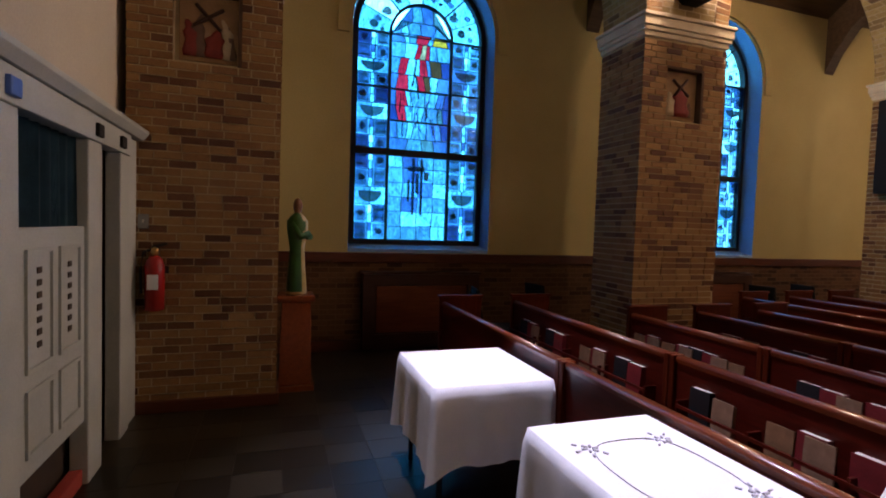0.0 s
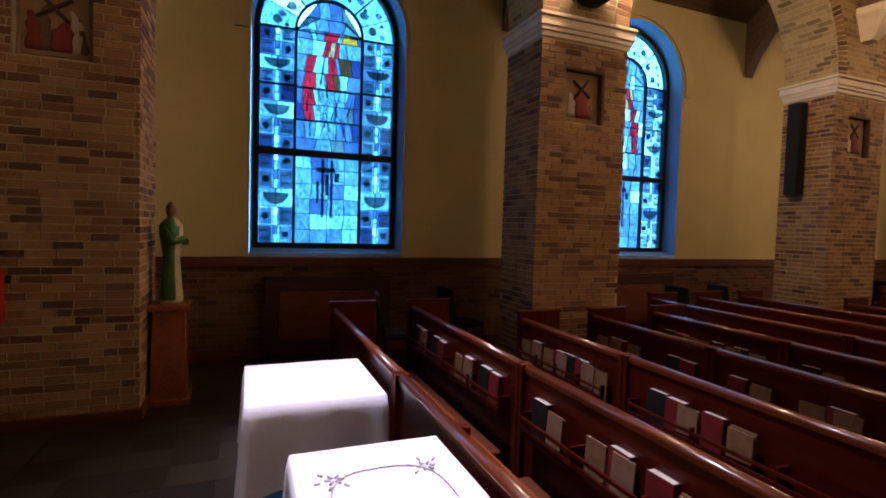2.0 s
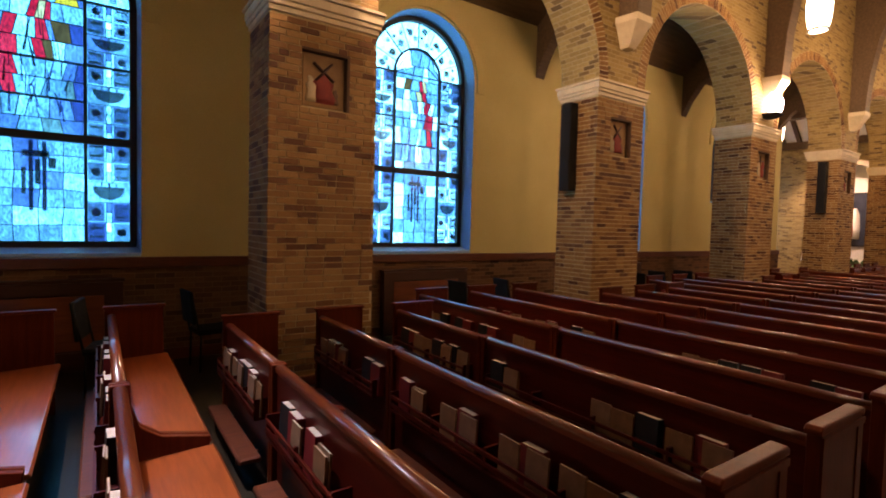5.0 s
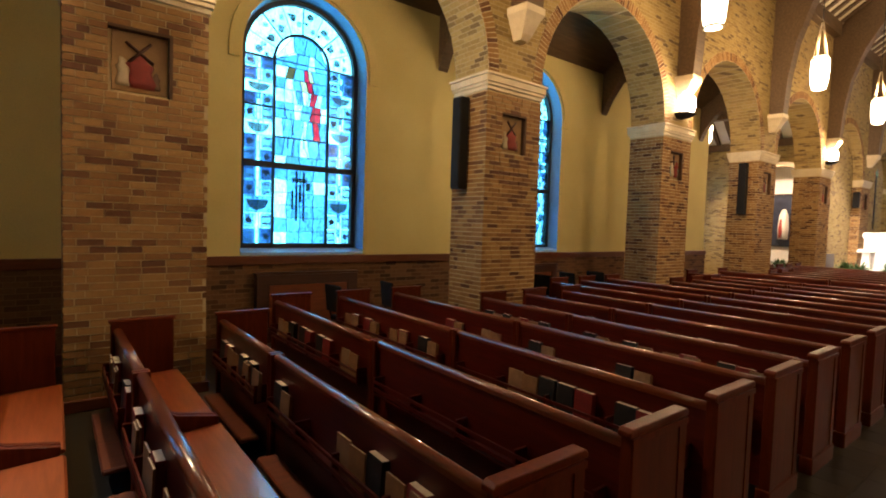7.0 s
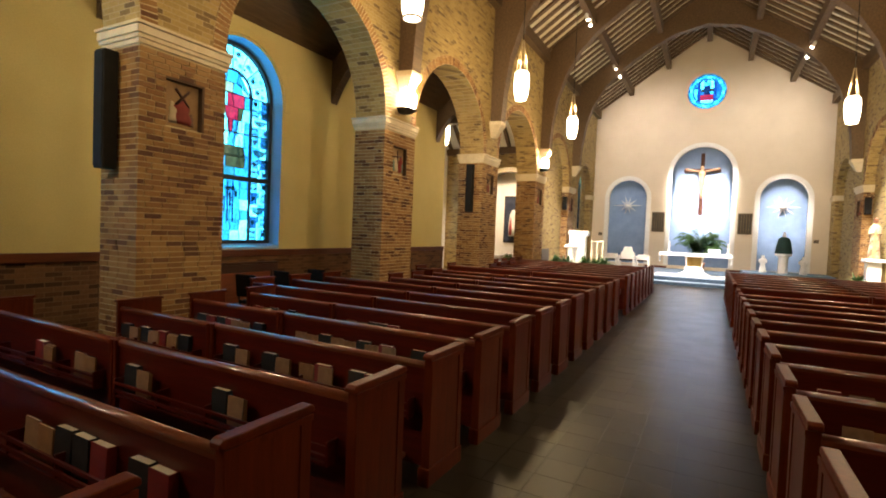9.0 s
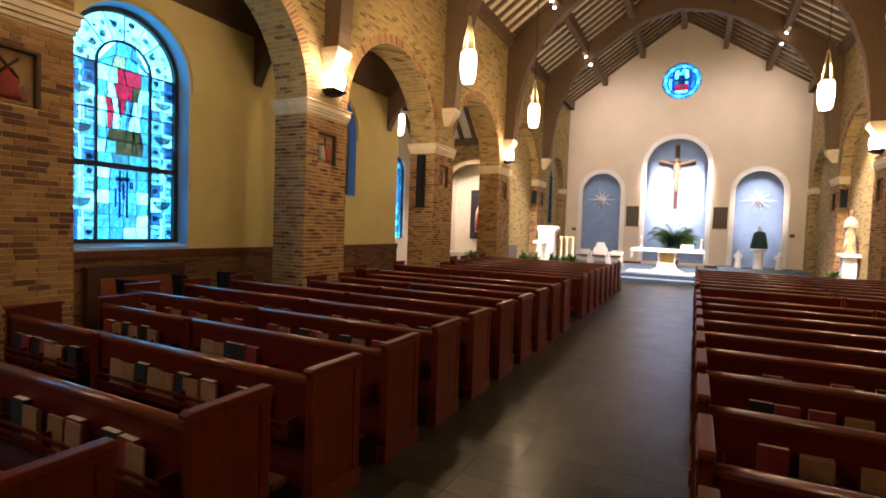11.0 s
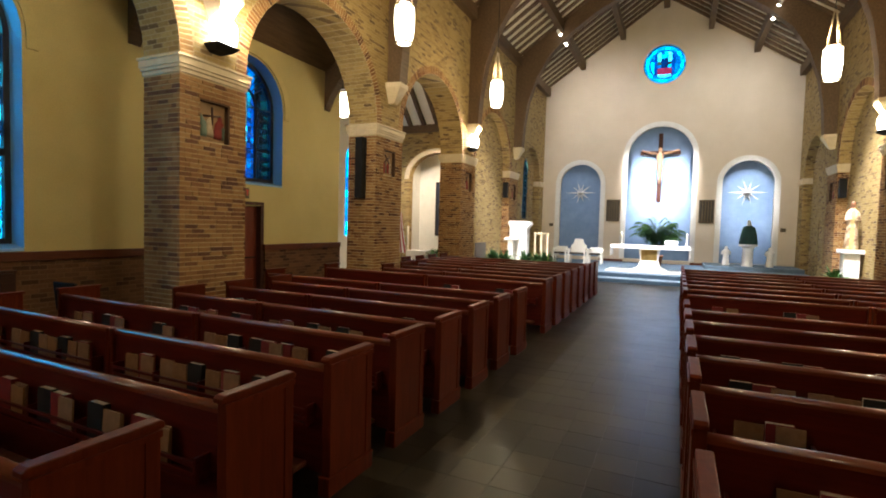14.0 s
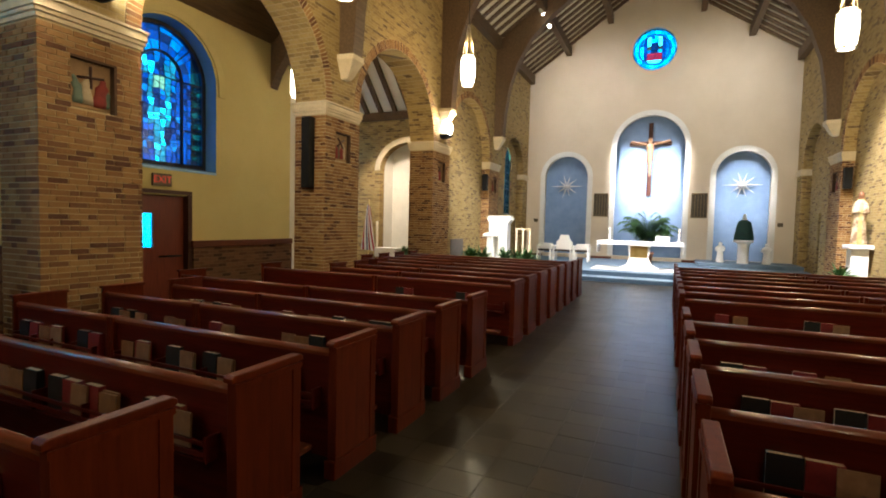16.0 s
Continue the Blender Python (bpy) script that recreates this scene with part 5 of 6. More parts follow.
def transept(s):
    """Side chapel past the fourth pier; s: +1 north, -1 south."""
    base = 0.0 if s > 0 else SOUTH

    def yy(*d):
        return tuple(sorted(base + s * v for v in d))
    far = base + s * YT
    opens = [arch_open(20.9, 1.15, 1.30, 4.2)] if s > 0 else []
    link("wall_transept", pierced(XT0 - 0.3, XT1 + 1.6, 0.0, lambda u: 9.0, far, far + s * 0.4, opens, lambda u, d, z: (u, d, z)), M_WHITE, "pale plaster chapel wall", "wall", kind="structure")
    link("wall_transept", boxes((XT0 - 0.3, XT0, *yy(YN + 0.46 if s > 0 else PD + 1.62, YT), 0, 9)), M_PLASTER, "cream plaster chapel wall", "wall", kind="structure")
    link("wall_transept", boxes((XT0 - 0.3, XT0, *yy(PD, PD + 1.2), 5.5, 9)), M_PLASTER, "cream plaster wall over the aisle end", "wall", kind="structure")
    # east wall: brick with a low-arched recess
    c = base + s * 1.95

    def crown(u):
        return 3.55 + 0.95 * math.sqrt(max(0, 1 - ((u - c) / 1.20) ** 2))
    link("wall_transept", pierced(min(base + s * 0.75, far), max(base + s * 0.75, far), 0.0, lambda u: 9.0, XT1, XT1 + 0.3,
         [(c - 1.20, c + 1.20, lambda u: 0.0, crown)], lambda u, d, z: (d, u, z), 16), M_BRICKWALL, "tan brick chapel wall with arched recess", "wall", kind="structure")
    link("wall_transept", boxes((XT1 + 0.95, XT1 + 1.1, *yy(0.76, 4.0), 0, 4.8)), M_WHITE, "pale plaster back of the recess", "wall", kind="structure")
    link("wall_transept", boxes((XT1 + 0.3, XT1 + 0.95, *yy(3.16, 3.3), 0, 4.8), (XT1 + 0.3, XT1 + 0.95, *yy(0.76, 3.3), 4.65, 4.8)), M_WHITE, "pale plaster side of the recess", "wall", kind="structure")
    band = bmesh.new()
    n = 20
    prev = None
    for k in range(n + 1):
        t = math.pi * k / n
        a = (c - 1.20 * math.cos(t), 3.55 + 0.95 * math.sin(t))
        b = (c - 1.38 * math.cos(t), 3.55 + 1.13 * math.sin(t))
        ring = [band.verts.new(p) for p in ((XT1 - 0.07, *a), (XT1 - 0.07, *b), (XT1 + 0.01, *b), (XT1 + 0.01, *a))]
        if prev:
            for m in range(4):
                band.faces.new((prev[m], prev[(m + 1) % 4], ring[(m + 1) % 4], ring[m]))
        else:
            band.faces.new(ring)
        prev = ring
    band.faces.new(prev[::-1])
    bmesh.ops.recalc_face_normals(band, faces=band.faces[:])
    link("trim", band, M_STONE, "pale stone moulding of the recess", "trim", kind="structure")
    # roof: ridge across, boards between dark rafters
    zr, ze, xm = 8.6, 5.55, (XT0 + XT1) / 2
    for x0, x1, t in ((XT1, xm, "east"), (XT0, xm, "west")):
        y0, y1 = yy(PD - 0.3, YT)
        bm = prism([(x0, ze), (x1, zr), (x1, zr + 0.15), (x0, ze + 0.15)], "y", y0, y1)
        link("ceiling_transept", bm, M_WHITE, "white boarded chapel ceiling", "ceiling", kind="structure")
        bm = bmesh.new()
        for k in range(8):
            y = y0 + 0.35 + (y1 - y0) * k / 8
            prism([(x0, ze - 0.18), (x1, zr - 0.18), (x1, zr + 0.01), (x0, ze + 0.01)], "y", y - 0.07, y + 0.07, 0, bm)
        link("ceiling_rafters", bm, M_BEAM, "dark rafters across white boards", "rafters", kind="structure")
        link("ceiling_beam", boxes((x0 - 0.14, x0 + 0.14, y0, y1, 5.28, 5.56)), M_BEAM, "dark timber wall plate", "beam", kind="structure")


transept(1)
transept(-1)
rr = random.Random(11)
tw = thing("window_7", (20.9, 5.15, 0), "arched blue stained glass chapel window", "window", "", "structure")
panes(tw, mosaic(-0.56, 0.56, 1.32, 4.75, 5, 14, side_pick(2, rr), rr, 0.2, lambda u, z: (u, min(z, 4.2 + math.sqrt(max(0, 0.56 ** 2 - u * u))))), rr)
part("window_frame", arch_band(0, 4.2, 1.30, 0.52, 0.60, -0.05, 0.04), M_LEAD, tw)
link("backdrop", boxes((18.5, 23.2, 6.4, 6.45, 0, 6)), M_SKY, "bright daylight sky behind the chapel window", "sky", kind="structure")
pendant(16.5, 2.3, 4.75)
pendant(16.5, SOUTH - 2.3, 4.75)
# unseen spots added to brighten the chapel recesses
lamp("SPOT", (20.0, 1.6, 5.2), 950, (1.0, 0.78, 0.52), 0.08, (22.0, 2.0, 1.4), 95)
lamp("SPOT", (20.2, SOUTH - 1.6, 5.2), 1500, (1.0, 0.92, 0.80), 0.08, (22.6, SOUTH - 1.9, 1.8), 75)

# ---- furniture of the north chapel ----
M_FRAME = plain("dark_frame", (0.02, 0.016, 0.014), (0.05, 0.04, 0.03), 0.4)
M_CANVAS = plain("night_blue_canvas", (0.015, 0.02, 0.04), (0.04, 0.05, 0.08), 0.5, 3)
M_GOLD = plain("brass", (0.62, 0.42, 0.14), (0.75, 0.55, 0.22), 0.3, 6, 50, 0.05, 1.0)
M_RUBY = plain("faded_red_paint", (0.35, 0.05, 0.04), (0.45, 0.08, 0.06), 0.6)
M_LEAF = plain("leaf_green", (0.022, 0.070, 0.017), (0.070, 0.155, 0.040), 0.55, 9, 60, 0.1)
M_POT = plain("terracotta", (0.30, 0.13, 0.07), (0.40, 0.19, 0.10), 0.8)
M_WAX = plain("ivory_wax", (0.75, 0.70, 0.58), (0.85, 0.80, 0.68), 0.5)

pt = thing("painting", (XT1 + 0.90, 1.97, 1.37), "tall dark painting of a pale and red form, framed", "painting")
part("frame", boxes((-0.04, 0.04, -0.45, 0.45, 0, 2.12), bevel=0.01), M_FRAME, pt)
part("canvas", boxes((-0.048, -0.041, -0.39, 0.39, 0.06, 2.06)), M_CANVAS, pt)
part("field", lathe([(0.18, 0.25), (0.20, 0.7), (0.16, 1.2), (0.07, 1.45)], (-0.05, 0, 0.05), 14, None, 1.0), M_WHITE, pt, "pale robe shape")
part("field", lathe([(0.07, 0.3), (0.08, 0.7), (0.03, 1.05)], (-0.20, 0.04, 0.05), 10), M_RUBY, pt, "red ray shape")


def leafy(bm, rnd, n, length, spread, width, base=(0, 0, 0)):
    """Arching strap leaves from one base."""
    for k in range(n):
        a, tilt = rnd.uniform(0, 2 * math.pi), rnd.uniform(0.25, spread)
        L = length * rnd.uniform(0.6, 1.0)
        d = Vector((math.cos(a), math.sin(a), 0))
        side = Vector((-d.y, d.x, 0))
        prev = None
        for j in range(6):
            t = j / 5
            p = Vector(base) + d * (L * math.sin(tilt) * t) + Vector((0, 0, L * (math.cos(tilt) * t - 0.55 * math.sin(tilt) * t * t)))
            w = width * math.sin(math.pi * (0.12 + 0.85 * t)) * 0.5
            row = [bm.verts.new(p - side * w), bm.verts.new(p + Vector((0, 0, w * 0.4))), bm.verts.new(p + side * w)]
            if prev:
                for m in (0, 1):
                    bm.faces.new((prev[m], prev[m + 1], row[m + 1], row[m]))
            prev = row
    return bm


def potted(name, at, label, seed, n=26, length=0.45, spread=1.2, width=0.06, pot=0.13):
    ob = thing(name, at, label, "plant")
    part("pot", lathe([(pot * 0.75, 0), (pot, pot * 1.4), (pot * 1.1, pot * 1.4), (pot * 1.1, pot * 1.65), (pot * 0.9, pot * 1.65), (pot * 0.85, pot * 1.5)], (0, 0, 0), 16), M_POT, ob)
    part("foliage", leafy(bmesh.new(), random.Random(seed), n, length, spread, width, (0, 0, pot * 1.5)), M_LEAF, ob)
    return ob


tb = thing("side_table", (20.5, 1.9, 0), "small side table under a white cloth", "table")
part("top", boxes((-0.25, 0.25, -0.36, 0.36, 0.84, 0.88), bevel=0.006), M_TRIM, tb)
for sx in (-0.2, 0.2):
    for sy in (-0.31, 0.31):
        part("leg", boxes((sx - 0.02, sx + 0.02, sy - 0.02, sy + 0.02, 0, 0.84)), M_TRIM, tb)
link("tablecloth", boxes((-0.27, 0.27, -0.38, 0.38, 0.882, 0.89), (-0.275, -0.262, -0.38, 0.38, 0.60, 0.882), (0.262, 0.275, -0.38, 0.38, 0.60, 0.882), (-0.262, 0.262, -0.385, -0.372, 0.60, 0.882), (-0.262, 0.262, 0.372, 0.385, 0.60, 0.882), bevel=0.004),
     M_CLOTH, "white cloth over a small side table", "tablecloth", at=pose(20.5, 1.9, 0))
cd = thing("paschal_candle", (20.5, 2.36, 0), "tall white candle on a brass stand", "candle")
part("stand", lathe([(0.16, 0), (0.16, 0.03), (0.05, 0.08), (0.025, 0.2), (0.03, 0.55), (0.06, 0.76), (0.075, 0.80)], (0, 0, 0), 14), M_GOLD, cd)
part("wax", lathe([(0.04, 0.80), (0.04, 1.72), (0.02, 1.74)], (0, 0, 0), 12), M_WAX, cd)
fl = thing("flag", (20.5, 2.68, 0), "striped red and white flag furled on a pole", "flag")
part("pole", tube([(0, 0, 0.06), (0, 0, 2.45)], 0.014), M_GOLD, fl)
part("base", lathe([(0.15, 0), (0.15, 0.04), (0.03, 0.08)], (0, 0, 0), 16), M_GOLD, fl)
M_FLAGRED = plain("flag_red", (0.32, 0.02, 0.03), (0.42, 0.04, 0.05), 0.8)
M_FLAGBLUE = plain("flag_blue", (0.02, 0.03, 0.12), (0.04, 0.05, 0.18), 0.8)


def furled(k, n):
    """One stripe of a flag that hangs in folds from the pole."""
    bm = bmesh.new()
    prev = None
    for j in range(14):
        t = j / 13
        z = 2.30 - 1.45 * t
        row = []
        for q in (k / n, (k + 1) / n):
            a = q * 5.5 + 0.6 * t
            rad = (0.04 + 0.15 * t) * (1 + 0.35 * math.sin(3 * a))
            row.append(bm.verts.new((rad * math.cos(a) - 0.02, rad * math.sin(a), z - 0.10 * q)))
        if prev:
            bm.faces.new((prev[0], prev[1], row[1], row[0]))
        prev = row
    bmesh.ops.solidify(bm, geom=bm.faces[:], thickness=0.004)
    return bm


for k in range(20):
    part("stripe", furled(k, 20), M_FLAGBLUE if k in (0, 10) else (M_CLOTH if k % 2 else M_FLAGRED), fl)
for k, (x, y) in enumerate(((20.55, 1.35), (20.75, 1.15), (20.4, 1.02))):
    potted("potted_plant", (x, y, 0.45), "leafy green plant in a clay pot on a stand", 60 + k, 30, 0.55, 1.2, 0.10)
st = thing("plant_stand", (20.57, 1.17, 0), "low wooden plant stand", "stand")
part("top", boxes((-0.35, 0.35, -0.35, 0.35, 0.40, 0.45), bevel=0.008), M_TRIM, st)
for sx in (-0.3, 0.3):
    for sy in (-0.3, 0.3):
        part("leg", boxes((sx - 0.025, sx + 0.025, sy - 0.025, sy + 0.025, 0, 0.40)), M_TRIM, st)

# ---- chancel ----
FL = 0.30
al = thing("altar", (24.9, AXIS, FL), "white marble altar with a gilt front panel", "altar")
part("table_slab", boxes((-0.42, 0.42, -1.32, 1.32, 0.86, 0.95), bevel=0.015), M_WHITEMARBLE, al)
part("pedestal", prism([(-0.62, 0.0), (0.62, 0.0), (0.62, 0.06), (0.40, 0.16), (0.30, 0.40), (0.36, 0.86), (-0.36, 0.86), (-0.30, 0.40), (-0.40, 0.16), (-0.62, 0.06)], "x", -0.28, 0.28, 0.01), M_WHITEMARBLE, al)
part("panel", boxes((-0.292, -0.283, -0.27, 0.27, 0.42, 0.80), bevel=0.003), M_GOLD, al, "gilt relief panel")
link("altar_cloth", boxes((-0.44, 0.44, -1.35, 1.35, 0.952, 0.96), (-0.446, -0.438, -1.35, 1.35, 0.84, 0.955), (-0.44, 0.44, -1.356, -1.348, 0.55, 0.955), (-0.44, 0.44, 1.348, 1.356, 0.55, 0.955)), M_CLOTH, "white linen altar cloth", "altar cloth", at=pose(24.9, AXIS, FL))
link("altar_platform", boxes((24.2, 25.8, AXIS - 1.5, AXIS + 1.5, FL - 0.05, FL + 0.012), bevel=0.004), M_WHITEMARBLE, "pale marble slab under the altar", "platform", kind="structure")
for y in (-1.0, 1.22):
    cs = thing("candlestick", (24.9, AXIS + y * -1.0, FL + 0.962), "ivory candle in a white candlestick on the altar", "candlestick")
    part("stem", lathe([(0.07, 0), (0.07, 0.02), (0.025, 0.06), (0.035, 0.13), (0.02, 0.2), (0.05, 0.24)], (0, 0, 0), 12), M_WHITEMARBLE, cs)
    part("wax", lathe([(0.028, 0.24), (0.028, 0.46), (0.01, 0.47)], (0, 0, 0), 10), M_WAX, cs)
ms = thing("missal_stand", (24.85, AXIS - 0.72, FL + 0.962), "open white book on a low stand", "book stand")
part("stand", prism([(-0.16, 0.0), (0.16, 0.0), (0.16, 0.17), (-0.16, 0.04)], "y", -0.20, 0.20, 0.004), M_WHITEMARBLE, ms)
part("page_block", prism([(-0.15, 0.05), (0.15, 0.175), (0.14, 0.20), (-0.16, 0.075)], "y", -0.22, 0.22, 0.004), M_CLOTH, ms)

M_SILVER = plain("brushed_silver", (0.55, 0.57, 0.60), (0.68, 0.70, 0.72), 0.4, 6, 60, 0.05, 0.3)
# crucifix, starbursts, grilles on the east wall
cx = thing("crucifix", (XE + 0.22, AXIS, 3.15), "large dark wooden crucifix with a carved form", "crucifix")
part("upright", boxes((-0.04, 0.07, -0.09, 0.09, 0, 3.2), bevel=0.01), M_DARKWOOD, cx)
part("crossbar", boxes((-0.045, 0.065, -0.86, 0.86, 2.22, 2.40), bevel=0.01), M_DARKWOOD, cx)
M_CARVED = plain("tan_carved_wood", (0.17, 0.095, 0.050), (0.27, 0.155, 0.085), 0.6, 6)
body = lathe([(0.05, 0.85), (0.06, 1.05), (0.085, 1.35), (0.14, 1.60), (0.12, 1.8), (0.17, 2.10), (0.14, 2.22), (0.055, 2.28), (0.10, 2.38), (0.09, 2.48), (0.02, 2.53)], (-0.16, 0, 0), 14)
for sgn in (-1, 1):
    tube([(-0.15, sgn * 0.13, 2.22), (-0.12, sgn * 0.45, 2.30), (-0.09, sgn * 0.80, 2.40)], 0.06, 8, body)
part("carving", body, M_CARVED, cx, "plain tan carved form")
for y, s in ((AXIS + 3.58, 1), (AXIS - 3.58, 2)):
    sb = thing("starburst", (XE + 0.24, y, 3.60), "silver metal starburst on a blue niche", "starburst", "niche starbursts")
    part("hub", lathe([(0.02, -0.10), (0.13, -0.06), (0.16, 0.0), (0.13, 0.06), (0.02, 0.10)], (-0.05, 0, 0), 16), M_WHITEMARBLE, sb)
    for k in range(10):
        a = 2 * math.pi * k / 10
        L = 0.78 if k % 5 == 0 else (0.50 if k % 2 else 0.58)
        c, n = math.cos(a), math.sin(a)
        bm = bmesh.new()
        pts = [(-0.04, 0.12 * c - 0.05 * n, 0.12 * n + 0.05 * c), (-0.04, L * c, L * n), (-0.04, 0.12 * c + 0.05 * n, 0.12 * n - 0.05 * c), (-0.075, 0.2 * c, 0.2 * n)]
        v = [bm.verts.new(p) for p in pts]
        for f in ((0, 1, 2), (0, 3, 1), (1, 3, 2), (2, 3, 0)):
            bm.faces.new([v[i] for i in f])
        bmesh.ops.recalc_face_normals(bm, faces=bm.faces[:])
        part("ray", bm, M_SILVER, sb)
for y in (AXIS + 1.98, AXIS - 2.02):
    gr = thing("wall_grille", (XE - 0.004, y, 2.21), "dark bronze grille panel on the gable wall", "grille", "wall grilles")
    part("frame", boxes((-0.05, 0.0, -0.31, 0.31, 0, 1.05), bevel=0.008), M_BRONZE, gr)
    for k in range(5):
        part("slat", boxes((-0.062, -0.051, -0.27 + 0.115 * k, -0.20 + 0.115 * k, 0.05, 1.0)), M_FRAME, gr)
link("trim", boxes(*[(XE - 0.03, XE - 0.002, AXIS + a, AXIS + b, FL, 0.40) for a, b in ((AXIS, -4.6), (-2.55, -1.45), (1.45, 2.55), (4.6, -AXIS))]), M_TRIM, "wooden base panel along the gable wall", "trim", kind="structure")
for y in (AXIS + 4.95, AXIS - 4.95):
    pl = thing("wall_plate", (XE - 0.003, y, 1.9), "small brown wall plate", "wall plate")
    part("plate", boxes((-0.03, 0, -0.10, 0.10, 0, 0.16), bevel=0.006), M_BRONZE, pl)

# seats for the clergy
def clergy_chair(y, tall):
    w = 0.34 if tall else 0.27
    ob = thing("clergy_chair", (27.6, y, FL), "white painted chair with dark seat" + (" and gabled high back" if tall else ""), "chair", "chancel chairs")
    part("seat", boxes((-0.28, 0.25, -w, w, 0.38, 0.46), bevel=0.01), M_FRAME, ob, "dark cushioned seat")
    for sx in (-0.26, 0.24):
        for sy in (-w, w):
            part("leg", boxes((sx - 0.03, sx + 0.03, sy - 0.03, sy + 0.03, 0, 0.60), bevel=0.005), M_WHITE, ob)
    top = 1.06 if tall else 0.70
    back = [(-w, 0.44), (w, 0.44), (w, top - 0.30)] + ([(w * 0.7, top - 0.22), (w * 0.5, top), (-w * 0.5, top), (-w * 0.7, top - 0.22)] if tall else [(w, top), (-w, top)]) + [(-w, top - 0.30)]
    part("backrest", prism(back, "x", 0.20, 0.26, 0.008), M_WHITE, ob)
    for sy in (-w, w):
        part("armrest", boxes((-0.30, 0.24, sy - 0.04, sy + 0.04, 0.58, 0.63), bevel=0.008), M_WHITE, ob)


clergy_chair(-2.34, True)
clergy_chair(-1.58, False)
clergy_chair(-3.10, False)

# ambo
am = thing("ambo", (23.8, -0.76, FL), "white marble ambo with sloped reading desk", "ambo")
part("body", prism([(-0.40, 0.0), (0.40, 0.0), (0.40, 0.10), (0.34, 0.16), (0.34, 1.50), (0.42, 1.62), (0.36, 1.74), (-0.42, 1.74), (-0.48, 1.62), (-0.34, 1.46), (-0.34, 0.16), (-0.40, 0.10)], "x", -0.22, 0.22, 0.012), M_WHITEMARBLE, am)
part("desk", prism([(-0.50, 0.98), (-0.23, 1.06), (-0.23, 1.12), (-0.50, 1.04)], "y", -0.05, 0.48, 0.006), M_WHITEMARBLE, am)
part("support", prism([(0.02, 0.0), (0.42, 0.0), (0.36, 0.12), (0.32, 0.98), (0.12, 0.98), (0.08, 0.12)], "x", -0.46, -0.24, 0.008), M_WHITEMARBLE, am)
rl = thing("altar_rail", (24.1, -1.55, FL), "pale wooden rail beside the ambo", "rail")
for y in (-0.24, 0.0, 0.24):
    part("post", boxes((-0.03, 0.03, y - 0.03, y + 0.03, 0, 1.25), bevel=0.004), M_STONE, rl)
part("handrail", boxes((-0.04, 0.04, -0.30, 0.30, 1.252, 1.31), bevel=0.006), M_STONE, rl)
for k, (x, y) in enumerate(((22.3, -0.25), (22.4, -0.62), (22.3, -1.45), (22.4, -1.85), (22.3, -2.2))):
    potted("potted_fern", (x, y, FL), "bushy green fern on the chancel floor", 80 + k, 170, 0.68, 1.45, 0.055, 0.14)
vent = thing("wall_vent", (22.3, 0.295, 0.62), "grey stone tablet on the brick wall", "tablet")
part("slab", boxes((-0.55, 0.55, -0.03, 0, 0, 0.58), bevel=0.006), M_GREYSTONE, vent)
pa = thing("potted_palm", (28.3, AXIS - 0.1, FL), "large feathery green palm in a pot", "plant")
part("pot", lathe([(0.20, 0), (0.27, 0.38), (0.29, 0.38), (0.29, 0.46), (0.24, 0.46), (0.23, 0.42)], (0, 0, 0), 18), M_POT, pa)
prnd, frond = random.Random(21), bmesh.new()
for k in range(46):
    a, tilt, L = prnd.uniform(0, 2 * math.pi), prnd.uniform(0.04, 0.42), prnd.uniform(1.35, 2.15)
    d = Vector((math.cos(a), math.sin(a), 0))
    side = Vector((-d.y, d.x, 0))
    n = 16
    spine = []
    for j in range(n + 1):
        t = j / n
        out = L * (math.sin(tilt) * t + 0.22 * t ** 3)
        spine.append(Vector((0, 0, 0.42)) + d * out + Vector((0, 0, L * (math.cos(tilt) * t - (0.16 + 0.6 * tilt) * t ** 4))))
    tube(spine, 0.009, 4, frond)
    for j in range(7, n + 1):
        for sg in (-1, 1):
            p, l = spine[j], 0.40 * math.sin(math.pi * (j - 4) / (n - 2.5))
            q = p + side * sg * l + d * 0.16 - Vector((0, 0, 0.12 + 0.08 * prnd.random()))
            frond.faces.new([frond.verts.new(c) for c in (p - d * 0.035, q, p + d * 0.055)])
part("frond", frond, M_LEAF, pa)


# ---- statues ----
def robed(height, scale=1.0, at=(0, 0, 0)):
    """A plain standing robed form in one mesh."""
    h = height
    bm = lathe([(0.17, 0), (0.18, 0.03 * h), (0.15, 0.25 * h), (0.125, 0.48 * h), (0.15, 0.66 * h), (0.155, 0.76 * h), (0.09, 0.82 * h), (0.045, 0.845 * h), (0.065, 0.89 * h), (0.068, 0.94 * h), (0.045, 0.985 * h), (0.01, h)],
               at, 20, None, 0.8)
    for v in bm.verts:
        a = math.atan2(v.co.y - at[1], v.co.x - at[0])
        t = (v.co.z - at[2]) / h
        if t < 0.6:
            k = 1 + 0.07 * math.sin(5 * a) * (0.7 - t)
            v.co.x, v.co.y = at[0] + (v.co.x - at[0]) * k * scale, at[1] + (v.co.y - at[1]) * k * scale
    tube([(at[0] - 0.13, at[1] + 0.02, at[2] + 0.74 * h), (at[0] - 0.15, at[1] - 0.08, at[2] + 0.60 * h), (at[0] - 0.03, at[1] - 0.15, at[2] + 0.63 * h)], 0.035, 8, bm)
    tube([(at[0] + 0.13, at[1] + 0.02, at[2] + 0.74 * h), (at[0] + 0.15, at[1] - 0.08, at[2] + 0.60 * h), (at[0] + 0.05, at[1] - 0.15, at[2] + 0.60 * h)], 0.035, 8, bm)
    return bm


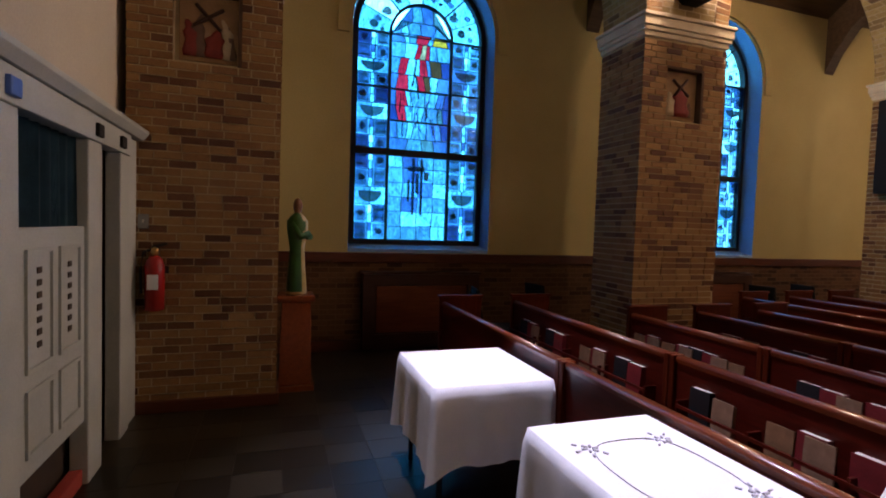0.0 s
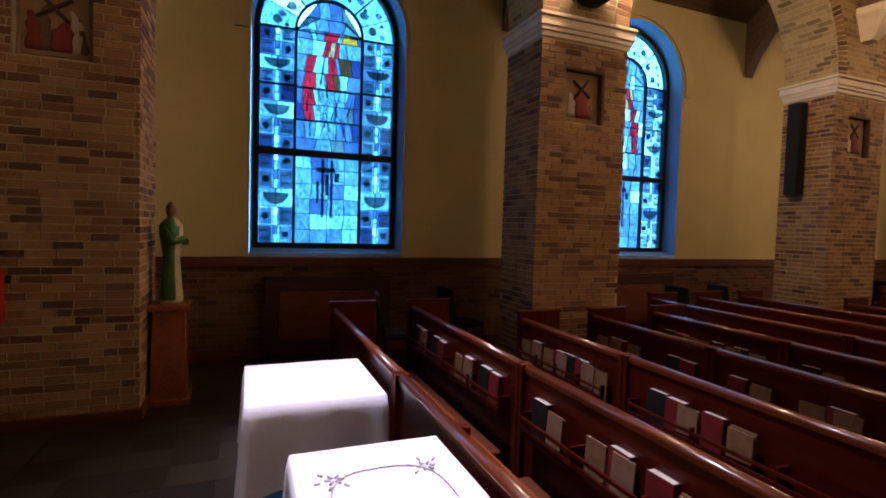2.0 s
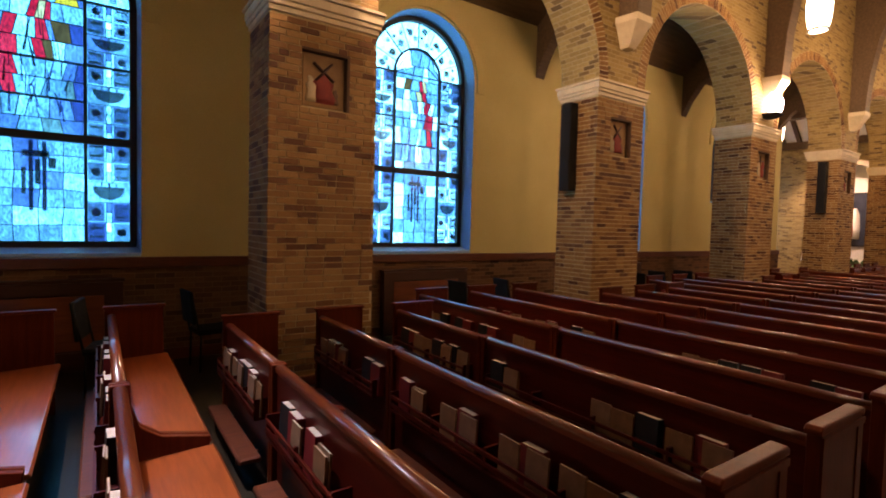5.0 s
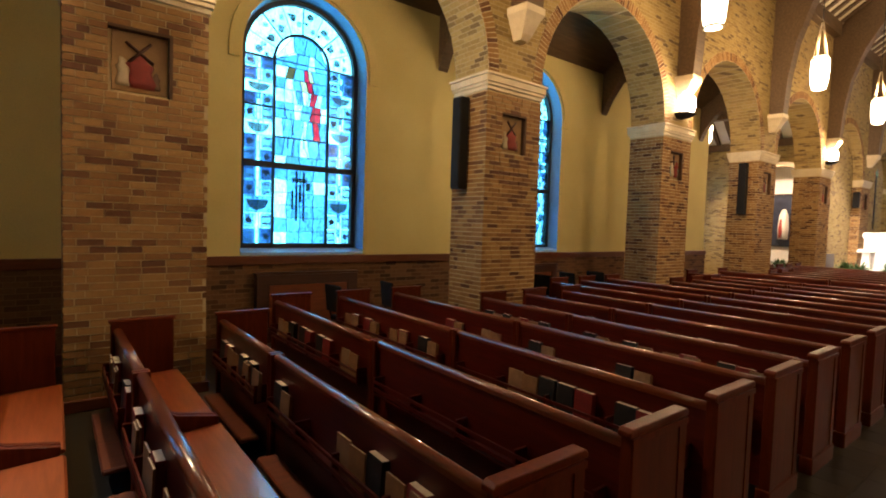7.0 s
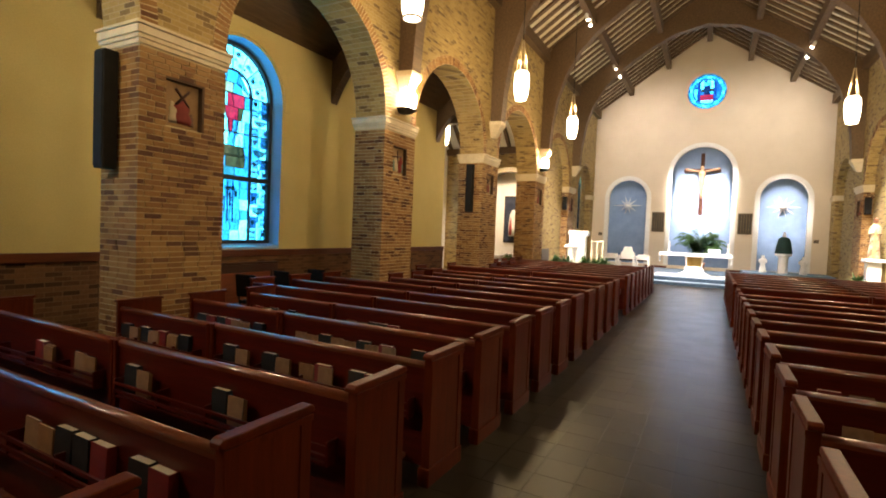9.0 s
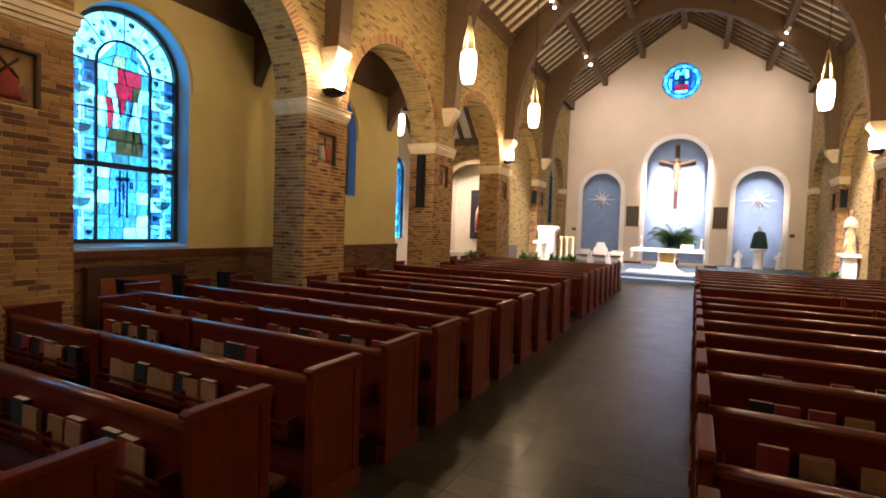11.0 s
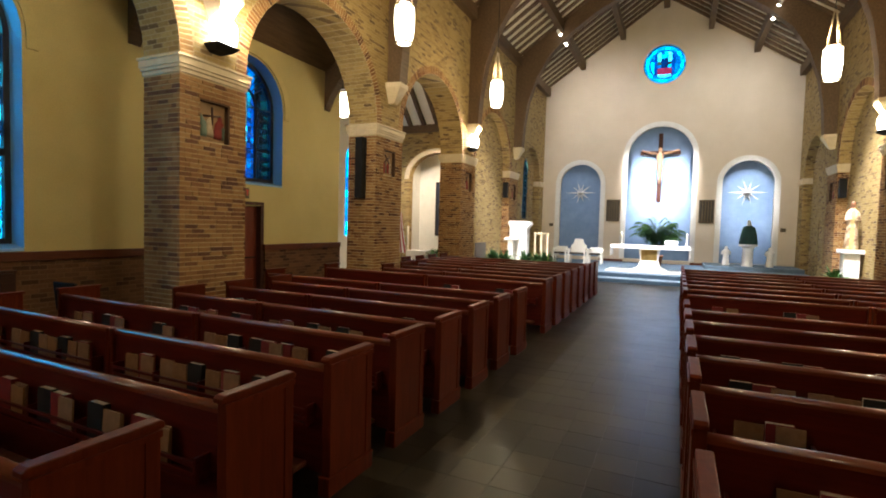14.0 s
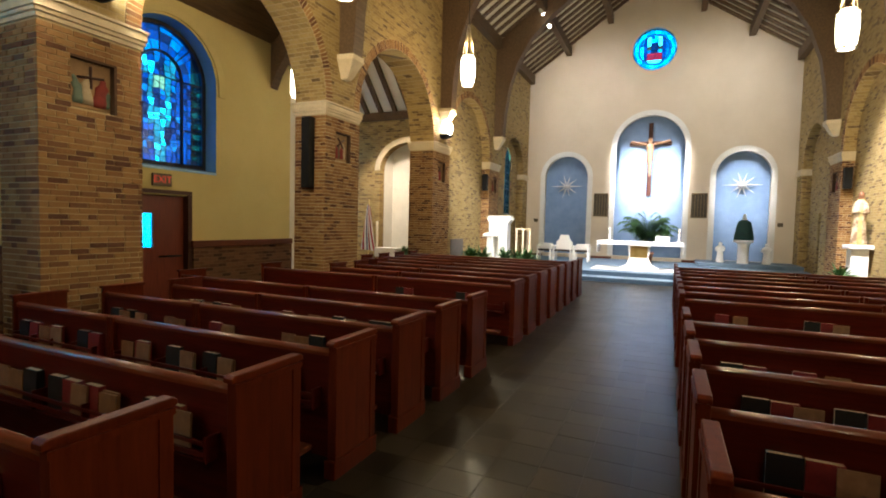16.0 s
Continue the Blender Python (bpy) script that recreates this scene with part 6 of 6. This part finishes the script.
def painted(ob, h, front, head):
    """A second paint on the front of the robe, a third on the head."""
    for m in (front, head):
        ob.data.materials.append(m)
    for p in ob.data.polygons:
        t = p.center.z / h
        if t > 0.835:
            p.material_index = 2
        elif p.normal.y < -0.55 and abs(p.center.x) < 0.05 or t < 0.03:
            p.material_index = 1
    return ob


M_STATUEGREEN = plain("painted_green_plaster", (0.010, 0.060, 0.010), (0.030, 0.125, 0.022), 0.45, 7, 40, 0.1)
M_STATUECREAM = plain("painted_cream_plaster", (0.34, 0.27, 0.10), (0.50, 0.42, 0.20), 0.5, 7, 40, 0.1)
M_STATUEBROWN = plain("painted_brown_plaster", (0.10, 0.040, 0.018), (0.19, 0.085, 0.040), 0.5, 9, 40, 0.1)
M_STATUETAN = plain("painted_tan_plaster", (0.25, 0.16, 0.09), (0.60, 0.48, 0.34), 0.5, 5, 40, 0.1, 0.0, (0.42, 0.58))
M_STATUETEAL = plain("painted_teal_plaster", (0.03, 0.30, 0.28), (0.60, 0.62, 0.55), 0.5, 4, 40, 0.1, 0.0, (0.45, 0.55))
small = robed(0.94, 0.85)
for v in small.verts:
    v.co.x, v.co.y = v.co.x * 0.74, v.co.y * 0.80
painted(link("statue", small, M_STATUEGREEN, "small robed statue painted green and cream, on a pedestal", "statue", at=pose(-3.97, 0.45, 0.940, 0, 0, 70)), 0.94, M_STATUECREAM, M_STATUEBROWN)
pd = thing("statue_pedestal", (-3.97, 0.45, 0), "square reddish oak pedestal", "pedestal")
part("shaft", prism([(-0.155, 0.06), (0.155, 0.06), (0.135, 0.875), (-0.135, 0.875)], "y", -0.14, 0.14, 0.008), M_SEAT, pd)
part("foot", boxes((-0.18, 0.18, -0.17, 0.17, 0, 0.058), bevel=0.006), M_SEAT, pd)
part("top", boxes((-0.175, 0.175, -0.165, 0.165, 0.877, 0.937), bevel=0.01), M_SEAT, pd)


def statue_set(x, y, material, label, h=1.35, base=1.15):
    painted(link("statue", robed(h), material, label, "statue", at=pose(x, y, base + 0.002, 0, 0, -100)), h, M_STATUECREAM, M_STATUEBROWN)
    ob = thing("statue_pedestal", (x, y, 0), "white marble pedestal for a statue", "pedestal")
    part("shaft", boxes((-0.19, 0.19, -0.19, 0.19, 0.10, base - 0.12), bevel=0.01), M_WHITEMARBLE, ob)
    part("foot", boxes((-0.26, 0.26, -0.26, 0.26, 0, 0.098), bevel=0.01), M_WHITEMARBLE, ob)
    part("top", boxes((-0.27, 0.27, -0.27, 0.27, base - 0.118, base), bevel=0.015), M_WHITEMARBLE, ob)


statue_set(22.95, SOUTH - 0.02, M_STATUETAN, "painted statue in brown and cream on a white pedestal", 1.40, 1.42)
statue_set(22.4, SOUTH - 1.9, M_STATUETEAL, "painted statue in teal and white in a lit recess", 1.35, 1.10)
potted("potted_fern", (22.6, SOUTH + 0.42, FL), "bushy green fern beside a pedestal", 95, 36, 0.6, 1.2, 0.09, 0.14)
# tabernacle stand in the right-hand niche
tp = thing("tabernacle_stand", (28.9, AXIS - 3.55, FL), "round white marble stand with a draped green veil", "stand")
part("column", lathe([(0.30, 0), (0.30, 0.06), (0.22, 0.12), (0.19, 0.2), (0.19, 0.86), (0.24, 0.94), (0.34, 0.98), (0.34, 1.05)], (0, 0, 0), 24), M_WHITEMARBLE, tp)
M_VEIL = plain("dark_green_veil", (0.008, 0.03, 0.026), (0.02, 0.06, 0.05), 0.8, 6, 80, 0.3)
part("veil", lathe([(0.34, 1.055), (0.34, 1.15), (0.28, 1.5), (0.22, 1.75), (0.08, 1.83)], (0, 0, 0), 20), M_VEIL, tp, "dark green cloth veil")
part("finial", lathe([(0.05, 1.83), (0.09, 1.88), (0.04, 1.95), (0.07, 2.0), (0.01, 2.06)], (0, 0, 0), 12), M_WHITEMARBLE, tp)
for y in (-0.78, 0.78):
    link("angel_statue", robed(0.80, 0.8), M_WHITEMARBLE, "small white kneeling statue beside the veiled stand", "statue", "niche statues", at=pose(28.9, AXIS - 3.55 + y, 0.452, 0, 0, 90))
link("step_2", boxes((28.2, XE, AXIS - 5.4, AXIS - 1.95, FL, 0.45), bevel=0.01), M_CARPET, "low carpeted platform before a niche", "platform", kind="structure")

# chancel spotlights on the purlins
def track_light(x, y, z, target, power, cone, colour=(1.0, 0.93, 0.82), blend=1.0):
    ob = thing("spotlight", look((x, y, z), target), "small white ceiling spotlight on a roof timber", "spotlight", "roof spotlights")
    part("can", lathe([(0.05, -0.05), (0.06, -0.04), (0.06, 0.12), (0.03, 0.16)], (0, 0, 0), 12), M_WHITE, ob)
    part("lens", lathe([(0.012, -0.115), (0.045, -0.10), (0.058, -0.07), (0.050, -0.051)], (0, 0, 0), 12), M_BULB, ob)
    d = (Vector(target) - Vector((x, y, z))).normalized()
    lamp("SPOT", tuple(Vector((x, y, z)) + d * 0.16), power, colour, 0.05, target, cone, blend)


for s in (1, -1):
    for frac, x, tgt, power, cone in ((0.33, 19.0, (24.5, AXIS + s * 1.2, 1.0), 12000, 44), (0.33, 19.5, (23.6, -0.7, 1.2) if s > 0 else (22.9, SOUTH, 1.9), 11000 if s > 0 else 17000, 32), (0.33, 25.9, (XE, AXIS + s * 2.2, 6.0), 600, 120), (0.33, 24.7, (XE + 0.3, AXIS, 3.75), 21000, 23), (0.33, 25.7, (XE + 0.3, AXIS + s * 3.58, 2.95), 700 if s > 0 else 11000, 21)):
        y = AXIS - s * AXIS * (1 - frac)
        z = under_roof(y) - 0.60
        track_light(x, y - s * 0.02, z, tgt, power, cone)

# unseen cool spotlight, added to brighten the tables at the back
track_light(-3.3, AXIS + 3.75, under_roof(AXIS + 3.75) - 0.62, (-2.45, -2.4, 0.6), 5800, 35, (0.78, 0.88, 1.0), 1.0)

# ---- west end: confessional, extinguisher ----
M_CURTAIN = plain("teal_curtain", (0.02, 0.07, 0.11), (0.05, 0.14, 0.20), 0.9, 5, 90, 0.3)
# dark colour for the shade inside the confessional and its vent slots
M_DIM = plain("interior_shade", (0.03, 0.022, 0.018), (0.06, 0.045, 0.035), 0.8)
XC = -5.23
cf = thing("confessional", (XC, 0, 0), "grey-white painted wooden confessional with curtained openings", "confessional")


def post(y0, y1):
    part("post", boxes((-0.10, 0.0, y0, y1, 0, 2.10), bevel=0.008), M_GREYPAINT, cf)


for y0, y1 in ((-0.52, -0.30), (-1.17, -0.92), (-2.27, -2.02), (-3.22, -2.97), (-4.32, -4.07), (-4.97, -4.72), (-5.6, -5.4)):
    post(y0, y1)
part("header", boxes((-0.10, 0.012, -5.6, -0.30, 2.102, 2.26), bevel=0.006), M_GREYPAINT, cf)
part("cornice", prism([(-0.10, 2.262), (0.03, 2.262), (0.07, 2.31), (0.07, 2.34), (-0.10, 2.34)], "y", -5.6, -0.02, 0.004), M_GREYPAINT, cf)
part("back", boxes((-0.16, -0.13, -5.6, -0.02, 0, 2.34)), M_DIM, cf, "interior wall, coloured dark for the shade inside")
part("jamb", boxes((-0.10, -0.02, -0.29, -0.02, 0, 2.25), bevel=0.005), M_GREYPAINT, cf)
for y0, y1 in ((-2.02, -1.17), (-4.07, -3.22)):
    dn = part("half_door", boxes((-0.07, -0.02, y0 + 0.005, y1 - 0.005, 0.40, 1.58), bevel=0.005), M_GREYPAINT, cf, "grey-white panelled half door")
    w = (y1 - y0 - 0.26) / 2
    for k in range(2):
        ya = y0 + 0.09 + k * (w + 0.08)
        for za, zb in ((0.50, 0.82), (0.90, 1.48)):
            fr = bmesh.new()
            for d in ((-0.019, -0.006, ya, ya + w, za, za + 0.02), (-0.019, -0.006, ya, ya + w, zb - 0.02, zb), (-0.019, -0.006, ya, ya + 0.02, za + 0.02, zb - 0.02), (-0.019, -0.006, ya + w - 0.02, ya + w, za + 0.02, zb - 0.02)):
                box(fr, *d)
            part("panel", fr, M_GREYPAINT, dn)
        if k < 2:
            for j in range(7):
                # flat dark strips stand for the shade in the slots
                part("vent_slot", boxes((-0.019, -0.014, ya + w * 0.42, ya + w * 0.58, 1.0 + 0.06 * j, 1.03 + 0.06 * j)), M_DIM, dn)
    part("kneeling_step", boxes((-0.10, -0.03, y0, y1, 0.0, 0.10), bevel=0.006), M_RUBY, cf, "dark red step under the half door")


def curtain(y0, y1, z0, z1):
    bm, prev = bmesh.new(), None
    n = 40
    for k in range(n + 1):
        y = y0 + (y1 - y0) * k / n
        x = -0.085 + 0.022 * math.sin(k * 1.15) + 0.008 * math.sin(k * 2.7)
        row = [bm.verts.new((x, y, z0)), bm.verts.new((x * 0.6 - 0.03, y, z1))]
        if prev:
            f = bm.faces.new((prev[0], row[0], row[1], prev[1]))
            f.smooth = True
        prev = row
    bmesh.ops.solidify(bm, geom=bm.faces[:], thickness=0.004)
    part("curtain", bm, M_CURTAIN, cf, "hanging blue green curtain")


curtain(-2.02, -1.17, 1.58, 2.10)
curtain(-2.97, -2.40, 0.06, 2.10)
curtain(-4.07, -3.22, 1.58, 2.10)
for y in (-2.12, -1.05, -0.55):
    part("indicator", boxes((0.012, 0.035, y - 0.05, y + 0.05, 2.13, 2.21), bevel=0.005), plain("sign_blue", (0.05, 0.12, 0.45), (0.08, 0.18, 0.55), 0.4) if y < -2 else M_BLACKPAINT, cf)

ex = thing("fire_extinguisher", (-5.10, -0.085, 0.885), "red fire extinguisher with black hose on brick", "fire extinguisher")
M_EXTRED = plain("red_enamel", (0.24, 0.010, 0.008), (0.31, 0.018, 0.013), 0.25, 4, 60, 0.02)
part("cylinder", lathe([(0.06, 0), (0.075, 0.015), (0.075, 0.36), (0.06, 0.42), (0.03, 0.45)], (0, 0, 0), 20), M_EXTRED, ex)
part("valve", lathe([(0.025, 0.45), (0.03, 0.50), (0.015, 0.52)], (0, 0, 0), 10), M_GOLD, ex)
part("handle", prism([(-0.02, 0.50), (0.09, 0.54), (0.09, 0.56), (-0.02, 0.53)], "y", -0.012, 0.012), M_BLACKPAINT, ex)
part("hose", tube([(-0.02, 0, 0.50), (-0.08, -0.01, 0.48), (-0.10, -0.01, 0.35), (-0.095, -0.01, 0.14)], 0.011), M_BLACKPAINT, ex)
part("label", boxes((-0.04, 0.04, -0.079, -0.074, 0.18, 0.30)), M_CLOTH, ex, "pale paper label")
part("bracket", boxes((-0.09, 0.09, 0.05, 0.085, 0.30, 0.36), (-0.02, 0.02, 0.06, 0.085, 0.05, 0.50)), M_BLACKPAINT, ex)
sw = thing("switch_plate", (-5.20, -0.012, 1.55), "small metal switch plate on brick", "switch")
part("plate", boxes((-0.04, 0.04, -0.01, 0, 0, 0.12), bevel=0.003), M_GREYMETAL, sw)
part("toggle", boxes((-0.006, 0.006, -0.02, -0.0105, 0.05, 0.075)), M_WHITE, sw)


# ---- tables by the back pew ----
def clothed_table(x0, x1, y0, y1, z, drop, seed, label):
    cx, cy, hx, hy = (x0 + x1) / 2, (y0 + y1) / 2, (x1 - x0) / 2, (y1 - y0) / 2
    tb = thing("folding_table", (cx, cy, 0), "square table with dark legs under a cloth", "table", "cloth covered tables")
    part("tabletop", boxes((-hx + 0.01, hx - 0.01, -hy + 0.01, hy - 0.01, z - 0.05, z - 0.012), bevel=0.006), M_DARKWOOD, tb)
    for sx in (-1, 1):
        for sy in (-1, 1):
            px, py = sx * (hx - 0.08), sy * (hy - 0.08)
            part("leg", tube([(px, py, 0), (px, py, z - 0.05)], 0.018), M_BLACKPAINT, tb)
    rnd = random.Random(seed)
    ph = [rnd.uniform(0, 6.28) for _ in range(4)]
    per, n = [], 26
    for (ax, ay), (bx, by) in zip(((-hx, -hy), (hx, -hy), (hx, hy), (-hx, hy)), ((hx, -hy), (hx, hy), (-hx, hy), (-hx, -hy))):
        per += [(ax + (bx - ax) * k / n, ay + (by - ay) * k / n) for k in range(n)]
    bm, rings = bmesh.new(), []
    m = len(per)
    for j in range(9):
        t, ring = j / 8, []
        for k, (u, v) in enumerate(per):
            along = (k % n) / n
            corner = max(0, 1 - min(along, 1 - along) / 0.22) ** 1.5
            wave = 0.022 * t * math.sin(k * 0.55 + ph[k // n]) + 0.012 * t * math.sin(k * 1.3 + ph[0])
            outw = 0.010 + 0.006 * t + 0.6 * wave + 0.018 * corner * t
            nx, ny = (u / hx, v / hy)
            nx, ny = (nx if abs(nx) > 0.98 else 0.0), (ny if abs(ny) > 0.98 else 0.0)
            if corner > 0:
                nx, ny = nx + 0.6 * corner * u / hx * (abs(nx) < 0.5), ny + 0.6 * corner * v / hy * (abs(ny) < 0.5)
            zz = z - drop * t - 0.06 * corner * t * drop / 0.4 - (0.006 if j else 0)
            if j == 0:
                outw = 0.0
            ring.append(bm.verts.new((u + nx * outw, v + ny * outw, max(zz, 0.03))))
        rings.append(ring)
    for a, b in zip(rings, rings[1:]):
        for k in range(m):
            f = bm.faces.new((a[k], a[(k + 1) % m], b[(k + 1) % m], b[k]))
            f.smooth = True
    bm.faces.new(rings[0])
    bmesh.ops.recalc_face_normals(bm, faces=bm.faces[:])
    cl = thing("tablecloth", (cx, cy, 0), label, "tablecloth")
    hem = [v.co.copy() for v in rings[-1]]
    part("linen", bm, M_CLOTH, cl)
    if "lace" in label:
        lb = bmesh.new()
        for k in range(m):
            a, b = hem[k], hem[(k + 1) % m]
            tube([a, (a + b) / 2 - Vector((0, 0, 0.030)), b], 0.0035, 4, lb)
            tube([a, a - Vector((0, 0, 0.014))], 0.006, 5, lb)
        part("lace_trim", lb, M_CLOTH, cl, "scalloped white lace edge")
    return cl, hx, hy


clothed_table(-3.32, -2.56, -2.07, -1.26, 0.75, 0.46, 3, "plain white tablecloth hanging in soft folds")
lace, hx, hy = clothed_table(-3.16, -2.56, -3.78, -2.86, 0.83, 0.42, 8, "white tablecloth with cutwork embroidery and lace edge")
M_THREAD = plain("grey_cutwork", (0.44, 0.44, 0.48), (0.58, 0.58, 0.62), 0.9, 20)


def cutwork():
    """Open embroidery: a rounded square ring with flower sprays at its corners."""
    bm = bmesh.new()
    r = 0.20
    loop = []
    for k in range(41):
        a = 2 * math.pi * k / 40
        q = (abs(math.cos(a)) ** 3 + abs(math.sin(a)) ** 3) ** (-1 / 3)
        loop.append((r * q * math.cos(a), 1.25 * r * q * math.sin(a), 0.8335))
    for k in range(40):
        tube([loop[k], loop[k + 1]], 0.0026, 4, bm)
    for k in range(4):
        a = math.pi / 4 + k * math.pi / 2
        c = Vector((0.24 * math.cos(a), 0.30 * math.sin(a), 0.8335))
        for j in range(6):
            b = 2 * math.pi * j / 6
            d = Vector((math.cos(b), math.sin(b), 0))
            tube([c + d * 0.012, c + d * 0.034], 0.006, 4, bm)
        for j in range(4):
            tube([c + Vector((0.05 * math.cos(a + j), 0.05 * math.sin(a + j), 0)), c + Vector((0.07 * math.cos(a + j), 0.07 * math.sin(a + j), 0))], 0.005, 4, bm)
    return bm


part("embroidery", cutwork(), M_THREAD, lace, "grey cutwork embroidery")
fo = thing("holy_water_font", (-2.60, -4.08, 0.22), "white octagonal font bowl on a pedestal", "font")
part("bowl", lathe([(0.10, 0.52), (0.20, 0.60), (0.25, 0.70), (0.255, 0.80), (0.20, 0.80), (0.17, 0.74), (0.05, 0.70)], (0, 0, 0), 8), M_WHITEMARBLE, fo)
part("pedestal", lathe([(0.17, -0.22), (0.17, -0.17), (0.08, -0.05), (0.07, 0.46), (0.11, 0.53)], (0, 0, 0), 8), M_WHITEMARBLE, fo)


# ---- dark chairs in the side aisle ----
def aisle_chair():
    ob = thing("chair", (0, 0, 0), "black upholstered chair standing in the side aisle", "chair", "aisle chairs")
    part("seat", boxes((-0.21, 0.21, -0.21, 0.21, 0.42, 0.48), bevel=0.02), M_BLACK, ob)
    part("backrest", prism([(-0.27, 0.55), (-0.23, 0.55), (-0.27, 0.93), (-0.31, 0.93)], "y", -0.20, 0.20, 0.015), M_BLACK, ob)
    for sx in (-0.19, 0.19):
        for sy in (-0.19, 0.19):
            part("leg", tube([(sx, sy, 0), (sx * 0.95, sy, 0.42)], 0.012), M_BLACKPAINT, ob)
    for sy in (-0.19, 0.19):
        part("back_post", tube([(-0.19, sy, 0.42), (-0.28, sy, 0.86)], 0.012), M_BLACKPAINT, ob)
    return ob


ch0 = aisle_chair()
CHAIRS = [(-1.62, 0.78), (-0.62, 1.25), (2.95, 0.85), (3.85, 0.85), (7.2, 0.8), (8.1, 0.85), (8.9, 0.8)]
for k, (x, y) in enumerate(CHAIRS):
    m = pose(x, y, 0, 0, 0, (-12, 8, 5, -6, 10, -4, 7)[k])
    if k:
        copy_thing(ch0, m)
    else:
        ch0.matrix_basis = m


# ---- books in the racks ----
def book(name, label, cover, pages, h, w, t):
    ob = thing(name, (0, 0, 0), label, "book", "rack books")
    part("cover", boxes((-t / 2, -t / 2 + 0.003, -w / 2, w / 2, 0, h), (t / 2 - 0.003, t / 2, -w / 2, w / 2, 0, h), (-t / 2, t / 2, -w / 2 - 0.001, -w / 2 + 0.0035, 0, h)), cover, ob)
    part("page_block", boxes((-t / 2 + 0.0035, t / 2 - 0.0035, -w / 2 + 0.004, w / 2 - 0.005, 0.004, h - 0.002)), pages, ob, "pale page block")
    return ob


M_PAGE = plain("page_edges", (0.44, 0.37, 0.28), (0.54, 0.46, 0.36), 0.9, 20, 200, 0.3)
M_BOOKBLACK = plain("black_book_cloth", (0.005, 0.005, 0.005), (0.010, 0.010, 0.011), 0.6, 10)
M_BOOKRED = plain("red_book_cloth", (0.12, 0.010, 0.010), (0.18, 0.018, 0.018), 0.55, 10)
M_BOOKTAN = plain("tan_missal_cover", (0.15, 0.074, 0.030), (0.23, 0.120, 0.052), 0.7, 14)
M_BOOKGREY = plain("grey_missal_cover", (0.16, 0.088, 0.045), (0.24, 0.140, 0.076), 0.7, 14)
KINDS = [("hymnal", "black hymnal standing in a pew rack", M_BOOKBLACK, 0.225, 0.145, 0.046), ("hymnal", "red hymnal standing in a pew rack", M_BOOKRED, 0.220, 0.145, 0.046),
         ("missal", "tan paper missal standing in a pew rack", M_BOOKTAN, 0.205, 0.150, 0.012), ("missal", "pale tan paper missal standing in a pew rack", M_BOOKGREY, 0.215, 0.145, 0.012)]
first = {}
brnd = random.Random(4242)
for r, x in enumerate(rows):
    spans = [(-0.75 if by_pier(x) else 0.05, NJ + 0.1), (NJ - 0.15, NA + 0.2), (SA - 0.2, SJ + 0.15)]
    if r > 17:
        spans = spans[1:]
    if r == 0:
        spans = spans[2:]
    for a, b in spans:
        groups = 4 if r < 18 else 2
        for g in range(groups):
            if brnd.random() < 0.12:
                continue
            y = a + (b - a) * (g + brnd.uniform(0.15, 0.4)) / groups
            # each place holds a few books; paper missals lean in front of the bound ones
            for kind, dx, dy in brnd.choice((((0, 0.0, 0.0), (1, 0.0, 0.0)), ((1, 0.0, 0.04), (2, -0.036, 0.0), (3, -0.020, 0.0)), ((0, 0.0, 0.0), (1, 0.0, 0.0), (3, -0.036, 0.04)),
                                             ((2, -0.02, 0.0), (1, 0.0, 0.0), (3, -0.036, 0.10)), ((0, 0.0, 0.03), (3, -0.036, 0.0), (2, -0.020, 0.0)), ((3, -0.02, 0.0), (2, -0.02, 0.0), (0, 0.0, 0.0)))):
                nm, lb, cov, h, w, t = KINDS[kind]
                if y - w / 2 < b:
                    break
                m = pose(x - 0.440 + dx, y + dy, 0.482, 0, brnd.uniform(1.5, 4), brnd.uniform(-2, 2))
                if kind in first:
                    copy_thing(first[kind], m)
                else:
                    first[kind] = book(nm, lb, cov, M_PAGE, h, w, t)
                    first[kind].matrix_basis = m
                if dx > -0.03:
                    y -= w + 0.006



# ---- slate tiles of the middle aisle ----
TILE = 0.305
slate = bpy.data.meshes.new("tile")
bm = boxes((-TILE / 2 + 0.0015, TILE / 2 - 0.0015, -TILE / 2 + 0.0015, TILE / 2 - 0.0015, -0.002, 0.004))
bm.to_mesh(slate)
bm.free()
slate.materials.append(M_TILE)
trnd = random.Random(31)
rest = []
for i in range(-18, 78):
    x = -0.9 + TILE * i
    for j in range(-22 if x < -2.9 else -1, 24 if x < -2.9 else 7):
        y, z = AXIS + 0.19 + TILE * (j - 2.5), trnd.uniform(0, 0.0006)
        if 0 <= i < 46 and 0 <= j < 6:
            ob = bpy.data.objects.new("tile", slate)
            scene.collection.objects.link(ob)
            ob.matrix_basis = Matrix.Translation((x, y, z))
            ob.parent = FLOOR
        elif XW + 0.2 < x < XSTEP - 0.2 and SOUTH < y < YN - 0.2:
            h = TILE / 2 - 0.0015
            rest.append((x - h, x + h, y - h, y + h, -0.002, 0.004 + z))
tagged(part("tile_rest", boxes(*rest), M_TILE_REST, FLOOR), kind="stuff")

# ---- single bricks, last ----
for job in PENDING:
    brick_faces(*job)
